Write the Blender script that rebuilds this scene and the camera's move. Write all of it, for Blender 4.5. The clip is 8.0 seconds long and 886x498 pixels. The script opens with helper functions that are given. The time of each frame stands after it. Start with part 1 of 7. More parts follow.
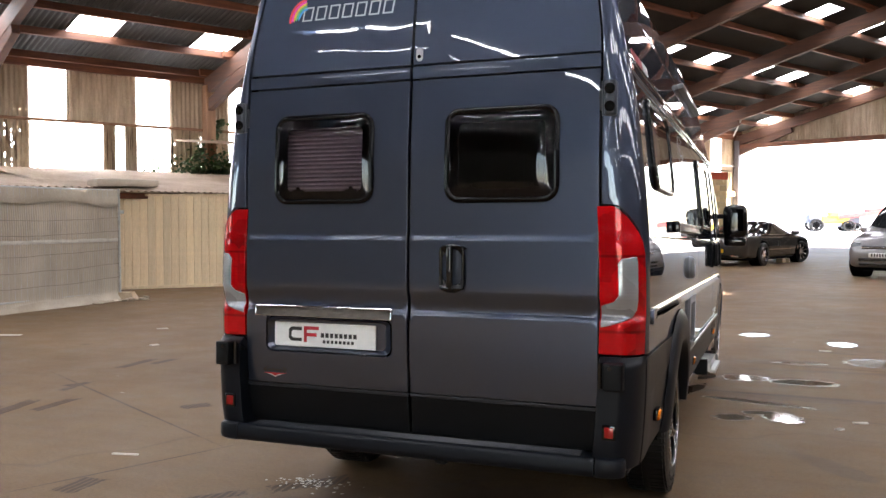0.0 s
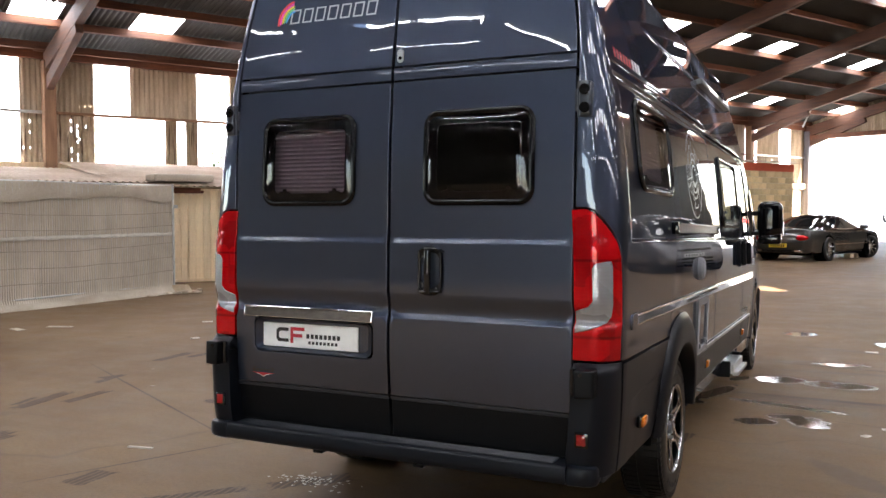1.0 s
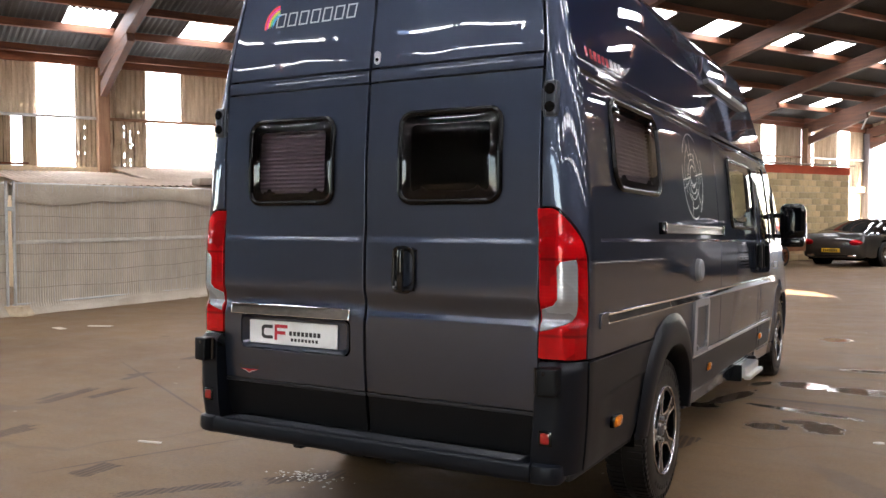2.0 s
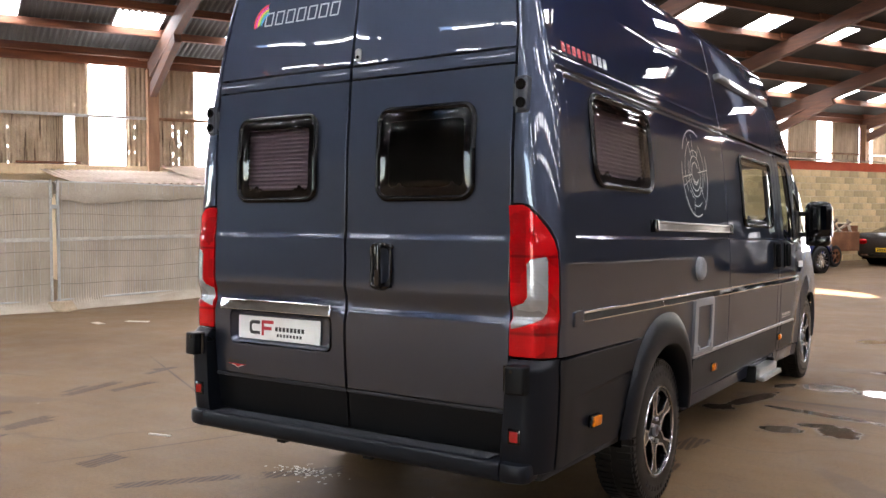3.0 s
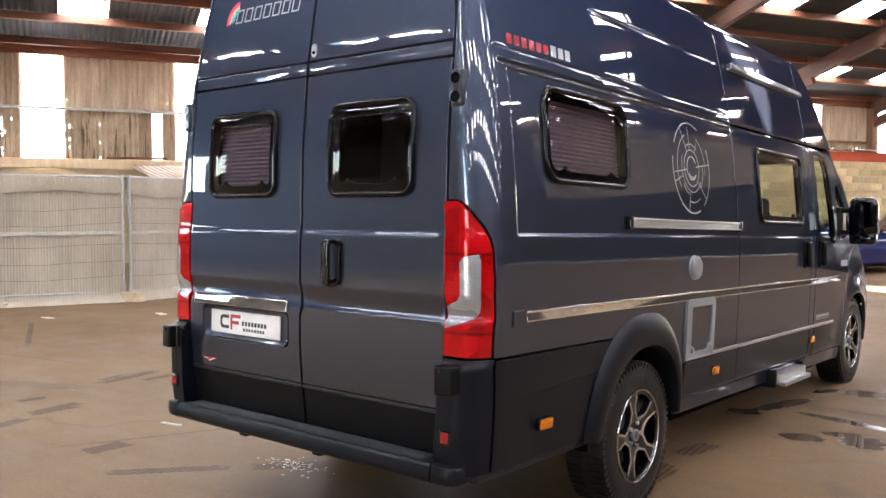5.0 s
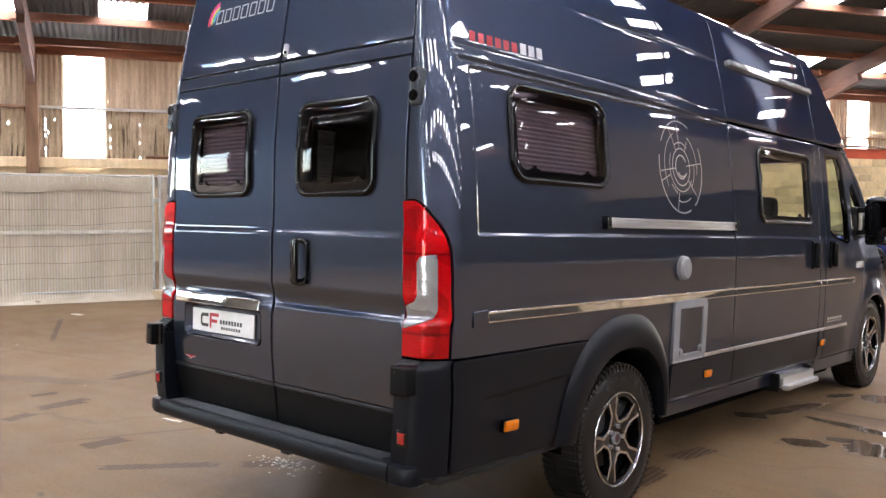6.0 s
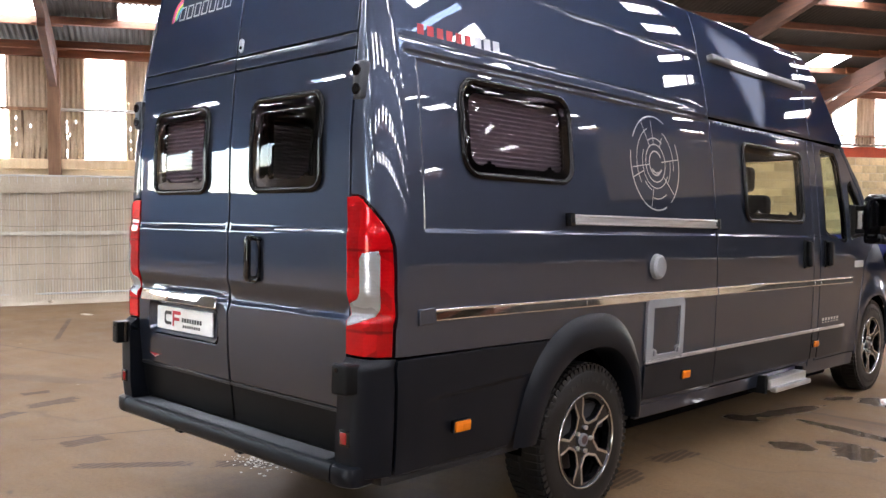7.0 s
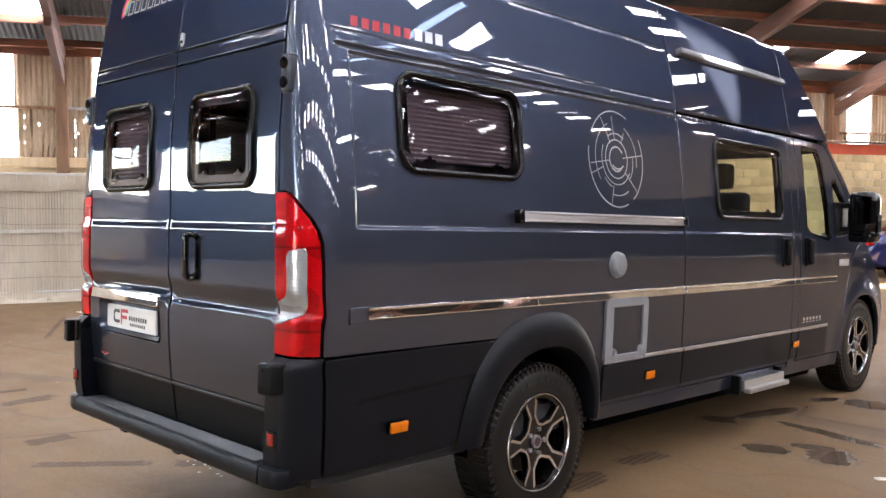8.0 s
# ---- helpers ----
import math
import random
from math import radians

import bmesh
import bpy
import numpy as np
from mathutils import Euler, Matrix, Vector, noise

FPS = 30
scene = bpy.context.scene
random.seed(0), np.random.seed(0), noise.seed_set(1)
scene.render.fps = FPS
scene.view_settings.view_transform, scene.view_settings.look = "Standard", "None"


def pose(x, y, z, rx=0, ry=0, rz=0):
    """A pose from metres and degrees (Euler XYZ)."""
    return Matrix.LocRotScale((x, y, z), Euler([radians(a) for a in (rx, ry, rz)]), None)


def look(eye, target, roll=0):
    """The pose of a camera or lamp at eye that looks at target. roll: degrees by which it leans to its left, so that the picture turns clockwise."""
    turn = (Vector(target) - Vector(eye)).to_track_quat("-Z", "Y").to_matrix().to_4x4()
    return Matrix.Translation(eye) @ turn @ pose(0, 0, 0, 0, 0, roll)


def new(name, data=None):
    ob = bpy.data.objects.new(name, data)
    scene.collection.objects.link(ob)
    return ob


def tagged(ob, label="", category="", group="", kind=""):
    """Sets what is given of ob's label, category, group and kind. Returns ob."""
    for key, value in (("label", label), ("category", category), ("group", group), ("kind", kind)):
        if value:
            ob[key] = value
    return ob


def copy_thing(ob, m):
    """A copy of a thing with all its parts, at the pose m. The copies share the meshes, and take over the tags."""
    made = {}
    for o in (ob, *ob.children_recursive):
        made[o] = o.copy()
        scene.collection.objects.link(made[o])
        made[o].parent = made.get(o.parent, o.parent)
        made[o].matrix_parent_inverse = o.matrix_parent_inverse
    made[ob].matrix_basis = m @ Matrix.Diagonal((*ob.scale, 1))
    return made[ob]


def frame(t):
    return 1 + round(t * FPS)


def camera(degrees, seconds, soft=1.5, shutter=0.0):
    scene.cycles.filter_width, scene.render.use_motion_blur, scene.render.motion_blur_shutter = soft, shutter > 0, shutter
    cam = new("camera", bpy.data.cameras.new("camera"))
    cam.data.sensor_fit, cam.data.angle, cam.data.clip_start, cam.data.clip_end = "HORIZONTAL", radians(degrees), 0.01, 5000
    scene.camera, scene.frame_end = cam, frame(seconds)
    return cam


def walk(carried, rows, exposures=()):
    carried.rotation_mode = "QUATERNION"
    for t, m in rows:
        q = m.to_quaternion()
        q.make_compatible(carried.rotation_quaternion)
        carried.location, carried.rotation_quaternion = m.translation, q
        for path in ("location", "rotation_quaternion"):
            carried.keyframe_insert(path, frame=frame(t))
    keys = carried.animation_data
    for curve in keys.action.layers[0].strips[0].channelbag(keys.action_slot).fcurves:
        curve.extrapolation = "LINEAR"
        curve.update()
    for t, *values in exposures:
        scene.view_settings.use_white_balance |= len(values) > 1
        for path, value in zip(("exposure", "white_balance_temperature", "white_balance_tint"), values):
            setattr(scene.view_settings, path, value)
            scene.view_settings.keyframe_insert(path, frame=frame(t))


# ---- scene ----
cam = camera(53.1, 8.0, 1.5)
PATH = [
    (0, (1.464, -3.456, 1.452), (0.766, -1.583, 1.382), -0.2),
    (0.5, (1.63, -3.366, 1.479), (0.859, -1.522, 1.398), -0.2),
    (1, (1.799, -3.291, 1.494), (0.961, -1.478, 1.407), -0.2),
    (1.5, (1.968, -3.238, 1.483), (1.073, -1.452, 1.402), -0.2),
    (3, (2.405, -3.005, 1.462), (1.347, -1.309, 1.383), -0.1),
    (3.5, (2.519, -2.915, 1.467), (1.417, -1.248, 1.383), -0.1),
    (4, (2.634, -2.808, 1.473), (1.485, -1.173, 1.383), 0.0),
    (4.5, (2.755, -2.706, 1.468), (1.562, -1.104, 1.379), 0.0),
    (6, (3.119, -2.376, 1.47), (1.801, -0.874, 1.377), 0.1),
    (6.5, (3.217, -2.253, 1.448), (1.871, -0.776, 1.362), 0.0),
    (7, (3.309, -2.121, 1.448), (1.943, -0.664, 1.359), 0.0),
    (7.5, (3.401, -1.985, 1.452), (2.017, -0.545, 1.357), 0.0),
    (8, (3.482, -1.845, 1.439), (2.086, -0.416, 1.347), 0.0),
]
EXPOSURES = [(0, 3.66, 6900, 16), (1.5, 3.72, 6900, 16), (3.0, 4.08, 6900, 17), (4.0, 4.32, 6850, 17), (8, 4.38, 6800, 18)]
walk(cam, [(t, look(eye, target, roll)) for t, eye, target, roll in PATH], EXPOSURES)

# ---------------------------------------------------------------- daylight
SUN_EL, SUN_AZ = 38.0, 100.0      # degrees; azimuth from +y towards +x
world = bpy.data.worlds.new("sky")
scene.world = world
world.use_nodes = True
wn = world.node_tree.nodes
sky = wn.new("ShaderNodeTexSky")
sky.sky_type = "NISHITA"
sky.sun_disc = False
sky.sun_elevation = radians(SUN_EL)
sky.sun_rotation = radians(SUN_AZ)
wn["Background"].inputs[1].default_value = 0.15
world.node_tree.links.new(sky.outputs[0], wn["Background"].inputs[0])
SUN_DIR = Vector((math.sin(radians(SUN_AZ)) * math.cos(radians(SUN_EL)), math.cos(radians(SUN_AZ)) * math.cos(radians(SUN_EL)), math.sin(radians(SUN_EL))))
sun = new("sun", bpy.data.lights.new("sun", "SUN"))
sun.data.energy, sun.data.angle, sun.data.color = 5.0, radians(0.53), (1.0, 0.96, 0.90)
sun.matrix_basis = look(SUN_DIR * 50, (0, 0, 0))

# ---------------------------------------------------------------- materials
def shader(name):
    m = bpy.data.materials.new(name)
    m.use_nodes = True
    return m, m.node_tree.nodes, m.node_tree.links, m.node_tree.nodes["Principled BSDF"]


def coords(n, l, scale=(1, 1, 1), kind="Object"):
    tc = n.new("ShaderNodeTexCoord")
    mp = n.new("ShaderNodeMapping")
    mp.inputs["Scale"].default_value = scale
    l.new(tc.outputs[kind], mp.inputs[0])
    return mp.outputs[0]


def noise_tex(n, l, vec, scale, detail=6, rough=0.6):
    t = n.new("ShaderNodeTexNoise")
    t.inputs["Scale"].default_value, t.inputs["Detail"].default_value, t.inputs["Roughness"].default_value = scale, detail, rough
    if vec is not None:
        l.new(vec, t.inputs["Vector"])
    return t.outputs["Fac"]


def ramp(n, l, fac, stops):
    r = n.new("ShaderNodeValToRGB")
    e = r.color_ramp.elements
    while len(e) < len(stops):
        e.new(0.5)
    for k, (p, c) in enumerate(stops):
        e[k].position = p
        e[k].color = (*c, 1) if not isinstance(c, (int, float)) else (c, c, c, 1)
    l.new(fac, r.inputs[0])
    return r.outputs[0]


def blend(n, l, a, b, fac, mode="MIX"):
    x = n.new("ShaderNodeMix")
    x.data_type, x.blend_type = "RGBA", mode
    for sock, v in ((x.inputs["Factor"], fac), (x.inputs["A"], a), (x.inputs["B"], b)):
        if isinstance(v, (int, float)):
            sock.default_value = v
        elif isinstance(v, tuple):
            sock.default_value = (*v, 1)
        else:
            l.new(v, sock)
    return x.outputs["Result"]


def maths(n, l, op, a, b=0.0, clamp=False):
    x = n.new("ShaderNodeMath")
    x.operation, x.use_clamp = op, clamp
    for k, v in enumerate((a, b)):
        if isinstance(v, (int, float)):
            x.inputs[k].default_value = v
        else:
            l.new(v, x.inputs[k])
    return x.outputs[0]


def bump(n, l, p, height, strength=0.3, dist=0.01):
    b = n.new("ShaderNodeBump")
    b.inputs["Strength"].default_value, b.inputs["Distance"].default_value = strength, dist
    l.new(height, b.inputs["Height"])
    l.new(b.outputs[0], p.inputs["Normal"])


def worn(name, c1, c2, scale=6.0, rough=(0.6, 0.85), metal=0.0, bump_s=0.25, stretch=(1, 1, 1), vary=0.0, fine=60.0, dist=0.01, spec=0.5):
    """Two-scale mottled surface: broad patches between two colours, fine grain and relief."""
    m, n, l, p = shader(name)
    v = coords(n, l, stretch)
    big = noise_tex(n, l, v, scale, 5, 0.62)
    small = noise_tex(n, l, v, fine, 4, 0.6)
    col = ramp(n, l, big, ((0.3, c1), (0.7, c2)))
    col = blend(n, l, col, ramp(n, l, small, ((0.3, 0.72), (0.7, 1.18))), 0.6, "MULTIPLY")
    if vary:
        oi = n.new("ShaderNodeObjectInfo")
        col = blend(n, l, col, ramp(n, l, oi.outputs["Random"], ((0.0, 1 - vary), (1.0, 1 + vary))), 1.0, "MULTIPLY")
    l.new(col, p.inputs["Base Color"])
    l.new(ramp(n, l, big, ((0.2, rough[0]), (0.8, rough[1]))), p.inputs["Roughness"])
    p.inputs["Metallic"].default_value = metal
    p.inputs["Specular IOR Level"].default_value = spec
    if bump_s:
        bump(n, l, p, maths(n, l, "ADD", maths(n, l, "MULTIPLY", big, 0.5), maths(n, l, "MULTIPLY", small, 0.5)), bump_s, dist)
    return m


def plain(name, color, rough=0.5, metal=0.0, coat=0.0, grain=0.0, fine=200.0, spec=0.5):
    m, n, l, p = shader(name)
    p.inputs["Roughness"].default_value, p.inputs["Metallic"].default_value = rough, metal
    p.inputs["Coat Weight"].default_value, p.inputs["Coat Roughness"].default_value = coat, 0.03
    p.inputs["Specular IOR Level"].default_value = spec
    v = coords(n, l)
    f = noise_tex(n, l, v, 9.0, 4)
    lo, hi = tuple(c * 0.9 for c in color), tuple(min(1, c * 1.1) for c in color)
    l.new(ramp(n, l, f, ((0.3, lo), (0.7, hi))), p.inputs["Base Color"])
    if grain:
        bump(n, l, p, noise_tex(n, l, v, fine, 3), grain, 0.002)
    return m


def car_paint(name, color, metal=0.55, rough=0.34, ripple=0.0022):
    m, n, l, p = shader(name)
    v = coords(n, l)
    dust = noise_tex(n, l, v, 2.2, 5)
    flake = noise_tex(n, l, v, 900.0, 1)
    col = blend(n, l, color, tuple(c * 1.25 for c in color), ramp(n, l, flake, ((0.45, 0.0), (0.62, 1.0))))
    l.new(col, p.inputs["Base Color"])
    p.inputs["Metallic"].default_value, p.inputs["Roughness"].default_value = metal, rough
    p.inputs["Coat Weight"].default_value, p.inputs["Coat IOR"].default_value = 1.0, 1.66
    p.inputs["Specular IOR Level"].default_value = 0.0
    p.inputs["Specular Tint"].default_value = (0.22, 0.23, 0.26, 1)      # flakes stay dark at a flat angle
    l.new(ramp(n, l, dust, ((0.35, 0.006), (0.75, 0.022))), p.inputs["Coat Roughness"])
    wave = n.new("ShaderNodeBump")                       # pressed sheet is never quite flat
    wave.inputs["Strength"].default_value, wave.inputs["Distance"].default_value = 1.0, ripple
    wv = coords(n, l, (1.0, 0.7, 1.6))
    l.new(noise_tex(n, l, wv, 3.2, 1, 0.4), wave.inputs["Height"])
    l.new(wave.outputs[0], p.inputs["Normal"])
    l.new(wave.outputs[0], p.inputs["Coat Normal"])
    return m


def clear(name, tint, gloss=0.02, ior=1.5):
    """Thin tinted sheet: straight through with its tint, mirror-like off its face."""
    m, n, l, p = shader(name)
    n.remove(p)
    tr, gl, mx, lw = n.new("ShaderNodeBsdfTransparent"), n.new("ShaderNodeBsdfGlossy"), n.new("ShaderNodeMixShader"), n.new("ShaderNodeLayerWeight")
    tr.inputs[0].default_value = (*tint, 1)
    gl.inputs["Roughness"].default_value = gloss
    f0 = ((ior - 1) / (ior + 1)) ** 2
    lw.inputs[0].default_value = 0.5
    edge = maths(n, l, "MULTIPLY", maths(n, l, "POWER", lw.outputs["Facing"], 5.0), 1 - f0)
    l.new(maths(n, l, "ADD", edge, f0), mx.inputs[0])
    l.new(tr.outputs[0], mx.inputs[1])
    l.new(gl.outputs[0], mx.inputs[2])
    l.new(mx.outputs[0], n["Material Output"].inputs[0])
    return m


def lens_plastic(name, color, rough=0.08, chambers=(), silvered=0.35):
    """Moulded lamp lens: fine flutes, and darker ribs at the heights between its chambers."""
    m, n, l, p = shader(name)
    v = coords(n, l, (1, 1, 1))
    w = n.new("ShaderNodeTexWave")
    w.wave_type, w.bands_direction = "BANDS", "Z"
    w.inputs["Scale"].default_value = 22.0
    l.new(v, w.inputs[0])
    f = noise_tex(n, l, v, 5.0, 2)
    c = blend(n, l, tuple(x * 0.72 for x in color), color, ramp(n, l, f, ((0.35, 0.0), (0.65, 1.0))))
    c = blend(n, l, c, ramp(n, l, w.outputs["Fac"], ((0.1, 0.8), (0.5, 1.0))), 0.12, "MULTIPLY")
    cells = n.new("ShaderNodeTexVoronoi")               # blocks of the reflector showing through
    cells.distance = "CHEBYCHEV"
    cells.inputs["Scale"].default_value = 9.0
    l.new(v, cells.inputs["Vector"])
    lum = n.new("ShaderNodeSeparateColor")
    l.new(cells.outputs["Color"], lum.inputs[0])
    c = blend(n, l, c, ramp(n, l, lum.outputs[0], ((0.1, 0.45), (0.5, 1.0), (0.9, 1.35))), 0.5, "MULTIPLY")
    if chambers:
        sp = n.new("ShaderNodeSeparateXYZ")
        l.new(v, sp.inputs[0])
        for z in chambers:
            d = maths(n, l, "ABSOLUTE", maths(n, l, "SUBTRACT", sp.outputs["Z"], z))
            c = blend(n, l, c, ramp(n, l, d, ((0.002, 0.50), (0.008, 1.0))), 1.0, "MULTIPLY")
    l.new(c, p.inputs["Base Color"])
    p.inputs["Roughness"].default_value, p.inputs["Metallic"].default_value = 0.24, silvered
    p.inputs["Specular IOR Level"].default_value = 0.0
    p.inputs["Coat Weight"].default_value, p.inputs["Coat Roughness"].default_value, p.inputs["Coat IOR"].default_value = 1.0, rough * 0.3, 1.38
    b = n.new("ShaderNodeBump")
    b.inputs["Strength"].default_value, b.inputs["Distance"].default_value = 0.35, 0.004
    facet = n.new("ShaderNodeTexVoronoi")                # moulded facets of the reflector behind
    facet.inputs["Scale"].default_value = 26.0
    l.new(v, facet.inputs["Vector"])
    l.new(maths(n, l, "ADD", facet.outputs["Distance"], maths(n, l, "MULTIPLY", w.outputs["Fac"], 0.15)), b.inputs["Height"])
    l.new(b.outputs[0], p.inputs["Normal"])
    return m


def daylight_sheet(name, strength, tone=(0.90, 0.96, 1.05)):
    """Translucent plastic sheet; its emission stands in for the sky's light behind it."""
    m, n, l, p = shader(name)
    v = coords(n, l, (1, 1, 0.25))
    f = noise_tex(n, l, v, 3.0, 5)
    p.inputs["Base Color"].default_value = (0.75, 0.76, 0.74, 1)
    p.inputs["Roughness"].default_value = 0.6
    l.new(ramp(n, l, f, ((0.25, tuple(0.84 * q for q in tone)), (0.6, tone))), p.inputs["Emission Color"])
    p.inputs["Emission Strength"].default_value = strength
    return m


PAINT = car_paint("graphite_paint", (0.047, 0.058, 0.085), 0.9, 0.36, 0.0006)
PLASTIC = plain("dark_textured_plastic", (0.0028, 0.0031, 0.0038), 0.42, grain=0.25, fine=420, spec=0.15)
PLASTIC_GREY = plain("satin_grey_plastic", (0.0034, 0.0046, 0.0072), 0.36, grain=0.12, fine=420, spec=0.2)
HINGE_GREY = plain("satin_slate_paint", (0.014, 0.018, 0.027), 0.30, grain=0.1, coat=0.4)
DARK_RED = plain("dark_red_reflector", (0.24, 0.006, 0.007), 0.12, coat=0.6)
RUBBER_GAP = plain("black_lining", (0.0016, 0.0016, 0.0018), 0.8, spec=0.02)
BLACK = plain("gloss_black_trim", (0.003, 0.003, 0.0035), 0.07)
CHROME = plain("polished_chrome", (0.86, 0.86, 0.87), 0.035, 1.0)
ALLOY = plain("machined_alloy", (0.72, 0.72, 0.72), 0.22, 1.0)
ALUMINIUM = worn("brushed_aluminium", (0.55, 0.55, 0.56), (0.68, 0.68, 0.68), 4, (0.28, 0.4), 1.0, 0.05, (1, 0.1, 8))
GREY_TRIM = plain("light_grey_plastic", (0.19, 0.195, 0.205), 0.45, grain=0.1)
RED_LENS = lens_plastic("red_lamp_lens", (0.50, 0.004, 0.007), 0.08, (1.005, 1.30))
CLEAR_LENS = lens_plastic("clear_lamp_lens", (0.44, 0.45, 0.47), 0.08, (), 0.6)
AMBER_LENS = lens_plastic("amber_lamp_lens", (0.85, 0.22, 0.01))
ACRYLIC = clear("tinted_acrylic", (0.36, 0.325, 0.345), 0.006, 1.46)
ACRYLIC_LIGHT = clear("pale_acrylic", (0.84, 0.82, 0.78), 0.006, 1.45)
CAB_GLASS = clear("cab_glass", (0.80, 0.88, 0.80), 0.005, 1.5)
WHITE_PLATE = plain("white_plate", (0.78, 0.78, 0.76), 0.30, coat=1.0)
PRINT_BLACK = plain("black_print", (0.015, 0.015, 0.015), 0.4)
PRINT_RED = plain("red_print", (0.45, 0.015, 0.025), 0.4)
PRINT_WHITE = plain("white_print", (0.70, 0.70, 0.72), 0.4)
PRINT_SILVER = plain("silver_print", (0.50, 0.51, 0.53), 0.3, 0.4)
BLIND = worn("pleated_blind_fabric", (0.62, 0.58, 0.62), (0.76, 0.72, 0.75), 5, (0.8, 0.95), 0, 0.1)
INTERIOR = worn("cab_lining", (0.010, 0.010, 0.011), (0.022, 0.022, 0.024), 5, (0.7, 0.9), 0, 0.1)
CAP_RED = plain("dark_red_emblem", (0.035, 0.010, 0.010), 0.3)
TYRE_MARK = plain("tyre_letter_print", (0.016, 0.016, 0.016), 0.6)
FRAME_BLACK = plain("satin_black_seal", (0.0022, 0.0022, 0.0026), 0.16, spec=0.22)
DISC_GREY = worn("dull_brake_steel", (0.03, 0.025, 0.022), (0.07, 0.05, 0.04), 8, (0.4, 0.6), 0.6, 0.1)
TYRE = worn("tyre_rubber", (0.0032, 0.0032, 0.0035), (0.008, 0.0078, 0.0076), 9, (0.30, 0.46), 0, 0.10, spec=0.34)

TIMBER = worn("old_roof_timber", (0.080, 0.022, 0.009), (0.215, 0.074, 0.029), 1.6, (0.6, 0.85), 0, 0.35, (6, 0.6, 6), 0.25, 30)
RAFTER_WOOD = worn("rafter_timber", (0.052, 0.020, 0.011), (0.128, 0.053, 0.027), 1.6, (0.65, 0.85), 0, 0.35, (0.6, 6, 6), 0.15, 30)
END_POST = worn("bleached_post_timber", (0.10, 0.095, 0.11), (0.20, 0.19, 0.21), 1.6, (0.65, 0.85), 0, 0.35, (6, 6, 0.6), 0.2, 30)
POST_WOOD = worn("post_timber", (0.17, 0.085, 0.045), (0.33, 0.19, 0.11), 1.6, (0.65, 0.85), 0, 0.35, (6, 6, 0.6), 0.2, 30)
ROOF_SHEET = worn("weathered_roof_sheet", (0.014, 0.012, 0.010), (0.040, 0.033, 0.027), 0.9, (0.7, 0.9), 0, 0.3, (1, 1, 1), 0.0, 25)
CLAD = worn("old_cladding_sheet", (0.33, 0.25, 0.165), (0.58, 0.47, 0.34), 1.3, (0.6, 0.85), 0, 0.3, (3, 3, 0.5), 0.18, 22)


def rusty_sheet():
    """Old cladding with brown rust runs down it and dark grime in the valleys."""
    m, n, l, p = shader("rusty_cladding_sheet")
    v = coords(n, l, (1, 1, 1), "Object")
    oi = n.new("ShaderNodeObjectInfo")
    sh = n.new("ShaderNodeVectorMath")
    sh.operation = "ADD"
    l.new(v, sh.inputs[0])
    cb = n.new("ShaderNodeCombineXYZ")
    l.new(maths(n, l, "MULTIPLY", oi.outputs["Random"], 60.0), cb.inputs[0])
    l.new(cb.outputs[0], sh.inputs[1])
    mp = n.new("ShaderNodeMapping")
    mp.inputs["Scale"].default_value = (9, 9, 0.7)
    l.new(sh.outputs[0], mp.inputs[0])
    run = noise_tex(n, l, mp.outputs[0], 1.0, 4, 0.6)
    big, fine = noise_tex(n, l, sh.outputs[0], 1.4, 5), noise_tex(n, l, sh.outputs[0], 24.0, 4)
    col = ramp(n, l, big, ((0.3, (0.34, 0.26, 0.17)), (0.7, (0.56, 0.45, 0.32))))
    col = blend(n, l, col, (0.085, 0.045, 0.026), ramp(n, l, run, ((0.56, 0.0), (0.63, 0.9))))
    col = blend(n, l, col, ramp(n, l, fine, ((0.3, 0.75), (0.7, 1.15))), 0.6, "MULTIPLY")
    l.new(col, p.inputs["Base Color"])
    p.inputs["Roughness"].default_value = 0.8
    bump(n, l, p, fine, 0.2)
    return m


CLAD_RUST = rusty_sheet()
# unseen walls, shade put into their colour so the van's paint mirrors less light
EAST_CLAD = worn("darkened_sheeting", (0.022, 0.019, 0.016), (0.05, 0.042, 0.034), 1.0, (0.75, 0.9), 0, 0.3, (2, 2, 0.5), 0, 20)
DARK_CLAD = worn("darkened_gable_sheeting", (0.035, 0.029, 0.023), (0.075, 0.062, 0.048), 1.0, (0.75, 0.9), 0, 0.3, (2, 2, 0.5), 0, 20)
# rooflights emit in place of sky light passing through them
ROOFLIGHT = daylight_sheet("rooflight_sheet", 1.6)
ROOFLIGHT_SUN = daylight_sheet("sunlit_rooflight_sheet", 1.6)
# stronger glow added over the unseen back bays to brighten the van's tail
ROOFLIGHT_FILL = daylight_sheet("fill_rooflight_sheet", 3.3, (0.80, 0.91, 1.0))
# front bays glow slightly less
ROOFLIGHT_FRONT = daylight_sheet("front_rooflight_sheet", 1.5)
WALLLIGHT = daylight_sheet("glowing_clear_cladding", 0.85)
BLOCK = worn("concrete_block", (0.50, 0.36, 0.18), (0.78, 0.60, 0.34), 1.2, (0.8, 0.95), 0, 0.4, (1, 1, 1), 0.24, 30)
MORTAR = worn("mortar", (0.55, 0.44, 0.29), (0.68, 0.56, 0.39), 3, (0.85, 0.95), 0, 0.4)
RED_BAND = worn("red_painted_board", (0.52, 0.07, 0.028), (0.66, 0.12, 0.05), 2, (0.6, 0.8), 0, 0.2)
NETTING = worn("grey_debris_netting", (0.36, 0.305, 0.235), (0.52, 0.45, 0.36), 1.0, (0.8, 0.95), 0, 0.5, (1.5, 1.5, 0.8), 0.05, 140)
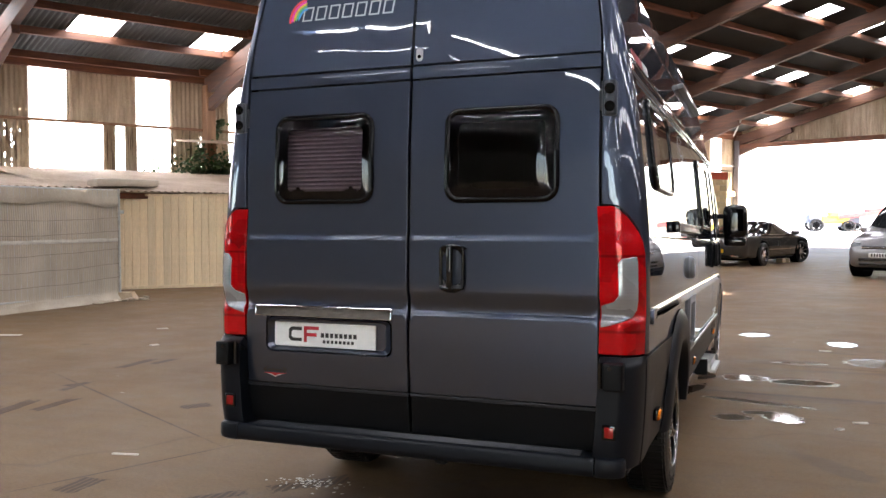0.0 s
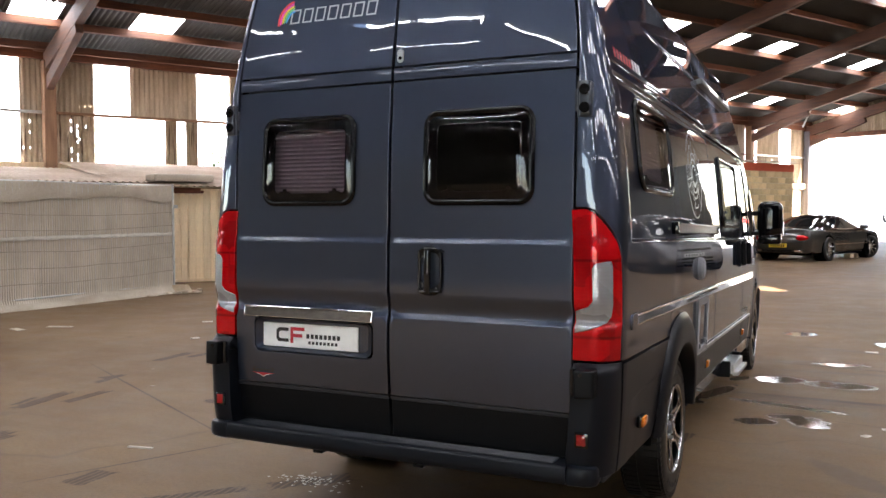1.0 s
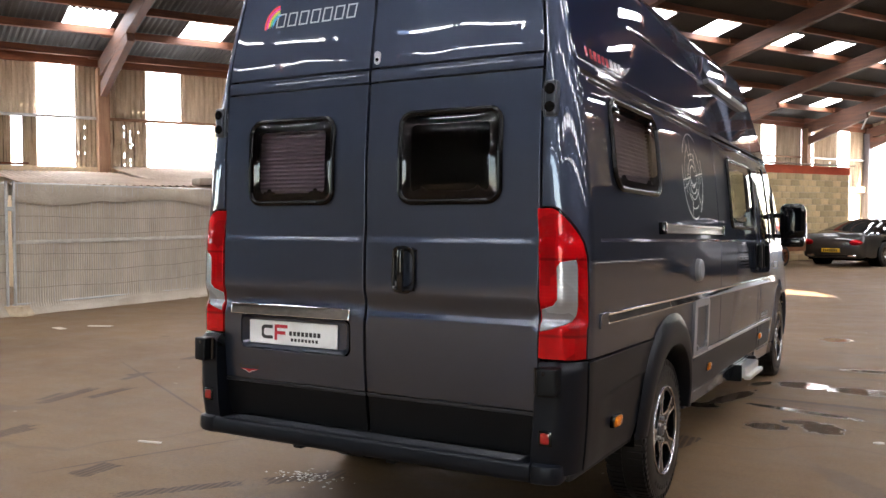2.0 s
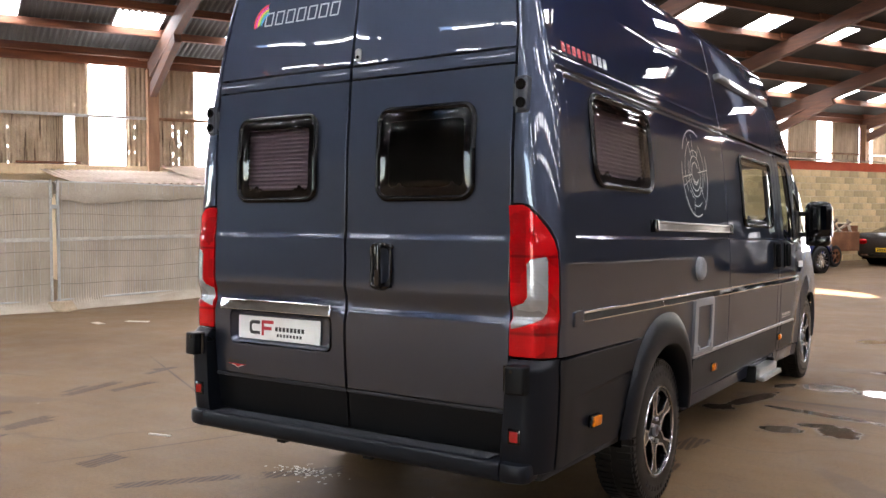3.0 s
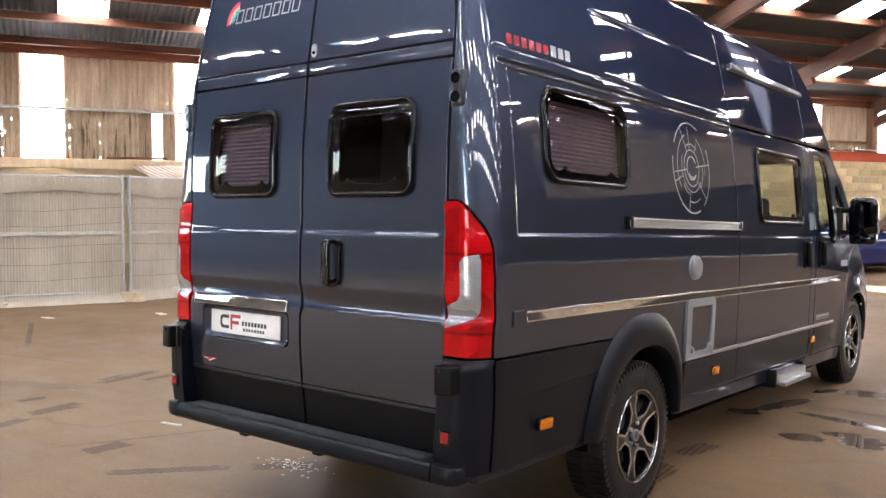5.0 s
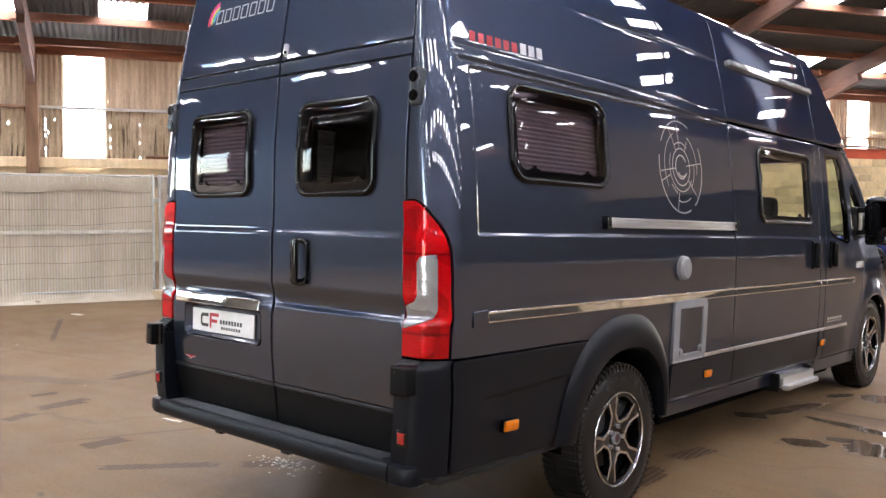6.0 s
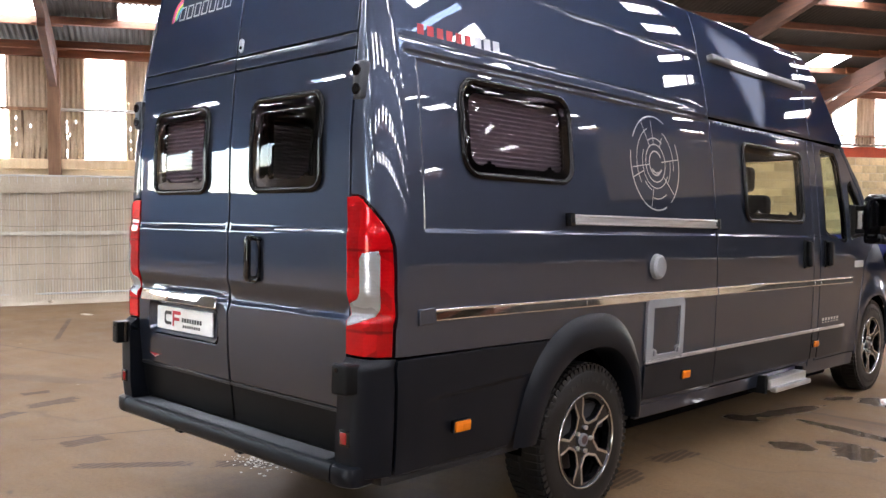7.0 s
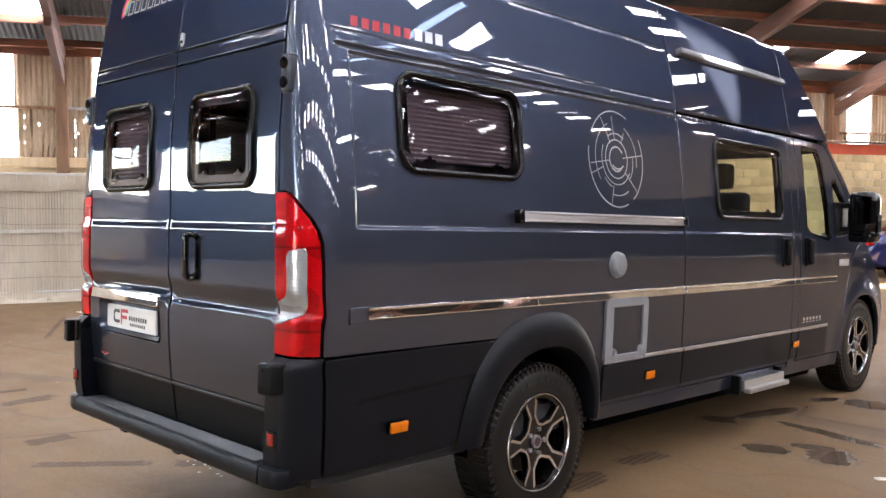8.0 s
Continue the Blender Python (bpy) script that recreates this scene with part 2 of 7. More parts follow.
NETTING_TOP = worn("dusty_sheet", (0.33, 0.27, 0.20), (0.48, 0.42, 0.34), 1.2, (0.8, 0.95), 0, 0.5, (1, 1, 1), 0.0, 60)
GALV = worn("galvanised_tube", (0.42, 0.42, 0.40), (0.60, 0.60, 0.58), 8, (0.4, 0.6), 0.7, 0.1)
BOARDS = worn("pale_timber_boards", (0.72, 0.54, 0.32), (0.86, 0.70, 0.47), 1.5, (0.65, 0.85), 0, 0.3, (5, 5, 0.4), 0.12, 30)
SHED_ROOF = worn("dusty_shed_roof", (0.28, 0.20, 0.14), (0.46, 0.35, 0.26), 1.1, (0.75, 0.9), 0, 0.35)
IVY = worn("ivy_leaf", (0.02, 0.045, 0.012), (0.05, 0.10, 0.025), 3, (0.5, 0.7), 0, 0.1)
RUST = worn("rusty_steel", (0.16, 0.06, 0.025), (0.34, 0.15, 0.07), 3, (0.7, 0.9), 0.2, 0.5)
RED_CLOTH = worn("red_cloth", (0.5, 0.03, 0.03), (0.75, 0.25, 0.2), 6, (0.8, 0.9), 0, 0.3)
# paler than the step's plastic, so ribs and trim edge show as thin lines
RIB = plain("paler_tread_plastic", (0.016, 0.018, 0.022), 0.3)
# mirror glass: a dark reflection put into its metal colour
DARK_MIRROR = plain("darkened_mirror_glass", (0.05, 0.052, 0.055), 0.03, 1.0)
WIRE = worn("weathered_wire", (0.15, 0.12, 0.09), (0.28, 0.23, 0.18), 8, (0.6, 0.8))

# floor: worn concrete with damp marks
STAINS = [  # x, y, half length, half width, turn
    (-4.02, 1.71, 0.33, 0.060, 102), (-3.81, 1.97, 0.22, 0.050, 95), (-2.08, 0.34, 0.14, 0.075, 90), (-1.37, 0.31, 0.33, 0.050, 48), (-3.32, 0.67, 0.18, 0.070, 89), (-4.22, 2.61, 0.20, 0.040, 99), (-4.28, 2.67, 0.09, 0.050, 64), (-4.53, 3.79, 0.29, 0.060, 94), (-4.35, 3.98, 0.17, 0.050, 87), (-2.73, 2.28, 0.11, 0.070, 53), (-0.90, 0.79, 0.23, 0.070, 46), (-3.79, 0.75, 0.10, 0.050, 82), (-3.37, 0.72, 0.19, 0.060, 98), (-3.17, 0.29, 0.12, 0.060, 109), (-4.12, 1.63, 0.15, 0.030, 106), (-7.42, 2.56, 1.00, 0.030, 152), (0.78, 2.57, 0.17, 0.070, 79), (0.75, 2.07, 0.10, 0.060, 67), (0.81, 1.94, 0.15, 0.070, 89)]
PUDDLES = [
    (1.25, 8.08, 0.16, 0.13, 15), (1.73, 5.96, 0.20, 0.07, 5), (2.41, 6.18, 0.22, 0.20, 10), (1.24, 4.96, 0.20, 0.12, 8), (1.72, 4.88, 0.26, 0.11, -2), (1.20, 3.26, 0.12, 0.08, 6), (1.39, 3.49, 0.12, 0.05, 12), (1.53, 3.37, 0.11, 0.13, 15), (2.21, 7.49, 0.14, 0.16, 10),
    (0.64, 3.76, 0.11, 0.080, 7), (0.80, 4.18, 0.33, 0.060, 72), (1.35, 3.87, 0.38, 0.045, -16), (0.91, 4.88, 0.12, 0.050, 63), (1.57, 3.28, 0.10, 0.060, -13)]
LINES = [(-3.43, 2.23, 1.88, 0.013, -29.8), (-2.05, 0.75, 0.76, 0.012, 65), (1.85, 5.78, 0.9, 0.025, -8), (1.75, 4.2, 1.0, 0.05, -4), (-6.2, 1.6, 1.6, 0.014, 10), (3.0, 3.2, 1.5, 0.012, -12), (3.6, 7.1, 1.4, 0.03, 5)]
DAMP = [
    (1.56, 4.12, 0.65, 0.12, -2), (1.88, 6.88, 0.60, 0.07, -20), (1.50, 5.99, 0.50, 0.09, 1), (0.85, 4.32, 0.22, 0.22, 20), (1.79, 2.12, 0.34, 0.10, -51),
    (0.3, 0.6, 1.2, 0.55, 5), (3.2, 5.6, 2.2, 0.07, 4), (-2.2, -0.6, 0.5, 0.10, 15), (-4.4, 1.0, 0.7, 0.12, 25), (3.6, 1.4, 1.1, 0.16, 30)]


def blots(n, l, vec, rows, ragged, edge=7.0, grain=9.0, square=False):
    """Union of ragged blots laid flat at the given places."""
    out = None
    wob = maths(n, l, "ADD", maths(n, l, "MULTIPLY", noise_tex(n, l, vec, grain, 7, 0.7), 0.7), maths(n, l, "MULTIPLY", noise_tex(n, l, vec, 2.5, 3), 0.3))
    for x, y, a, b, turn in rows:
        mp = n.new("ShaderNodeMapping")
        mp.vector_type = "TEXTURE"
        mp.inputs["Location"].default_value = (x, y, 0)
        mp.inputs["Rotation"].default_value = (0, 0, radians(turn))
        mp.inputs["Scale"].default_value = (a, b, 1000)
        l.new(vec, mp.inputs[0])
        if square:
            sp = n.new("ShaderNodeSeparateXYZ")
            l.new(mp.outputs[0], sp.inputs[0])
            dist = maths(n, l, "MAXIMUM", maths(n, l, "ABSOLUTE", sp.outputs["X"]), maths(n, l, "ABSOLUTE", sp.outputs["Y"]))
        else:
            ln = n.new("ShaderNodeVectorMath")
            ln.operation = "LENGTH"
            l.new(mp.outputs[0], ln.inputs[0])
            dist = ln.outputs["Value"]
        d = maths(n, l, "ADD", dist, maths(n, l, "MULTIPLY", maths(n, l, "SUBTRACT", wob, 0.5), ragged))
        m = maths(n, l, "SUBTRACT", 1.0, maths(n, l, "MULTIPLY", maths(n, l, "SUBTRACT", d, 0.8), edge, True), True)
        out = m if out is None else maths(n, l, "MAXIMUM", out, m)
    return out


def concrete_floor():
    m, n, l, p = shader("concrete_floor")
    v = coords(n, l)
    big, mid, fine, grit = noise_tex(n, l, v, 0.35, 5), noise_tex(n, l, v, 2.2, 8, 0.68), noise_tex(n, l, v, 48.0, 5, 0.7), noise_tex(n, l, v, 230.0, 2)
    col = ramp(n, l, big, ((0.30, (0.128, 0.078, 0.040)), (0.55, (0.174, 0.111, 0.060)), (0.75, (0.212, 0.143, 0.081))))
    col = blend(n, l, col, ramp(n, l, mid, ((0.26, 0.5), (0.40, 0.90), (0.6, 1.03), (0.75, 1.2))), 0.75, "MULTIPLY")
    col = blend(n, l, col, ramp(n, l, fine, ((0.28, 0.62), (0.5, 1.0), (0.72, 1.25))), 0.6, "MULTIPLY")
    col = blend(n, l, col, ramp(n, l, grit, ((0.3, 0.6), (0.7, 1.35))), 0.5, "MULTIPLY")
    # swept scuffs along the way the vehicles go
    mp = n.new("ShaderNodeMapping")
    mp.inputs["Rotation"].default_value = (0, 0, radians(-62))
    mp.inputs["Scale"].default_value = (0.35, 5.0, 1)
    l.new(v, mp.inputs[0])
    scuff = noise_tex(n, l, mp.outputs[0], 1.6, 6, 0.65)
    col = blend(n, l, col, ramp(n, l, scuff, ((0.3, 0.85), (0.5, 1.0), (0.68, 1.08))), 0.5, "MULTIPLY")
    vor = n.new("ShaderNodeTexVoronoi")
    vor.feature = "DISTANCE_TO_EDGE"
    vor.inputs["Scale"].default_value = 0.22
    warp = n.new("ShaderNodeVectorMath")
    warp.operation = "MULTIPLY_ADD"
    ncol = n.new("ShaderNodeTexNoise")
    ncol.inputs["Scale"].default_value = 1.1
    l.new(v, ncol.inputs["Vector"])
    l.new(ncol.outputs["Color"], warp.inputs[0])
    warp.inputs[1].default_value = (0.9, 0.9, 0)
    l.new(v, warp.inputs[2])
    l.new(warp.outputs[0], vor.inputs["Vector"])
    crack = maths(n, l, "MULTIPLY", ramp(n, l, vor.outputs["Distance"], ((0.0, 1.0), (0.004, 0.0))), 0.4)
    col = blend(n, l, col, (0.085, 0.06, 0.042), crack)
    for scale, lo, hi, tone, amount in ((1.7, 0.03, 0.06, (0.07, 0.05, 0.037), 0.7), (4.3, 0.035, 0.06, (0.09, 0.065, 0.045), 0.6), (2.9, 0.02, 0.04, (0.50, 0.46, 0.40), 0.7)):
        speck = n.new("ShaderNodeTexVoronoi")
        speck.inputs["Scale"].default_value = scale
        l.new(warp.outputs[0], speck.inputs["Vector"])
        spot = ramp(n, l, speck.outputs["Distance"], ((lo, 1.0), (hi, 0.0)))
        col = blend(n, l, col, tone, maths(n, l, "MULTIPLY", spot, amount))
    # tyre prints: ragged blots broken into ribs
    wv = n.new("ShaderNodeTexWave")
    wm = n.new("ShaderNodeMapping")
    wm.inputs["Rotation"].default_value = (0, 0, radians(-4))
    l.new(v, wm.inputs[0])
    wv.bands_direction = "X"
    wv.inputs["Scale"].default_value, wv.inputs["Distortion"].default_value = 8.0, 1.5
    l.new(wm.outputs[0], wv.inputs[0])
    ribs = ramp(n, l, wv.outputs["Fac"], ((0.2, 0.45), (0.45, 1.0)))
    dry, wet = blots(n, l, v, [(x, y, a * 1.1, b * 1.15, q) for x, y, a, b, q in STAINS], 1.6, 6.0, 22.0, True), blots(n, l, v, [(x, y, a * 1.35, b * 1.5, q) for x, y, a, b, q in PUDDLES], 1.7, 8.0, 14.0)
    damp = blots(n, l, v, DAMP + [(x, y, a * 1.35, b * 2.0, q) for x, y, a, b, q in PUDDLES], 2.2, 3.0, 7.0)
    col = blend(n, l, col, (0.105, 0.072, 0.048), maths(n, l, "MULTIPLY", damp, 0.6))
    col = blend(n, l, col, (0.052, 0.034, 0.023), maths(n, l, "MULTIPLY", maths(n, l, "MULTIPLY", dry, ribs), 0.9))
    col = blend(n, l, col, (0.08, 0.055, 0.038), maths(n, l, "MULTIPLY", blots(n, l, v, LINES, 1.3, 4.0, 7.0), 0.8))
    col = blend(n, l, col, (0.080, 0.055, 0.038), maths(n, l, "MULTIPLY", wet, 0.85))
    l.new(ramp(n, l, wet, ((0.0, 0.14), (1.0, 0.5))), p.inputs["Specular IOR Level"])
    l.new(col, p.inputs["Base Color"])
    rough = maths(n, l, "ADD", maths(n, l, "MULTIPLY", ramp(n, l, mid, ((0.3, 0.50), (0.7, 0.75))), maths(n, l, "SUBTRACT", 1.0, wet)), maths(n, l, "MULTIPLY", wet, 0.05))
    l.new(rough, p.inputs["Roughness"])
    bump(n, l, p, maths(n, l, "MULTIPLY", maths(n, l, "ADD", maths(n, l, "MULTIPLY", mid, 0.8), maths(n, l, "MULTIPLY", fine, 0.35)), maths(n, l, "SUBTRACT", 1.0, wet)), 0.22, 0.012)
    return m


FLOOR = concrete_floor()
YARD = worn("pale_yard_concrete", (0.44, 0.42, 0.38), (0.56, 0.54, 0.50), 0.3, (0.6, 0.85), 0, 0.2, (1, 1, 1), 0, 8)

# ---------------------------------------------------------------- mesh helpers
def link(name, me, parent=None, mat=None, label=""):
    ob = new(name, me)
    if mat is not None and not me.materials:
        for k in (mat if isinstance(mat, (list, tuple)) else (mat,)):
            me.materials.append(k)
    if parent is not None:
        ob.parent = parent
    if label:
        ob["label"] = label
    return ob


def part(name, bm, mat, parent=None, label="", smooth=False):
    me = bpy.data.meshes.new(name)
    bm.to_mesh(me)
    bm.free()
    if smooth:
        me.shade_smooth()
        me.set_sharp_from_angle(angle=radians(38))
    return link(name, me, parent, mat, label)


def poly(name, verts, faces, mat, parent=None, label="", smooth=False, normals=None):
    me = bpy.data.meshes.new(name)
    me.from_pydata([tuple(v) for v in verts], [], faces)
    me.update()
    if smooth or normals is not None:
        me.shade_smooth()
    if normals is not None:
        me.normals_split_custom_set_from_vertices([tuple(q) for q in normals])
    elif smooth:
        me.set_sharp_from_angle(angle=radians(38))
    return link(name, me, parent, mat, label)


def thing(name, m, label, category, group="", kind=""):
    ob = new(name)
    ob.empty_display_size = 0.1
    ob.matrix_basis = m
    return tagged(ob, label, category, group, kind)


def box(bm, lo, hi, bevel=0.0, seg=2, m=None):
    lo, hi = Vector(lo), Vector(hi)
    mat = Matrix.Translation((lo + hi) / 2) @ Matrix.Diagonal((*(hi - lo), 1))
    r = bmesh.ops.create_cube(bm, size=1, matrix=(m @ mat) if m is not None else mat)
    if bevel:
        es = list({e for v in r["verts"] for e in v.link_edges})
        bmesh.ops.bevel(bm, geom=es, offset=bevel, segments=seg, affect="EDGES", profile=0.6)
    return bm


def tube(bm, a, b, r, seg=8):
    a, b = Vector(a), Vector(b)
    d = b - a
    m = Matrix.Translation((a + b) / 2) @ d.to_track_quat("Z", "Y").to_matrix().to_4x4()
    bmesh.ops.create_cone(bm, cap_ends=True, segments=seg, radius1=r, radius2=r, depth=d.length, matrix=m)
    return bm


def beam(bm, a, b, width, depth, up=(0, 0, 1), bevel=0.012):
    """A squared timber from a to b; depth lies along up."""
    a, b, up = Vector(a), Vector(b), Vector(up)
    z = (b - a).normalized()
    x = up.cross(z).normalized()
    y = z.cross(x)
    m = Matrix.Translation((a + b) / 2) @ Matrix((x, y, z)).transposed().to_4x4()
    return box(bm, (-width / 2, -depth / 2, -(b - a).length / 2), (width / 2, depth / 2, (b - a).length / 2), bevel, 1, m)


def structure(ob, label, category=""):
    return tagged(ob, label, category or "structure", "", "structure")


# ---------------------------------------------------------------- the barn: x across, y along, turned against the van
BARN = pose(0, 0, 0, 0, 0, -28.0)
WALL_X, FAR_X = -21.4, 21.4
GABLE_F, GABLE_B = 39.25, -27.5
BAYS = [GABLE_F] + [40.45 - 6.12 * k for k in range(1, 12)]            # frames along the barn
PITCH = 0.24


def roof_z(x):
    return 5.75 + PITCH * (21.4 - abs(x))


bm = bmesh.new()
box(bm, (-600, -600, -0.3), (600, 600, -0.02))
ground = structure(part("ground", bm, YARD), "pale sunlit concrete yard round the barn", "ground")
bm = bmesh.new()
box(bm, (WALL_X, GABLE_B, -0.2), (FAR_X, GABLE_F, 0.0))
floor = part("floor", bm, FLOOR)
for v in floor.data.vertices:
    v.co = BARN @ v.co
structure(floor, "worn brown concrete floor with damp tyre marks", "floor")


def torn_sheet(width, height, seed, pitch=0.135, amp=0.034, per=6, rows=22):
    """A corrugated sheet rusted through along some of its valleys."""
    rnd = random.Random(seed)
    cols = round(width / pitch * per)
    bad = {rnd.randrange(1, cols - 1) for _ in range(3)}
    vs, fs = [], []
    for k in range(cols + 1):
        x = width * k / cols
        y = amp * max(-0.6, min(0.6, math.sin(2 * math.pi * x / pitch)))
        for j in range(rows + 1):
            inner = 0 < j < rows
            vs.append((x + (rnd.uniform(-0.006, 0.006) if inner else 0), y, height * j / rows + (rnd.uniform(-0.02, 0.02) if inner else 0)))
    for k in range(cols):
        for j in range(rows):
            chance = 0.20 if k in bad else 0.002
            if j == 0:
                chance = 0.05
            if rnd.random() < chance and j < rows - 2:
                continue
            a = k * (rows + 1) + j
            fs.append((a, a + rows + 1, a + rows + 2, a + 1))
    return vs, fs


def corrugated(width, height, pitch=0.135, amp=0.034, per=6):
    """One upright corrugated sheet, from x = 0, in the plane y = 0."""
    cols = round(width / pitch * per)
    vs, fs = [], []
    for k in range(cols + 1):
        x = width * k / cols
        y = amp * max(-0.6, min(0.6, math.sin(2 * math.pi * x / pitch)))
        vs += [(x, y, 0), (x, y, height)]
    for k in range(cols):
        fs.append((2 * k, 2 * k + 2, 2 * k + 3, 2 * k + 1))
    back = len(vs)
    vs += [(x, y - 0.006, z) for x, y, z in vs]
    fs += [tuple(back + i for i in reversed(f)) for f in fs]
    return vs, fs


def sheet_mesh(name, width, height):
    vs, fs = corrugated(width, height)
    me = bpy.data.meshes.new(name)
    me.from_pydata(vs, [], fs)
    return me


SHEET = 0.945
low_z, girt_z, eave_z = 2.55, 4.05, 5.62
wall_side = thing("wall_west", BARN, "weathered corrugated side wall with glowing clear sheets and timber posts", "wall", kind="structure")
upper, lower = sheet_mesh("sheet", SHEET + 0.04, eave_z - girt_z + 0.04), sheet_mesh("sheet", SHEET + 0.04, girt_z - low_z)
# clear sheets: emission stands in for daylight coming through the wall
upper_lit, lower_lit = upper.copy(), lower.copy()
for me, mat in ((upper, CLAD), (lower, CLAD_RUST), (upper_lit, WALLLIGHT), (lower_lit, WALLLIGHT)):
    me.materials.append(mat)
torn = []
for q in range(4):
    me = bpy.data.meshes.new("sheet")
    vs, fs = torn_sheet(SHEET + 0.04, girt_z - low_z, 40 + q)
    me.from_pydata(vs, [], fs)
    me.materials.append(CLAD_RUST)
    torn.append(me)
starts = [2.12 + SHEET * k for k in range(-26, 2)] + [3.96 + SHEET * k for k in range(38)]
lit_at = [-7.33, -4.495, -1.66, 2.12, 4.905, 7.74, 10.2, 13.0, 16.0, 19.3, 22.65, 25.2, 28.1, 31.36, 34.05, 37.3]
lit_low = [5.85]
slits = [1.175, 6.795]                                   # lower sheets split from top to bottom
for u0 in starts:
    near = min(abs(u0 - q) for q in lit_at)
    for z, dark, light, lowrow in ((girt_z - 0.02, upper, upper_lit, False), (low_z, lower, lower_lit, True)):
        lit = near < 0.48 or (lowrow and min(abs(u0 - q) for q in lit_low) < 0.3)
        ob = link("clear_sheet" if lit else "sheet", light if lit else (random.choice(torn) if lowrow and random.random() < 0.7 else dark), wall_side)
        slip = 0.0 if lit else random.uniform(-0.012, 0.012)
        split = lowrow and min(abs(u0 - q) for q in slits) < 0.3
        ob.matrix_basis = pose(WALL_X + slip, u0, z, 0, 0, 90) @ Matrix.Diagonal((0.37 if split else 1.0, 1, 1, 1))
        if split:
            rest = link("sheet", dark, wall_side)
            rest.matrix_basis = pose(WALL_X + slip, u0 + 0.62, z, 0, 0, 90) @ Matrix.Diagonal((0.36, 1, 1, 1))
bm = bmesh.new()
box(bm, (WALL_X - 0.25, GABLE_B, 0), (WALL_X - 0.02, GABLE_F, low_z))
part("low_wall", bm, MORTAR, wall_side)
for k in range(len(BAYS) - 1):
    bm = bmesh.new()
    beam(bm, (WALL_X + 0.07, BAYS[k + 1], girt_z), (WALL_X + 0.07, BAYS[k], girt_z), 0.10, 0.075)
    part("girt", bm, GALV if k % 3 == 0 else POST_WOOD, wall_side)
    bm = bmesh.new()
    beam(bm, (WALL_X + 0.10, BAYS[k + 1], eave_z - 0.1), (WALL_X + 0.10, BAYS[k], eave_z - 0.1), 0.10, 0.25)
    part("eaves_beam", bm, TIMBER, wall_side)
    bm = bmesh.new()
    beam(bm, (WALL_X + 0.10, BAYS[k + 1], low_z + 0.08), (WALL_X + 0.10, BAYS[k], low_z + 0.08), 0.16, 0.26)
    part("plate_beam", bm, BOARDS, wall_side)

frames = [u for u in BAYS if u > GABLE_B]
for u in frames:
    fr = thing("roof_frame", BARN @ Matrix.Translation((0, u, 0)), "brown timber post and rafter frame with knee braces", "roof frame", "frames along the barn", "structure")
    for sgn in (-1, 1):
        bm = bmesh.new()
        box(bm, (sgn * 21.2 - 0.15, -0.15, 0), (sgn * 21.2 + 0.15, 0.15, 5.35), 0.012, 1)
        part("post", bm, END_POST if u == GABLE_F else POST_WOOD, fr)
        bm = bmesh.new()
        off = 0.46
        beam(bm, (sgn * 21.4, 0, roof_z(21.4) - off), (sgn * 0.0, 0, roof_z(0) - off), 0.20, 0.46)
        part("rafter", bm, RAFTER_WOOD, fr)
        bm = bmesh.new()
        beam(bm, (sgn * 21.15, 0, 4.75), (sgn * 18.3, 0, 5.75), 0.18, 0.34)
        part("knee_brace", bm, RAFTER_WOOD, fr)

purlins = thing("purlins", BARN, "lapped sawn timber purlins under the roof", "purlins", kind="structure")
step_x = 1.40
for k in range(len(BAYS) - 1):
    for sgn in (-1, 1):
        x = 21.1
        row = 0
        while x > 0.3:
            if sgn > 0 and row % 2:
                x -= step_x
                row += 1
                continue
            dx = 0.05 if k % 2 else -0.05
            if sgn > 0 and (x < 8.2):           # none across the added openings
                x -= step_x
                row += 1
                continue
            bm = bmesh.new()
            zz = roof_z(x + dx) - 0.145
            a, b = BAYS[k + 1] - 0.35, BAYS[k] + 0.35
            beam(bm, (sgn * (x + dx), a, zz), (sgn * (x + dx), b, zz), 0.075, 0.20, (0.24 * sgn, 0, 1), 0.006)
            part("purlin", bm, TIMBER, purlins)
            x -= step_x
            row += 1

# roof sheeting in one mesh a slope, with holes for the rooflights
LIGHT_W, LIGHT_L = 1.10, 0.92
light_x = [19.35, 15.1, 10.95, 6.8, 2.6]
light_u = []
for k in range(len(BAYS) - 1):
    b0 = BAYS[k + 1]
    if b0 < 9:
        light_u += [b0 + 2.18, b0 + 5.42]
    else:
        light_u += [b0 + 1.88, b0 + 4.72]
light_u = [u for k, u in enumerate(light_u) if u > GABLE_B + 1 and (u > -6 or k % 2)]


# added openings in the unseen east slope that light the van: (across, along) outlines
GAPS = [[(7.39, 5.47), (7.30, 5.92), (7.28, 6.17), (7.53, 6.20), (7.85, 6.22), (7.71, 6.04), (7.60, 5.87), (7.50, 5.68)],
        [(2.2, 17.0), (4.2, 17.35), (5.1, 17.1), (5.65, 16.5), (5.65, 16.0), (4.6, 15.98), (2.2, 15.95)]]


def in_ring(x, y, ring):
    c = False
    for (xi, yi), (xj, yj) in zip(ring, ring[-1:] + ring[:-1]):
        if (yi > y) != (yj > y) and x < (xj - xi) * (y - yi) / (yj - yi) + xi:
            c = not c
    return c


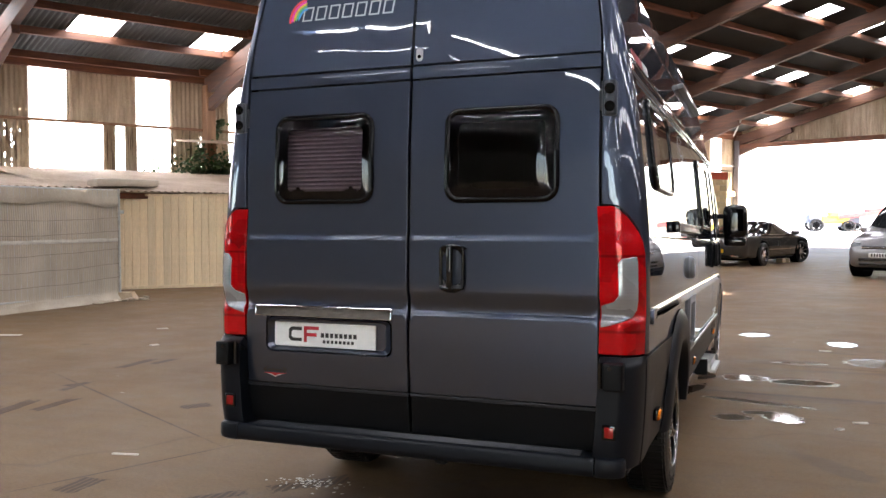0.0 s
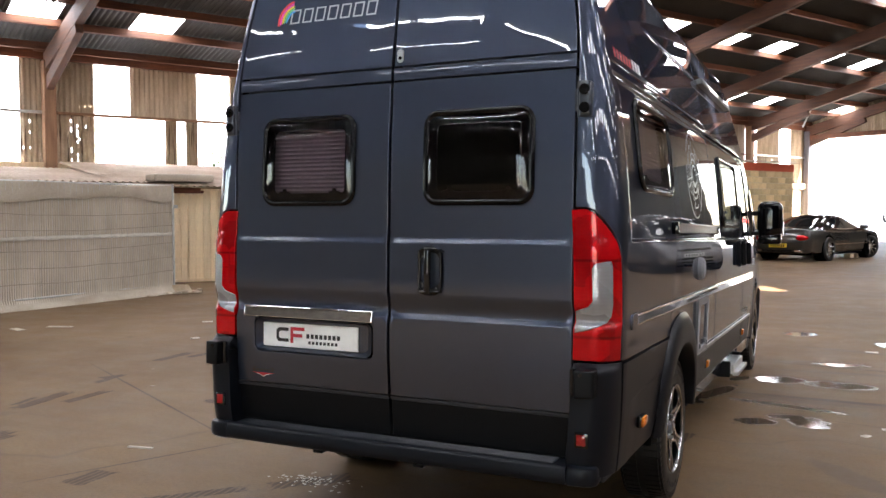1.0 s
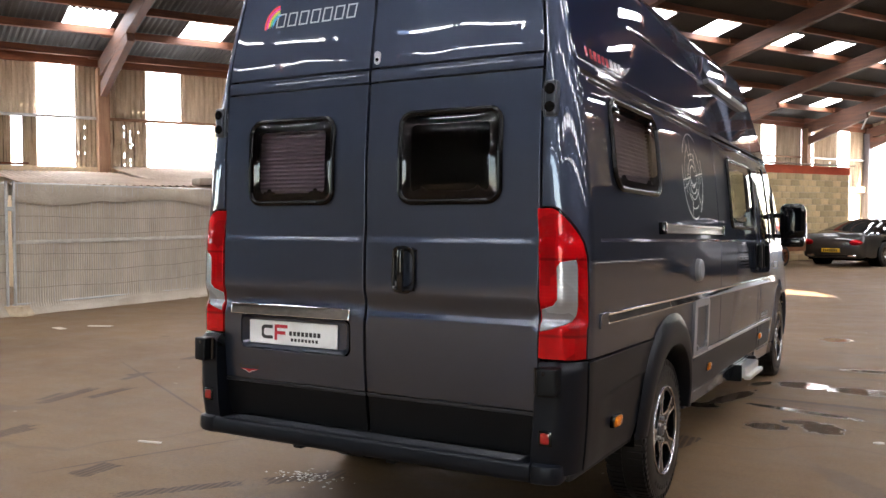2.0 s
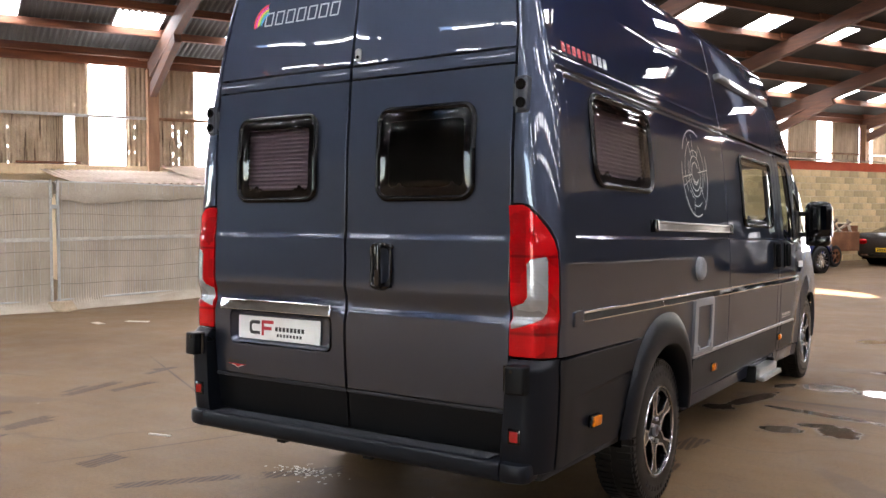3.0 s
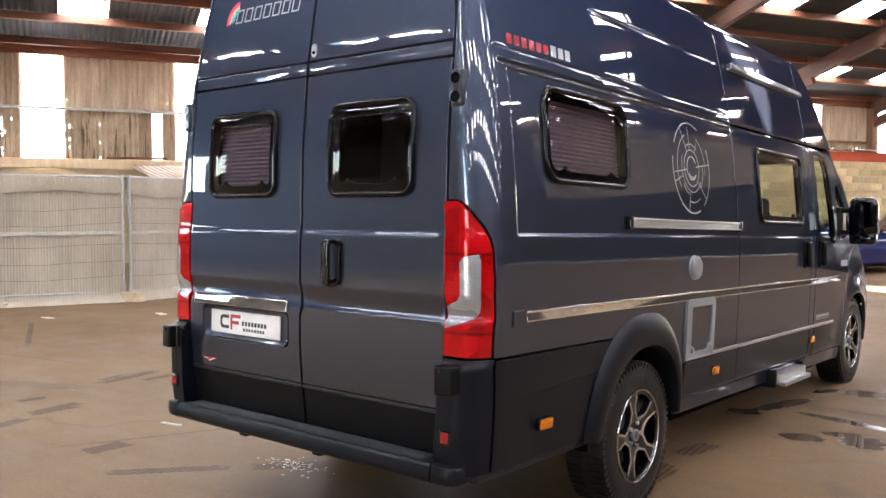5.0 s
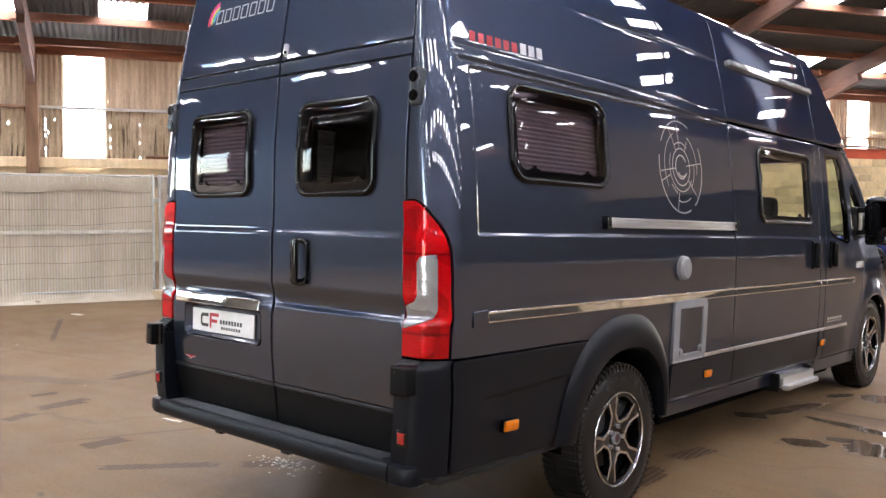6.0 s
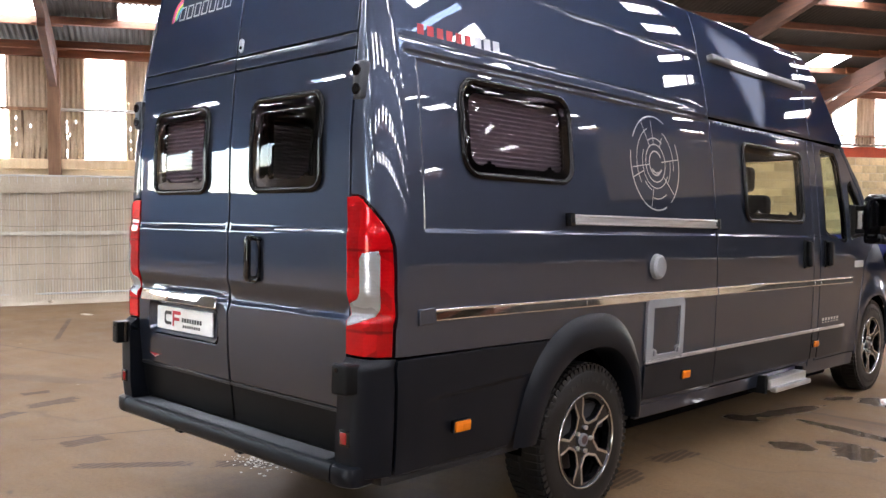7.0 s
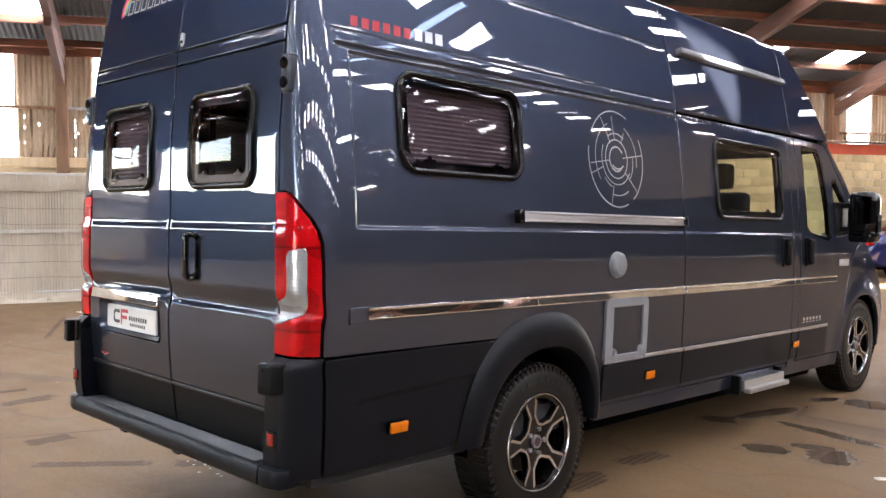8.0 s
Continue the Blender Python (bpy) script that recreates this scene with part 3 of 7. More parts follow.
def roof_slope(sgn):
    pitch, per, amp = 0.146, 4, 0.024
    vs, fs = [], []
    us = np.arange(GABLE_B - 0.3, GABLE_F + 0.35, pitch / per)
    xs = [22.0]
    for c in light_x:
        xs += [c + LIGHT_L / 2, c - LIGHT_L / 2]
    xs += [0.0]
    if sgn > 0:
        xs += list(np.arange(7.25, 7.9, 0.03)) + list(np.arange(2.15, 5.7, 0.1))
        xs = sorted(xs, reverse=True)
    idx = {}
    for j, x in enumerate(xs):
        for i, u in enumerate(us):
            idx[i, j] = len(vs)
            vs.append((sgn * x, u, 5.75 + PITCH * (21.4 - x) + amp * math.sin(2 * math.pi * u / pitch)))
    for j in range(len(xs) - 1):
        xm = (xs[j] + xs[j + 1]) / 2
        holed = any(abs(xm - c) < LIGHT_L / 2 for c in light_x)
        for i in range(len(us) - 1):
            mid = (us[i] + us[i + 1]) / 2
            if holed and any(abs(mid - q) < LIGHT_W / 2 for q in light_u):
                continue
            if sgn > 0 and any(in_ring(xm, mid, g) for g in GAPS):
                continue
            f = (idx[i, j], idx[i + 1, j], idx[i + 1, j + 1], idx[i, j + 1])
            fs.append(f if sgn < 0 else f[::-1])
    return vs, fs


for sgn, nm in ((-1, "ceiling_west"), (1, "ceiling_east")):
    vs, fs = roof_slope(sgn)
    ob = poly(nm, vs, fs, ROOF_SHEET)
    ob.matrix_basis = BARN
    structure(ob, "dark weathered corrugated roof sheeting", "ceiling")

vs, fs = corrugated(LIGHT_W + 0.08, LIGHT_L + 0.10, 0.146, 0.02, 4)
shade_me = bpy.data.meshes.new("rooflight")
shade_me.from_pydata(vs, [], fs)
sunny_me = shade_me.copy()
fill_me = shade_me.copy()
fill_me.materials.append(ROOFLIGHT_FILL)
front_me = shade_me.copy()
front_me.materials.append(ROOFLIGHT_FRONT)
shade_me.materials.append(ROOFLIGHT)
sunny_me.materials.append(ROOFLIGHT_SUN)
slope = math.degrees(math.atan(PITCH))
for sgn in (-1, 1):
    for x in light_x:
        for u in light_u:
            long = u < -6 and not (sgn < 0 and x == 15.1)        # longer, brighter sheets over the unseen back bays, added to light the tail
            ob = link("rooflight", fill_me if long else front_me if u > 15 else (shade_me if sgn < 0 else sunny_me))
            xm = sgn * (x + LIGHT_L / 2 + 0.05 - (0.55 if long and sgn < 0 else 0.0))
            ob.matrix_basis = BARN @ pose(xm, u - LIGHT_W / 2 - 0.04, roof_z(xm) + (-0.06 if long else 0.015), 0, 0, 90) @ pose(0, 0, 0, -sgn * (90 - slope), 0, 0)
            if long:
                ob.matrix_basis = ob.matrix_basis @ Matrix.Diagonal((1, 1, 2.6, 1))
            tagged(ob, "bright translucent corrugated rooflight sheet, its glow standing in for sky", "rooflight", "rooflights", "structure")

# gable ends and far wall: plain sheeting round the wide openings
def sheeted_wall(name, pts, label, mat=DARK_CLAD, thick=0.06):
    """An upright wall in barn coordinates from an outline of (along, height) at x or y fixed."""
    axis, at, outline = pts
    def P(a, z, d):
        return (a, at + d, z) if axis == "y" else (at + d, a, z)
    n = len(outline)
    vs = [P(a, z, -thick / 2) for a, z in outline] + [P(a, z, thick / 2) for a, z in outline]
    fs = [tuple(range(n)), tuple(range(2 * n - 1, n - 1, -1))] + [(i, i + n, (i + 1) % n + n, (i + 1) % n) for i in range(n)]
    ob = poly(name, vs, fs, mat)
    ob.matrix_basis = BARN
    return structure(ob, label, "wall")


OPEN_TOP = 4.95
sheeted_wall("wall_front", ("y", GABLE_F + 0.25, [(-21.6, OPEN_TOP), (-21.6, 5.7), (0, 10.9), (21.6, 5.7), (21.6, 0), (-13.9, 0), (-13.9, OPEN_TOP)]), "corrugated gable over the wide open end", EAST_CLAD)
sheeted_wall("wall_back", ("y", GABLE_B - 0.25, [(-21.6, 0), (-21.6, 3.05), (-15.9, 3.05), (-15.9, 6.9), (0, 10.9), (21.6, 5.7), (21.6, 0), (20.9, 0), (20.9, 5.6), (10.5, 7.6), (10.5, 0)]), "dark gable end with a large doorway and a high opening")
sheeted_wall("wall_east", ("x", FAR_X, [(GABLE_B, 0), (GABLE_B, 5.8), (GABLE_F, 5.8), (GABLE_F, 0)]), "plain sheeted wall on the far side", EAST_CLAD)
vs, fs = corrugated(24.0, 6.0)
g = poly("gable_sheet", vs, fs, CLAD)
g.matrix_basis = BARN @ pose(-21.4, GABLE_F + 0.12, OPEN_TOP, 0, 0, 0)
for v in g.data.vertices:
    v.co.z = min(v.co.z, roof_z(v.co.x - 21.4) - OPEN_TOP)
structure(g, "pale corrugated sheeting above the open end", "wall")
bm = bmesh.new()
beam(bm, (-21.4, GABLE_F, OPEN_TOP + 0.1), (-13.9, GABLE_F, OPEN_TOP + 0.1), 0.2, 0.22)
hd = part("lintel", bm, TIMBER)
hd.matrix_basis = BARN
structure(hd, "timber beam over the open end", "beam")

# ---------------------------------------------------------------- the campervan; its own frame: y from tail to nose, nose slightly down
from mathutils.geometry import delaunay_2d_cdt

VAN_TILT = 1.6
van = thing("campervan", pose(0, 0, 0, -VAN_TILT, 0, 0), "dark graphite high-roof campervan parked on the concrete floor", "campervan")


def spline(xs, ys):
    """Natural cubic spline through the points."""
    x, y = np.array(xs, float), np.array(ys, float)
    n, h = len(x), np.diff(x)
    A, r = np.eye(n), np.zeros(n)
    for i in range(1, n - 1):
        A[i, i - 1:i + 2] = h[i - 1], 2 * (h[i - 1] + h[i]), h[i]
        r[i] = 6 * ((y[i + 1] - y[i]) / h[i] - (y[i] - y[i - 1]) / h[i - 1])
    m = np.linalg.solve(A, r)

    def f(q):
        q = min(max(q, x[0]), x[-1])
        i = min(int(np.searchsorted(x, q, "right")) - 1, n - 2)
        a, b, k = x[i + 1] - q, q - x[i], h[i]
        return float(m[i] * a ** 3 / (6 * k) + m[i + 1] * b ** 3 / (6 * k) + (y[i] / k - m[i] * k / 6) * a + (y[i + 1] / k - m[i + 1] * k / 6) * b)
    return f


def ss(a, b, x):
    t = min(1.0, max(0.0, (x - a) / (b - a)))
    return t * t * (3 - 2 * t)


half_width = spline((0.30, 0.5, 0.75, 1.0, 1.2, 1.38, 1.6, 1.8, 1.95, 2.06, 2.2, 2.4, 2.52, 2.62, 2.70, 2.76), (0.945, 0.975, 0.995, 1.003, 1.004, 0.998, 0.982, 0.962, 0.943, 0.922, 0.893, 0.850, 0.822, 0.794, 0.757, 0.70))
nose_y = spline((0.30, 0.5, 0.8, 1.0, 1.12, 1.24, 1.34, 1.65, 2.0, 2.3, 2.55, 2.74), (6.26, 6.33, 6.33, 6.24, 6.12, 5.97, 5.83, 5.55, 5.22, 5.02, 4.85, 4.60))
CORNER_Y = 0.16
ROOF_Z = 2.68


def corner_r(z):
    return 0.10 - 0.05 * ss(1.95, 2.45, z)


tail_low = spline((0.40, 0.55, 0.70, 0.85, 1.0, 1.2, 1.36), (0.066, 0.047, 0.028, 0.013, 0.008, 0.006, 0.005))


def tail_y(z):
    """Depth of the tail face: tucked in at the foot, a groove at handle height, a crease, then two straight flats."""
    y = tail_low(min(z, 1.36))
    y += 0.022 * ss(1.150, 1.066, z) * ss(1.036, 1.060, z)
    y += 0.007 * ss(1.352, 1.384, z)
    y += 0.066 * max(0.0, z - 1.72) + 0.075 * max(0.0, z - 2.10)
    return y


R_ARCH, F_ARCH = (1.349, 0.398), (5.385, 0.511)


def side_relief(y, z):
    d = -0.008 * ss(0.232, 0.248, y) * ss(1.368, 1.384, z) * (1 - ss(2.016, 2.030, z)) * (1 - ss(4.9, 5.0, y))
    d -= 0.012 * math.exp(-((z - 2.046) / 0.007) ** 2) * ss(0.17, 0.2, y)
    d -= 0.003 * math.exp(-((z - 2.103) / 0.005) ** 2) * ss(0.15, 0.18, y) * (1 - ss(2.3, 2.58, y))
    d -= 0.004 * math.exp(-((z - 2.410) / 0.008) ** 2) * ss(0.9, 1.4, y) * (1 - ss(2.5, 2.58, y))
    q = math.hypot((y - F_ARCH[0]), (z - F_ARCH[1]))
    d += 0.022 * (1 - ss(0.40, 0.58, q))
    return d


def body(w, z):
    """Body skin: w < 0 on the tail face, 0 to CORNER_Y round the corner, then w is y along the side."""
    return wrapped(w, z, tail_y(z))


def wrapped(w, z, ty):
    hw, r = half_width(z), corner_r(z)
    if w <= 0:
        return Vector((hw - r + w, ty, z))
    if w < CORNER_Y:
        a = w / CORNER_Y * math.pi / 2
        return Vector((hw - r * (1 - math.sin(a)), ty + (CORNER_Y - ty) * (1 - math.cos(a)), z))
    x = hw + side_relief(w, z)
    if w > 4.6:
        x *= 1 - 0.018 * (w - 4.6) ** 2
    return Vector((x, w, z))


def tail(x, z):
    return Vector((x, tail_y(z) + 0.0, z))


def nose(x, z):
    hw = half_width(z)
    f = min(1.0, abs(x) / hw)
    return Vector((x * (1 - 0.018 * max(0.0, nose_y(z) - 5.0) ** 2), nose_y(z) - 0.42 * f ** 3.2, z))


def roof(x, y):
    hw = half_width(ROOF_Z)
    f = min(1.0, abs(x) / hw)
    rim = 0.07 * (1 - ss(0.0, 0.25, y)) + 0.03 * ss(4.0, 4.6, y)
    return Vector((x, y, ROOF_Z + (0.11 - rim) * (1 - f ** 5)))


def surf_normal(f, a, b, flip=1):
    e = 0.002
    n = (f(a + e, b) - f(a - e, b)).cross(f(a, b + e) - f(a, b - e))
    return n.normalized() * flip


def inside(pt, ring):
    x, y = pt
    c = False
    j = len(ring) - 1
    for i in range(len(ring)):
        (xi, yi), (xj, yj) = ring[i], ring[j]
        if (yi > y) != (yj > y) and x < (xj - xi) * (y - yi) / (yj - yi) + xi:
            c = not c
        j = i
    return c


def dense(ring, step):
    out = []
    for i in range(len(ring)):
        a, b = Vector(ring[i]), Vector(ring[(i + 1) % len(ring)])
        k = max(1, math.ceil((b - a).length / step))
        out += [tuple(a.lerp(b, q / k)) for q in range(k)]
    return out


def area2(ring):
    return sum(ring[i - 1][0] * ring[i][1] - ring[i][0] * ring[i - 1][1] for i in range(len(ring)))


def inset(ring, d):
    """Shrink a ring by d (grow with a minus)."""
    if area2(ring) < 0:
        ring = ring[::-1]
    out = []
    n = len(ring)
    for i in range(n):
        p, c, q = (Vector(ring[k % n]) for k in (i - 1, i, i + 1))
        a, b = (c - p).normalized(), (q - c).normalized()
        na, nb = Vector((-a.y, a.x)), Vector((-b.y, b.x))
        m = na + nb
        m = m.normalized() * (d / max(0.35, m.normalized().dot(na))) if m.length > 1e-6 else na * d
        out.append(tuple(c + m))
    return out


def rounded(x0, z0, x1, z1, r, k=5):
    out = []
    for cx, cz, a0 in ((x1 - r, z1 - r, 0), (x0 + r, z1 - r, 90), (x0 + r, z0 + r, 180), (x1 - r, z0 + r, 270)):
        for i in range(k + 1):
            a = radians(a0 + 90 * i / k)
            out.append((cx + r * math.cos(a), cz + r * math.sin(a)))
    return out


def skin(name, f, ring, mat, parent, holes=(), step=0.05, off=0.0, gap=0.005, rim=0.022, flip=1, rows=(), cols=(), mirror=False, label="", bulge=None):
    """A curved sheet cut to a ring on the surface f, with rolled edges and true normals; also its mirror image across the van if asked."""
    ring = dense(inset(ring, gap), step)
    hs = [dense(inset(h, -gap) if area2(h) > 0 else inset(h[::-1], -gap), min(step, 0.03)) for h in holes]
    pts = list(ring)
    edges = [(i, (i + 1) % len(ring)) for i in range(len(ring))]
    loops = [(0, len(ring), 1)]
    for h in hs:
        b = len(pts)
        pts += h
        edges += [(b + i, b + (i + 1) % len(h)) for i in range(len(h))]
        loops.append((b, len(h), -1))
    xs, zs = [p[0] for p in ring], [p[1] for p in ring]
    gx = sorted(set(list(np.arange(min(xs) + step / 2, max(xs), step)) + [c for c in cols if min(xs) < c < max(xs)]))
    gz = sorted(set(list(np.arange(min(zs) + step / 2, max(zs), step)) + [c for c in rows if min(zs) < c < max(zs)]))
    pr, ph = inset(ring, step * 0.22), [inset(h, -step * 0.22) for h in hs]
    for x in gx:
        for z in gz:
            if inside((x, z), pr) and not any(inside((x, z), h) for h in ph):
                pts.append((x, z))
    v2, _, faces, _, _, _ = delaunay_2d_cdt([Vector(p) for p in pts], edges, [], 1, 1e-5)
    keep = []
    for t in faces:
        c = sum((v2[i] for i in t), Vector((0, 0))) / 3
        if inside(c, ring) and not any(inside(c, h) for h in hs):
            keep.append(tuple(t))
    vs, ns = [], []
    for p in v2:
        n = surf_normal(f, p.x, p.y, flip)
        o = off + (bulge(p.x, p.y) if bulge else 0.0)
        vs.append(f(p.x, p.y) + n * o)
        ns.append(n)
    if bulge:
        e = 0.003
        for i, p in enumerate(v2):
            g = lambda a, b: f(a, b) + surf_normal(f, a, b, flip) * (off + bulge(a, b))
            ns[i] = ((g(p.x + e, p.y) - g(p.x - e, p.y)).cross(g(p.x, p.y + e) - g(p.x, p.y - e))).normalized() * flip
    fs = [t if flip > 0 else t[::-1] for t in keep]
    # rolled edge and a return into the gap
    for b, cnt, sgn in loops:
        base = len(vs)
        for i in range(cnt):
            c, p, q = Vector(pts[b + i]), Vector(pts[b + (i - 1) % cnt]), Vector(pts[b + (i + 1) % cnt])
            t2 = (q - p).normalized()
            o2 = Vector((t2.y, -t2.x)) * (1 if sgn > 0 else 1)
            mid = c + o2 * 0.004
            if (sgn > 0) == inside(mid, ring if sgn > 0 else hs[loops.index((b, cnt, sgn)) - 1]):
                o2 = -o2
            q3 = f(c.x + o2.x * 0.002, c.y + o2.y * 0.002) - f(c.x, c.y)
            tan = q3.normalized()
            n = ns[b + i]
            a = vs[b + i] + tan * 0.003 - n * 0.003
            vs += [a, a - n * rim]
            ns += [tan, tan]
        for i in range(cnt):
            j = (i + 1) % cnt
            A, B = b + i, b + j
            C, D, E, F = base + 2 * j, base + 2 * i, base + 2 * j + 1, base + 2 * i + 1
            for f4 in ((A, D, C, B), (D, F, E, C)):
                n4 = (vs[f4[1]] - vs[f4[0]]).cross(vs[f4[2]] - vs[f4[0]])
                want = ns[f4[1]]
                fs.append(f4 if n4.dot(want) > 0 else f4[::-1])
    made = [poly(name, vs, fs, mat, parent, label, normals=ns)]
    if mirror:
        made.append(poly(name, [(-v.x, v.y, v.z) for v in vs], [g[::-1] for g in fs], mat, parent if mirror is True else mirror, label, normals=[(-n.x, n.y, n.z) for n in ns]))
    return made


def edge_w(x, z):
    """The side parameter of a point x across on the tail face."""
    return x - (half_width(z) - corner_r(z))


def door_edge(z):
    return 0.828 - 0.075 * ss(2.1, 2.75, z)


def arch(c, a_front, a_rear, b, lo, n=26, power=2.3):
    """Wheel arch curve from its front foot over the top to its rear foot, cut at height lo."""
    out = []
    for i in range(n + 1):
        th = math.pi * i / n
        co, si = math.cos(th), math.sin(th)
        y = c[0] + (a_front if co > 0 else a_rear) * math.copysign(abs(co) ** (2 / power), co)
        z = c[1] + b * abs(si) ** (2 / power)
        out.append((y, max(z, lo)))
    return out


ROWS_FINE = (1.350, 1.358, 1.366, 1.372, 1.378, 1.384, 1.390, 2.012, 2.018, 2.023, 2.028, 2.033, 2.037, 2.041, 2.044, 2.046, 2.048, 2.051, 2.055, 2.060, 2.066, 2.094, 2.098, 2.101, 2.103, 2.105, 2.108, 2.112, 2.396, 2.403, 2.407, 2.410, 2.413, 2.417, 2.424)
COLS_FINE = (0.02, 0.04, 0.06, 0.08, 0.10, 0.12, 0.14, 0.16, 0.17, 0.18, 0.2, 0.226, 0.232, 0.238, 0.244, 0.250, 0.256)
WIN_1, WIN_2 = (0.462, 1.597, 1.182, 1.984), (2.985, 1.468, 3.885, 1.933)
CAB_WIN = [(4.285, 1.42), (4.36, 1.375), (4.66, 1.335), (4.72, 1.36), (4.71, 1.55), (4.62, 1.92), (4.57, 1.985), (4.30, 1.995), (4.275, 1.97)]
QUARTER_WIN = [(4.80, 1.36), (5.20, 1.40), (5.08, 1.54), (4.86, 1.80), (4.78, 1.76)]

# tail lamp outline on the corner, reused for the cut in the body
LAMP = [(-0.078, 0.914), (0.110, 0.914), (0.113, 1.20), (0.109, 1.315), (0.098, 1.36), (0.074, 1.405), (0.038, 1.455), (0.008, 1.485), (-0.015, 1.497), (-0.078, 1.497)]

quarter = ([(edge_w(door_edge(z), z), z) for z in np.arange(2.68, 1.51, -0.05)] + [(edge_w(0.828, 1.50), 1.502), (-0.02, 1.502), (0.011, 1.492), (0.043, 1.46), (0.079, 1.410), (0.104, 1.363), (0.115, 1.316), (0.119, 1.2), (0.116, 0.908)]
           + [(1.08, 0.905), (1.10, 0.93), (1.35, 0.95), (1.62, 0.90), (1.76, 0.75), (1.79, 0.50), (2.588, 0.50), (2.588, ROOF_Z)])
skin("quarter_panel", body, quarter, PAINT, van, [rounded(*WIN_1, 0.085)], 0.05, rows=ROWS_FINE, cols=COLS_FINE, mirror=True)
skin("sliding_door", body, [(2.592, 0.505), (4.046, 0.505), (4.046, 2.042), (2.592, 2.042)], PAINT, van, [rounded(*WIN_2, 0.06)], 0.05, rows=ROWS_FINE, mirror=True)
skin("upper_side", body, [(2.592, 2.050), (4.110, 2.050), (4.130, ROOF_Z), (2.592, ROOF_Z)], PAINT, van, (), 0.05, rows=ROWS_FINE, mirror=True)
skin("door_pillar", body, [(4.050, 0.47), (4.160, 0.47), (4.165, 2.042), (4.050, 2.042)], PAINT, van, (), 0.04, rows=ROWS_FINE, mirror=True)
door_ring = [(4.168, 0.505), (4.93, 0.505), (4.94, 0.72), (5.00, 0.90), (5.06, 1.05), (5.10, 1.20), (5.34, 1.36), (5.20, 1.48), (4.98, 1.74), (4.76, 1.98), (4.69, 2.03), (4.168, 2.042)]
skin("cab_door", body, door_ring, PAINT, van, [CAB_WIN, QUARTER_WIN], 0.04, rows=ROWS_FINE, mirror=True)
front_arch = arch(F_ARCH, 0.42, 0.41, 0.40, 0.47)
wing = [(5.83, 0.47)] + front_arch + [(4.935, 0.47), (4.945, 0.72), (5.005, 0.90), (5.065, 1.05), (5.106, 1.195), (5.345, 1.354), (5.42, 1.335), (5.55, 1.235), (5.70, 1.11), (5.82, 1.0), (5.91, 0.8), (5.91, 0.55)]
wing = [p for i, p in enumerate(wing) if i == 0 or (Vector(p) - Vector(wing[i - 1])).length > 0.004]
skin("front_wing", body, wing, PAINT, van, (), 0.04, mirror=True)
skin("roof_front_side", body, [(4.116, 2.050), (4.78, 2.062), (4.61, 2.30), (4.45, 2.52), (4.27, ROOF_Z), (4.136, ROOF_Z)], PAINT, van, (), 0.04, mirror=True)
skin("a_pillar", body, [(4.695, 2.040), (4.766, 1.988), (4.986, 1.748), (5.206, 1.488), (5.345, 1.368), (5.41, 1.350), (5.28, 1.50), (5.07, 1.74), (4.83, 1.98), (4.76, 2.052)], PAINT, van, (), 0.03, gap=0.002, mirror=True)


def nose_band(name, z0, z1, mat, label="", f0=0.985):
    zs = np.arange(z0, z1 + 1e-6, (z1 - z0) / 8)
    ring = [(-half_width(z) * f0, z) for z in zs] + [(half_width(z) * f0, z) for z in zs[::-1]]
    skin(name, nose, ring, mat, van, (), 0.08, flip=-1, label=label)


nose_band("front_bumper", 0.34, 0.78, PLASTIC)
nose_band("grille", 0.79, 1.00, BLACK)
nose_band("bonnet", 1.01, 1.335, PAINT)
nose_band("windscreen", 1.345, 2.0, CAB_GLASS)
nose_band("roof_brow", 2.01, ROOF_Z, PAINT)
hw26 = half_width(ROOF_Z)
skin("roof_skin", roof, [(-hw26 + 0.004, 0.15), (hw26 - 0.004, 0.15), (hw26 - 0.004, 4.24), (0.55, 4.50), (0.0, 4.64), (-0.55, 4.50), (-hw26 + 0.004, 4.24)], PAINT, van, (), 0.12, gap=0.0)

# dark lining behind the panel gaps, open at the windows
def lining(w, z):
    return body(w, z) - Vector((0.030, -0.03 if w < 0.1 else 0.0, 0))


lin = [(0.10, 0.93), (0.95, 0.93), (1.0, 0.99), (1.35, 1.03), (1.70, 0.98), (1.83, 0.50), (4.9, 0.50), (4.95, 1.0), (5.05, 1.18), (5.28, 1.34), (4.95, 1.72), (4.68, 2.03), (4.50, 2.35), (4.20, 2.66), (0.10, 2.66)]
skin("inner_lining", lining, lin, RUBBER_GAP, van, [rounded(*WIN_1, 0.085), rounded(*WIN_2, 0.06), CAB_WIN, QUARTER_WIN], 0.10, gap=0.0, rim=0.01, mirror=True)
bm = bmesh.new()
box(bm, (-0.93, 0.10, 0.42), (0.93, 4.95, 0.56), 0.02)
part("load_floor", bm, INTERIOR, van)
bm = bmesh.new()
box(bm, (-0.80, 0.13, 0.56), (0.80, 0.16, 1.48))
box(bm, (-0.80, 0.16, 1.94), (0.80, 0.19, 2.5))
box(bm, (-0.12, 0.13, 1.46), (0.12, 0.16, 1.96))
part("tail_lining", bm, RUBBER_GAP, van)
bm = bmesh.new()
box(bm, (-0.80, 1.40, 0.56), (0.80, 1.44, 2.40))
part("bulkhead", bm, INTERIOR, van)

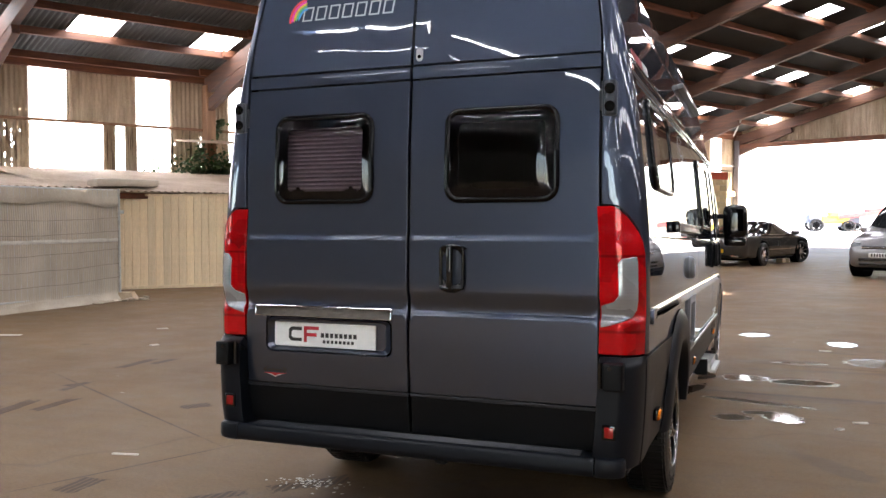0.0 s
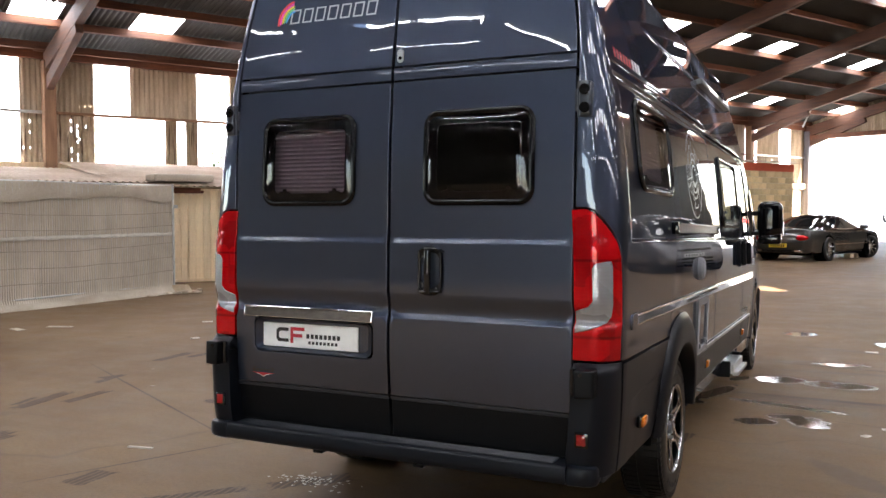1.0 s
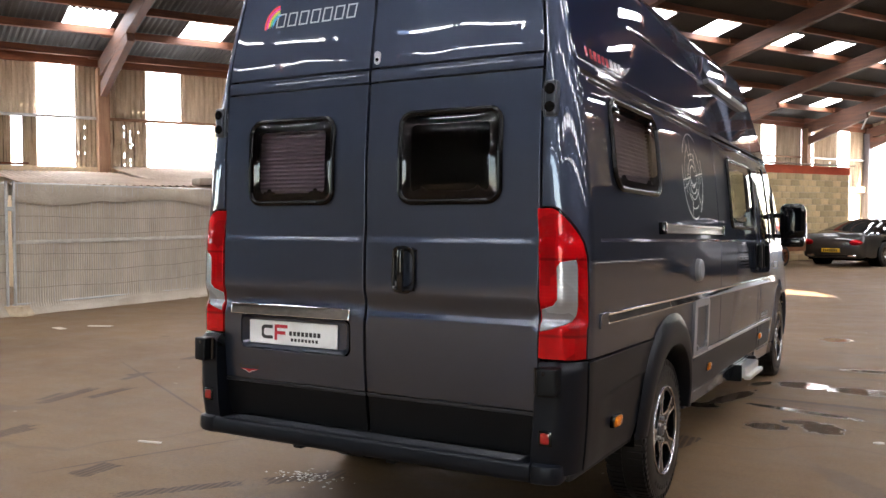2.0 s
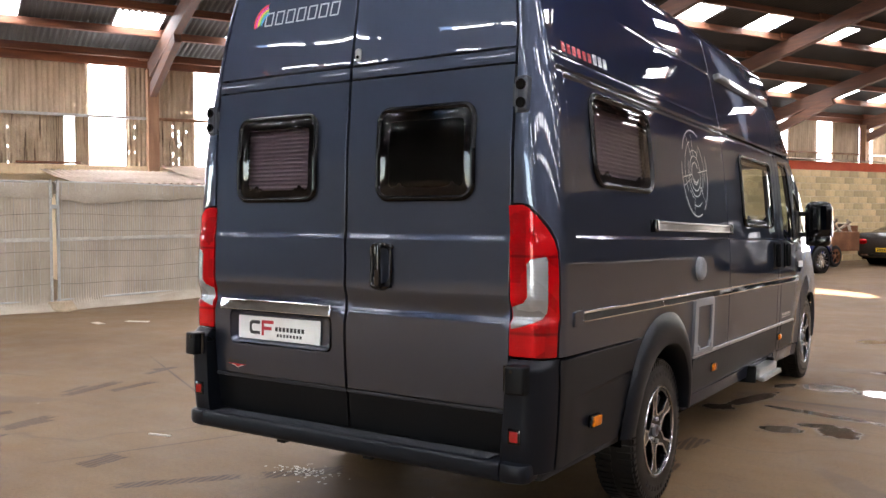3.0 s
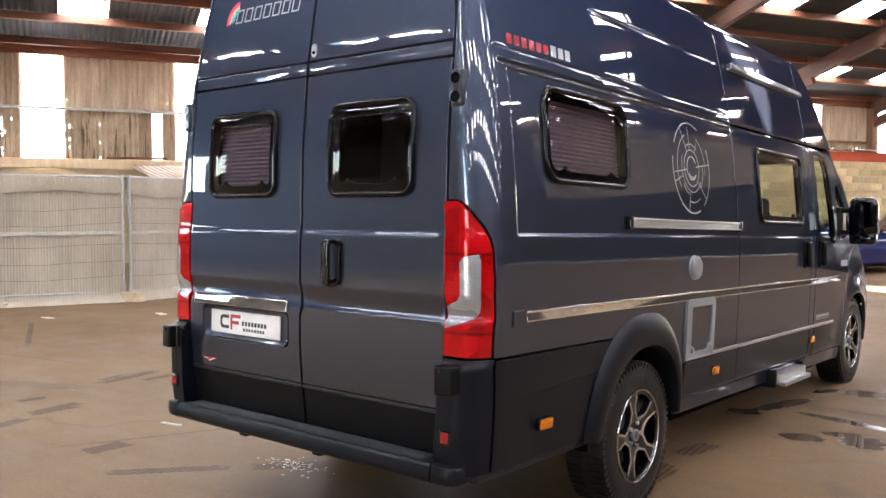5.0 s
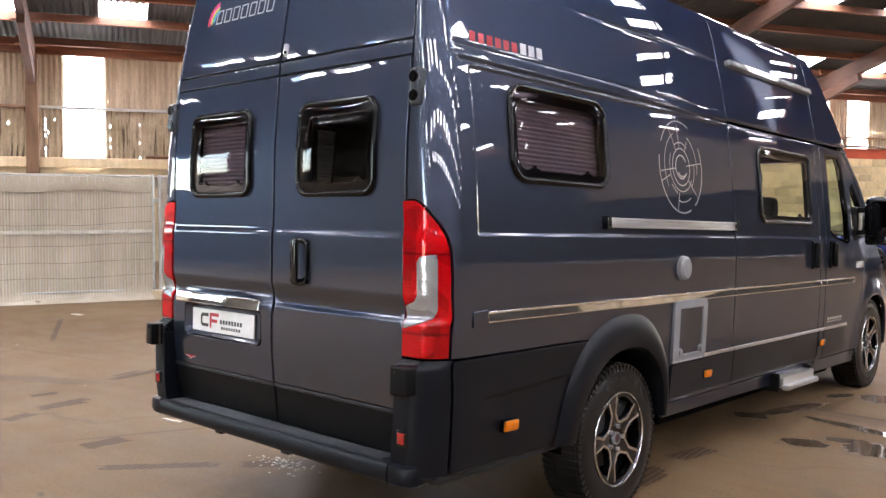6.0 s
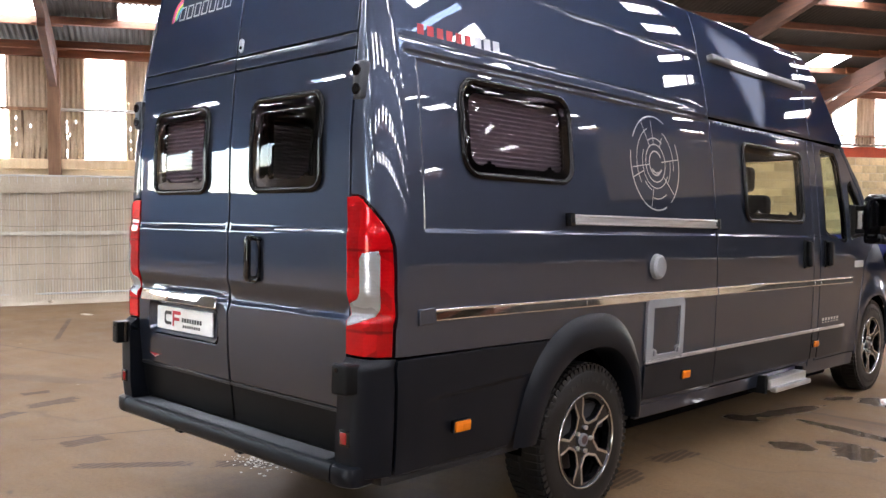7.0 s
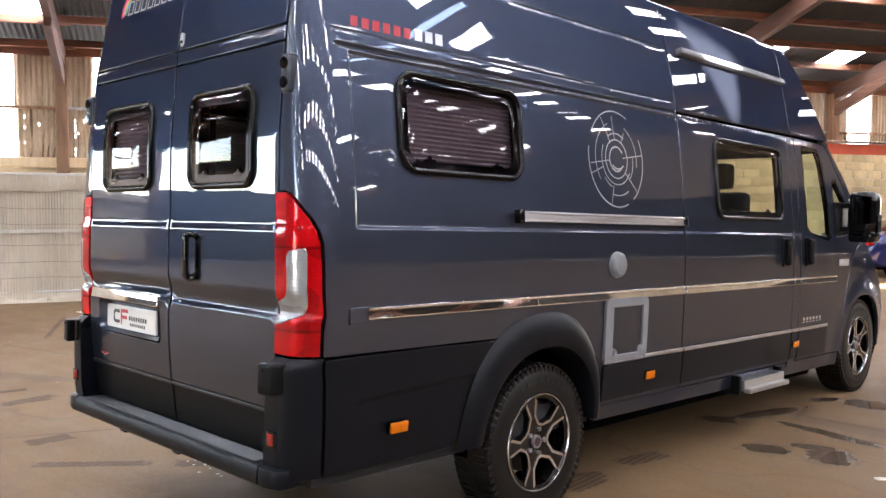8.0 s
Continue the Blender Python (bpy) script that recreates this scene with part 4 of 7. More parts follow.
# rear doors
def tail_door(side):
    x0, x1 = (0.004, 0.822) if side > 0 else (-0.822, -0.004)
    door = new("rear_door")
    door.parent = van
    win = (0.176, 1.526, 0.650, 1.900) if side > 0 else (-0.658, 1.528, -0.178, 1.906)
    rows = (1.03, 1.036, 1.042, 1.048, 1.054, 1.06, 1.066, 1.074, 1.084, 1.095, 1.106, 1.117, 1.128, 1.14, 1.15, 1.345, 1.352, 1.359, 1.366, 1.373, 1.380, 1.387)
    plate_hole = [] if side > 0 else [rounded(-0.712, 0.852, -0.078, 1.010, 0.03)]
    skin("door_skin", tail, [(x0, 0.700), (x1, 0.700), (x1, 2.045), (x0, 2.045)], PAINT, door, [rounded(*win, 0.055)] + plate_hole, 0.05, rows=rows)
    skin("door_band", tail, [(x0, 2.049), (x1, 2.049), (x1, 2.106), (x0, 2.106)], PAINT, door, (), 0.04, gap=0.004)
    e = lambda z: door_edge(z) - 0.006
    top = [(e(z), z) for z in (2.110, 2.2, 2.3, 2.4, 2.5, 2.6, 2.66)]
    ring = [(0.004, 2.110)] + top + [(0.004, 2.66)]
    if side < 0:
        ring = [(-x, z) for x, z in ring]
    skin("door_top", tail, ring, PAINT, door, (), 0.05)
    skin("door_lower_trim", tail, [(x0, 0.520), (x1, 0.520), (x1, 0.694), (x0, 0.694)], PLASTIC, door, (), 0.06, off=-0.004)
    skin("trim_edge", tail, [(x0, 0.686), (x1, 0.686), (x1, 0.697), (x0, 0.697)], RIB, door, (), 0.06, off=0.002, gap=0.001, rim=0.006)
    return door, win


rear_doors = {s: tail_door(s) for s in (1, -1)}


def van_window(f, win, parent, r, label, flip=1, mirror=False, blind=False, high=0.024, power=2.4, glass=None):
    """Hinged acrylic window: raised black frame, bowed tinted pane, catches and, where shown, a pleated blind."""
    x0, z0, x1, z1 = win
    w, h = x1 - x0, z1 - z0

    def bow(a, b):
        u, v = 2 * (a - x0) / w - 1, 2 * (b - z0) / h - 1
        return high * (1 - abs(u) ** power) * (1 - abs(v) ** power)
    outer = rounded(x0 - 0.012, z0 - 0.012, x1 + 0.012, z1 + 0.012, r + 0.012)
    inner = rounded(x0 + 0.016, z0 + 0.016, x1 - 0.016, z1 - 0.016, max(0.02, r - 0.012))
    def lip(a, b):
        qx, qz = abs(a - (x0 + x1) / 2) - w / 2 + r, abs(b - (z0 + z1) / 2) - h / 2 + r
        d = math.hypot(max(qx, 0), max(qz, 0)) + min(max(qx, qz), 0) - r
        return 0.013 * max(0.0, 1 - ((d + 0.002) / 0.014) ** 2)
    skin("window_frame", f, outer, FRAME_BLACK, parent, [inner], 0.012, off=0.006, gap=0.001, rim=0.03, flip=flip, mirror=mirror, label=label, bulge=lip)
    clear_part = rounded(x0 + 0.048, z0 + 0.044, x1 - 0.048, z1 - 0.048, max(0.02, r - 0.03))
    skin("window_border", f, inset(inner, -0.004), BLACK, parent, [clear_part], 0.03, off=0.001, gap=0.0, rim=0.004, flip=flip, mirror=mirror)
    skin("window_pane", f, rounded(x0 + 0.004, z0 + 0.004, x1 - 0.004, z1 - 0.004, r - 0.004), glass or ACRYLIC, parent, (), 0.03, off=0.006, gap=0.0, rim=0.004, flip=flip, mirror=mirror, bulge=bow)
    for k in (0.22, 0.78):
        bm = bmesh.new()
        a = x0 + w * k
        n = surf_normal(f, a, z0 + 0.04, flip)
        c = f(a, z0 + 0.045) - n * 0.004
        t = (f(a + 0.01, z0) - f(a, z0)).normalized()
        m = Matrix.Translation(c) @ Matrix((t, n, t.cross(n))).transposed().to_4x4()
        box(bm, (-0.028, -0.01, -0.010), (0.028, 0.008, 0.010), 0.005, 2, m)
        box(bm, (-0.008, -0.01, -0.022), (0.008, 0.006, 0.022), 0.003, 1, m)
        part("window_catch", bm, BLACK, parent)
    if blind:
        vs, fs = [], []
        rows = 34
        for k in range(rows + 1):
            z = z0 + 0.04 + (h - 0.06) * k / rows
            d = -0.034 - (0.013 if k % 2 else 0.0)
            for a in (x0 + 0.02, x1 - 0.02):
                n = surf_normal(f, a, z, flip)
                vs.append(f(a, z) + n * d)
        for k in range(rows):
            fs.append((2 * k, 2 * k + 1, 2 * k + 3, 2 * k + 2))
        poly("pleated_blind", vs, fs, BLIND, parent, "pale pleated blind drawn down behind the pane")
        if mirror:
            poly("pleated_blind", [(-p.x, p.y, p.z) for p in vs], [q[::-1] for q in fs], BLIND, parent, "pale pleated blind drawn down behind the pane")


van_window(tail, rear_doors[-1][1], rear_doors[-1][0], 0.055, "black-framed hinged window", blind=True, high=0.020, power=5)
van_window(tail, rear_doors[1][1], rear_doors[1][0], 0.055, "black-framed hinged window", high=0.020, power=5)
van_window(body, WIN_1, van, 0.085, "black-framed hinged window", mirror=True, blind=True, high=0.007, power=7)
van_window(body, WIN_2, van, 0.06, "black-framed hinged window", mirror=True, high=0.007, power=7, glass=ACRYLIC_LIGHT)
skin("cab_window", body, inset(CAB_WIN, -0.006), CAB_GLASS, van, (), 0.05, off=-0.008, gap=0.0, rim=0.003, mirror=True)
skin("quarter_light", body, inset(QUARTER_WIN, -0.006), CAB_GLASS, van, (), 0.05, off=-0.008, gap=0.0, rim=0.003, mirror=True)
skin("quarter_light_trim", body, inset(QUARTER_WIN, -0.016), BLACK, van, [inset(QUARTER_WIN, 0.018)], 0.03, off=-0.003, gap=0.0, rim=0.01, mirror=True)
skin("cab_window_trim", body, inset(CAB_WIN, -0.016), BLACK, van, [inset(CAB_WIN, 0.018)], 0.03, off=-0.003, gap=0.0, rim=0.01, mirror=True)

# tail lamps
CLEAR_PART = [(0.0, 1.145), (-0.002, 1.270), (0.012, 1.288), (0.066, 1.297), (0.070, 1.28), (0.070, 1.13), (0.063, 1.09), (0.045, 1.062), (0.02, 1.045), (-0.070, 1.022), (-0.070, 1.105), (-0.02, 1.122)]
for mirror_side in (1, -1):
    lamp = new("tail_lamp")
    lamp.parent = van
    lamp["label"] = "tall red and clear tail lamp"
    def lampf(w, z, s=mirror_side):
        p = body(w, z)
        return Vector((p.x * s, p.y, p.z))
    fl = mirror_side
    skin("red_lens", lampf, LAMP, RED_LENS, lamp, [CLEAR_PART], 0.025, off=0.006, gap=0.003, rim=0.03, flip=fl, cols=COLS_FINE[:9])
    skin("clear_lens", lampf, CLEAR_PART, CLEAR_LENS, lamp, (), 0.02, off=0.008, gap=0.0005, rim=0.03, flip=fl, cols=COLS_FINE[:9])
    skin("lamp_housing", lampf, inset(LAMP, -0.004), BLACK, lamp, (), 0.03, off=-0.016, gap=0.0, rim=0.01, flip=fl, cols=COLS_FINE[:9])

# rear bumper: corner pieces, tread step, side extensions
def low(w, z):
    """Bumper skin below the lamps, standing proud of the doors."""
    return wrapped(w, z, 0.006 - 0.042 * ss(0.912, 0.872, z) + 0.010 * ss(0.60, 0.47, z))


for s in (1, -1):
    corner = new("bumper_corner")
    corner.parent = van
    def cf(w, z, s=s):
        p = low(w, z)
        return Vector(((p.x + 0.004) * s, p.y, p.z))
    skin("corner_shell", cf, [(-0.072, 0.470), (0.136, 0.468), (0.134, 0.60), (0.130, 0.80), (0.124, 0.908), (-0.075, 0.908)], PLASTIC_GREY, corner, (), 0.03, off=0.0, gap=0.003, flip=s, rim=0.10, rows=(0.86, 0.875, 0.885, 0.89, 0.895, 0.90), cols=COLS_FINE[:9])
    bm = bmesh.new()
    box(bm, (0.856, -0.090, 0.784), (0.932, 0.0, 0.890), 0.009, 3)
    for v in bm.verts:                                   # outer face leans back
        v.co.y += 0.30 * max(0.0, v.co.x - 0.892) if v.co.y < -0.04 else 0.0
    me_c = part("hinge_cover", bm, PLASTIC, corner, smooth=True)
    bm = bmesh.new()
    tube(bm, (0.884, -0.0915, 0.872), (0.884, -0.07, 0.872), 0.008, 12)
    tube(bm, (0.842, -0.050, 0.79), (0.842, -0.050, 0.888), 0.011, 10)
    box(bm, (0.842, -0.054, 0.80), (0.866, -0.042, 0.88), 0.003, 1)
    hp = part("hinge_pin", bm, BLACK, corner, smooth=True)
    bm = bmesh.new()
    box(bm, (0.847, -0.043, 0.587), (0.903, -0.020, 0.649), 0.008, 2)
    rb = part("reflector_bezel", bm, BLACK, corner, smooth=True)
    bm = bmesh.new()
    box(bm, (0.856, -0.046, 0.596), (0.894, -0.030, 0.640), 0.006, 2)
    rr = part("reflector", bm, DARK_RED, corner, smooth=True)
    bm = bmesh.new()
    foot = [(0.826, -0.060), (0.862, -0.062), (0.900, -0.056), (0.925, -0.044), (0.938, -0.020), (0.930, 0.06), (0.826, 0.06)]
    prev = None
    for z, grow in ((0.440, -0.014), (0.447, -0.004), (0.462, 0.0), (0.500, 0.0), (0.512, -0.003), (0.518, -0.012)):
        ring = [bm.verts.new((x + (grow if x > 0.83 else 0.0), y - (grow if y < 0 else 0.0), z)) for x, y in foot]
        if prev:
            for k in range(len(foot)):
                j = (k + 1) % len(foot)
                bm.faces.new((prev[k], prev[j], ring[j], ring[k]))
        else:
            bm.faces.new(ring[::-1])
        prev = ring
    bm.faces.new(prev)
    bmesh.ops.recalc_face_normals(bm, faces=bm.faces)
    be = part("step_end", bm, PLASTIC_GREY, corner, smooth=True)
    if s < 0:
        for ob in (me_c, hp, rb, rr, be):
            for v in ob.data.vertices:
                v.co.x *= -1
            ob.data.flip_normals()
step = new("rear_step")
step.parent = van
bm = bmesh.new()
prof = [(0.07, 0.512), (-0.030, 0.512), (-0.034, 0.518), (-0.048, 0.517), (-0.056, 0.512), (-0.061, 0.502), (-0.064, 0.470), (-0.062, 0.455), (-0.052, 0.444), (-0.030, 0.438), (0.07, 0.44)]
xs = (-0.820, 0.820)
ring = [[bm.verts.new((x, y, z)) for y, z in prof] for x in xs]
for k in range(len(prof)):
    j = (k + 1) % len(prof)
    bm.faces.new((ring[0][k], ring[1][k], ring[1][j], ring[0][j]))
bm.faces.new(ring[0][::-1]); bm.faces.new(ring[1])
bmesh.ops.recalc_face_normals(bm, faces=bm.faces)
part("step_beam", bm, PLASTIC_GREY, step, smooth=True)
for k in range(7):
    bm = bmesh.new()
    y = 0.050 - 0.0125 * k
    box(bm, (-0.76, y - 0.0035, 0.511), (0.76, y + 0.0035, 0.5195), 0.002, 1)
    part("tread_rib", bm, RIB, step)
for x in (-0.35, 0.15):
    bm = bmesh.new()
    box(bm, (x, -0.045, 0.428), (x + 0.05, -0.01, 0.445), 0.004, 1)
    part("underside_clip", bm, PLASTIC, step)

ext = [(0.140, 0.470), (0.138, 0.60), (0.134, 0.80), (0.128, 0.900)] + [(0.6, 0.902), (1.06, 0.900), (1.00, 0.80), (0.90, 0.66), (0.80, 0.52), (0.76, 0.470)]
def crease(y, z):
    q = z - (0.735 + 0.055 * (y - 0.35))
    return -0.006 * ss(0.010, -0.006, q) * ss(0.22, 0.42, y)


skin("bumper_side", low, ext, PLASTIC_GREY, van, (), 0.04, off=0.004, gap=0.003, rows=tuple(0.70 + 0.007 * k for k in range(13)), cols=COLS_FINE, mirror=True, bulge=crease)


def flare(c, out_f, out_r, out_b, in_f, in_r, in_b, lo, hi_out, name, mat, x_out=0.034, z_split=None):
    """Moulded wheel-arch flare swept round the arch."""
    n = 40
    rows = []
    prof = ((0.0, 0.004), (0.10, 0.016), (0.25, 0.028), (0.5, 0.036), (0.8, 0.036), (0.95, 0.030), (1.0, 0.018), (1.0, -0.12))
    A, B = arch(c, out_f, out_r, out_b, lo, n, 2.35), arch(c, in_f, in_r, in_b, lo, n, 2.2)
    vs = []
    for i in range(n + 1):
        for t, h in prof:
            y = A[i][0] + (B[i][0] - A[i][0]) * t
            z = A[i][1] + (B[i][1] - A[i][1]) * t
            p = body(max(0.17, y), z)
            vs.append((p.x + h * (x_out / 0.034), y, z))
    m = len(prof)
    fs = [(i * m + k, i * m + k + 1, (i + 1) * m + k + 1, (i + 1) * m + k) for i in range(n) for k in range(m - 1)]
    poly(name, vs, fs, mat, van, smooth=True)
    poly(name, [(-x, y, z) for x, y, z in vs], [f[::-1] for f in fs], mat, van, smooth=True)


flare(R_ARCH, 0.455, 0.555, 0.604, 0.395, 0.420, 0.440, 0.455, None, "wheel_arch_flare", PLASTIC_GREY)

# dark wheel wells
for c in (R_ARCH, F_ARCH):
    for s in (1, -1):
        bm = bmesh.new()
        A = arch(c, 0.44, 0.46, 0.47, 0.30, 20)
        xa, xb = 0.945 * s, 0.55 * s
        ra = [bm.verts.new((xa, y, z)) for y, z in A]
        rb2 = [bm.verts.new((xb, y, z)) for y, z in A]
        for i in range(20):
            bm.faces.new((ra[i], ra[i + 1], rb2[i + 1], rb2[i]))
        bm.faces.new(rb2)
        part("wheel_well", bm, RUBBER_GAP, van)
bm = bmesh.new()
box(bm, (-0.78, 0.06, 0.42), (0.78, 6.05, 0.47), 0.02)
box(bm, (-0.5, 0.60, 0.34), (0.35, 0.98, 0.43), 0.04)
box(bm, (-0.62, 1.15, 0.33), (0.62, 1.85, 0.43), 0.04)
box(bm, (-0.86, 1.90, 0.33), (0.84, 4.80, 0.43), 0.04)
box(bm, (-0.60, 4.80, 0.28), (0.60, 6.0, 0.43), 0.04)
part("underbody", bm, RUBBER_GAP, van)
for c in (R_ARCH, F_ARCH):
    bm = bmesh.new()
    tube(bm, (-0.85, *c), (0.85, *c), 0.05, 12)
    part("axle", bm, RUBBER_GAP, van)
skin("sill", body, [(1.80, 0.425), (4.93, 0.405), (4.93, 0.500), (1.80, 0.500)], PAINT, van, (), 0.06, off=-0.006, mirror=True)
skin("lower_moulding", body, [(1.812, 0.528), (2.582, 0.528), (2.582, 0.712), (1.812, 0.705)], PLASTIC_GREY, van, (), 0.05, off=0.014, gap=0.002, mirror=True)
skin("door_moulding", body, [(2.598, 0.528), (4.040, 0.528), (4.040, 0.728), (2.598, 0.720)], PLASTIC_GREY, van, (), 0.05, off=0.010, gap=0.002, mirror=True)
skin("pillar_moulding", body, [(4.054, 0.528), (4.156, 0.528), (4.156, 0.730), (4.054, 0.730)], PLASTIC_GREY, van, (), 0.05, off=0.010, gap=0.002, mirror=True)
skin("cab_door_moulding", body, [(4.172, 0.528), (4.66, 0.528), (4.66, 0.728), (4.172, 0.730)], PLASTIC_GREY, van, (), 0.05, off=0.010, gap=0.002, mirror=True)
for a, b in ((1.815, 2.582), (2.598, 4.040), (4.056, 4.156), (4.172, 4.655)):
    skin("bright_strip", body, [(a, 0.718), (b, 0.718), (b, 0.734), (a, 0.734)], ALUMINIUM, van, (), 0.08, off=0.016, gap=0.001, rim=0.006)


# wheels
def wheel():
    w = new("wheel")
    prof = [(0.212, -0.085), (0.232, -0.105), (0.27, -0.1075), (0.315, -0.104), (0.342, -0.094), (0.355, -0.075), (0.360, -0.03), (0.360, 0.03), (0.355, 0.075), (0.342, 0.094), (0.315, 0.104), (0.27, 0.1075), (0.234, 0.105), (0.216, 0.085)]
    n = 72
    vs, fs = [], []
    for i in range(n):
        a = 2 * math.pi * i / n
        for r, x in prof:
            vs.append((x, r * math.cos(a), r * math.sin(a)))
    m = len(prof)
    for i in range(n):
        j = (i + 1) % n
        for k in range(m - 1):
            fs.append((i * m + k, i * m + k + 1, j * m + k + 1, j * m + k))
    tyre = poly("tyre", vs, [f[::-1] for f in fs], TYRE, w, smooth=True)
    bm = bmesh.new()
    for i in range(64):                                     # shoulder lugs
        for s in (1, -1):
            rot = Matrix.Rotation(2 * math.pi * (i + (0.5 if s > 0 else 0)) / 64, 4, "X")
            box(bm, (0.052 * s - 0.036, -0.0125, 0.3525), (0.052 * s + 0.036, 0.0125, 0.3645), 0, 1, rot)
            box(bm, (0.096 * s - 0.006, -0.0105, 0.325), (0.096 * s + 0.004, 0.0105, 0.356), 0, 1, rot)
    part("tread", bm, TYRE, tyre)
    for k in list(range(9)) + list(range(21, 27)):          # raised sidewall lettering as plain bars
        bm = bmesh.new()
        rot = Matrix.Rotation(radians(-64 + 9 * k), 4, "X")
        box(bm, (0.102, -0.013, 0.278), (0.1078, 0.006, 0.300), 0, 1, rot)
        part("sidewall_bar", bm, TYRE_MARK, tyre)
    # rim: barrel, black face with five openings, machined edges
    prof2 = [(0.222, 0.092), (0.2265, 0.1065), (0.2235, 0.1085), (0.2165, 0.101), (0.206, 0.05), (0.20, -0.08)]
    vs, fs = [], []
    for i in range(n):
        a = 2 * math.pi * i / n
        for r, x in prof2:
            vs.append((x, r * math.cos(a), r * math.sin(a)))
    m = len(prof2)
    for i in range(n):
        j = (i + 1) % n
        for k in range(m - 1):
            fs.append((i * m + k, i * m + k + 1, j * m + k + 1, j * m + k))
    rim = poly("rim", vs, fs, BLACK, w, smooth=True)
    vs, fs = [], []
    for i in range(n):
        a = 2 * math.pi * i / n
        vs += [(x, r * math.cos(a), r * math.sin(a)) for r, x in ((0.2275, 0.105), (0.2255, 0.1095), (0.2215, 0.1095), (0.2195, 0.104))]
    for i in range(n):
        j = (i + 1) % n
        fs += [(i * 4 + k, i * 4 + k + 1, j * 4 + k + 1, j * 4 + k) for k in range(3)]
    poly("rim_lip", vs, fs, ALLOY, rim, smooth=True)

    def face(y, z):
        r = math.hypot(y, z)
        return Vector((0.082 + 0.019 * ss(0.03, 0.2, r) - 0.006 * ss(0.05, 0.0, r), y, z))
    circ = [(0.215 * math.cos(2 * math.pi * k / 60), 0.215 * math.sin(2 * math.pi * k / 60)) for k in range(60)]

    def opening(k, grow=0.0):
        """Five-sided opening between the paired spokes."""
        mid = 72 * k + 90 + 36
        pts = [(0.200, -24), (0.204, -12), (0.205, 0), (0.204, 12), (0.200, 24), (0.128, 26), (0.088, 8), (0.088, -8), (0.128, -26)]
        out = []
        for r, a in pts:
            g = a * (1 + (grow * 5 if r < 0.2 else 0))
            out.append((r * math.cos(radians(mid + g)), r * math.sin(radians(mid + g))))
        return out
    op = [opening(k) for k in range(5)]
    skin("spoke_face", face, circ, BLACK, rim, op, 0.02, gap=0.0, rim=0.03)
    for k in range(5):
        o = op[k]
        if area2(o) < 0:
            o = o[::-1]
        big = inset(o, -0.0125)
        sml = inset(o, -0.0005)
        # open band along the two sides and the root, not along the rim
        far = [q for q in range(len(o)) if math.hypot(*o[q]) > 0.17]
        near = [q for q in range(len(o)) if math.hypot(*o[q]) <= 0.17]
        start = next(q for q in range(len(o)) if q in far and (q + 1) % len(o) in near)
        chain = [(start + q) % len(o) for q in range(len(near) + 2)]
        vs, fs = [], []
        for q in chain:
            for ringp, lift in ((sml, -0.004), (sml, 0.0025), (big, 0.0025), (big, -0.002)):
                p = face(*ringp[q])
                vs.append((p.x + lift, p.y, p.z))
        for q in range(len(chain) - 1):
            for c2 in range(3):
                fs.append((q * 4 + c2, q * 4 + c2 + 1, q * 4 + c2 + 5, q * 4 + c2 + 4))
        poly("machined_edge", vs, fs, ALLOY, rim)
    for k in range(5):
        a = radians(72 * k + 90 + 36)
        bm = bmesh.new()
        tube(bm, (0.07, 0.058 * math.cos(a), 0.058 * math.sin(a)), (0.094, 0.058 * math.cos(a), 0.058 * math.sin(a)), 0.0105, 6)
        part("wheel_bolt", bm, ALUMINIUM, rim)
    bm = bmesh.new()
    tube(bm, (0.06, 0, 0), (0.094, 0, 0), 0.030, 24)
    part("centre_cap", bm, GREY_TRIM, rim)
    bm = bmesh.new()
    tube(bm, (0.092, 0, 0), (0.0955, 0, 0), 0.021, 20)
    part("cap_badge", bm, CAP_RED, rim, "small dark red round emblem")
    bm = bmesh.new()
    tube(bm, (-0.01, 0, 0), (0.012, 0, 0), 0.150, 32)
    part("brake_disc", bm, DISC_GREY, w)
    bm = bmesh.new()
    box(bm, (-0.03, 0.06, -0.06), (0.04, 0.165, 0.09), 0.01)
    part("brake_caliper", bm, RUBBER_GAP, w)
    return w


w0 = wheel()
w0.parent = van
track = 0.868
w0.matrix_basis = pose(track, R_ARCH[0], R_ARCH[1], 18, 0, 0)
for (c, s, turn) in ((F_ARCH, 1, 20), (R_ARCH, -1, 33), (F_ARCH, -1, 51)):
    copy_thing(w0, pose(track * s, c[0], c[1], 0, 0, 0 if s > 0 else 180) @ pose(0, 0, 0, turn, 0, 0))

# ---------------------------------------------------------------- fittings on the van
# hinges at the tail corners
for s in (1, -1):
    hinge = new("door_hinge")
    hinge.parent = van
    bm = bmesh.new()
    box(bm, (0.838, 0.004, 1.850), (0.888, 0.062, 1.990), 0.016, 4)
    box(bm, (0.816, 0.022, 1.875), (0.846, 0.042, 1.962), 0.005, 2)
    tube(bm, (0.836, 0.024, 1.852), (0.836, 0.024, 1.988), 0.009, 10)
    a = part("hinge_body", bm, HINGE_GREY, hinge, smooth=True)
    pins = []
    for z in (1.886, 1.955):
        bm = bmesh.new()
        tube(bm, (0.862, -0.001, z), (0.862, 0.012, z), 0.021, 18)
        tube(bm, (0.862, -0.003, z), (0.862, 0.012, z), 0.009, 6)
        pins.append(part("hinge_bolt", bm, BLACK, hinge, smooth=True))
    if s < 0:
        for ob in [a] + pins:
            for v in ob.data.vertices:
                v.co.x *= -1
            ob.data.flip_normals()

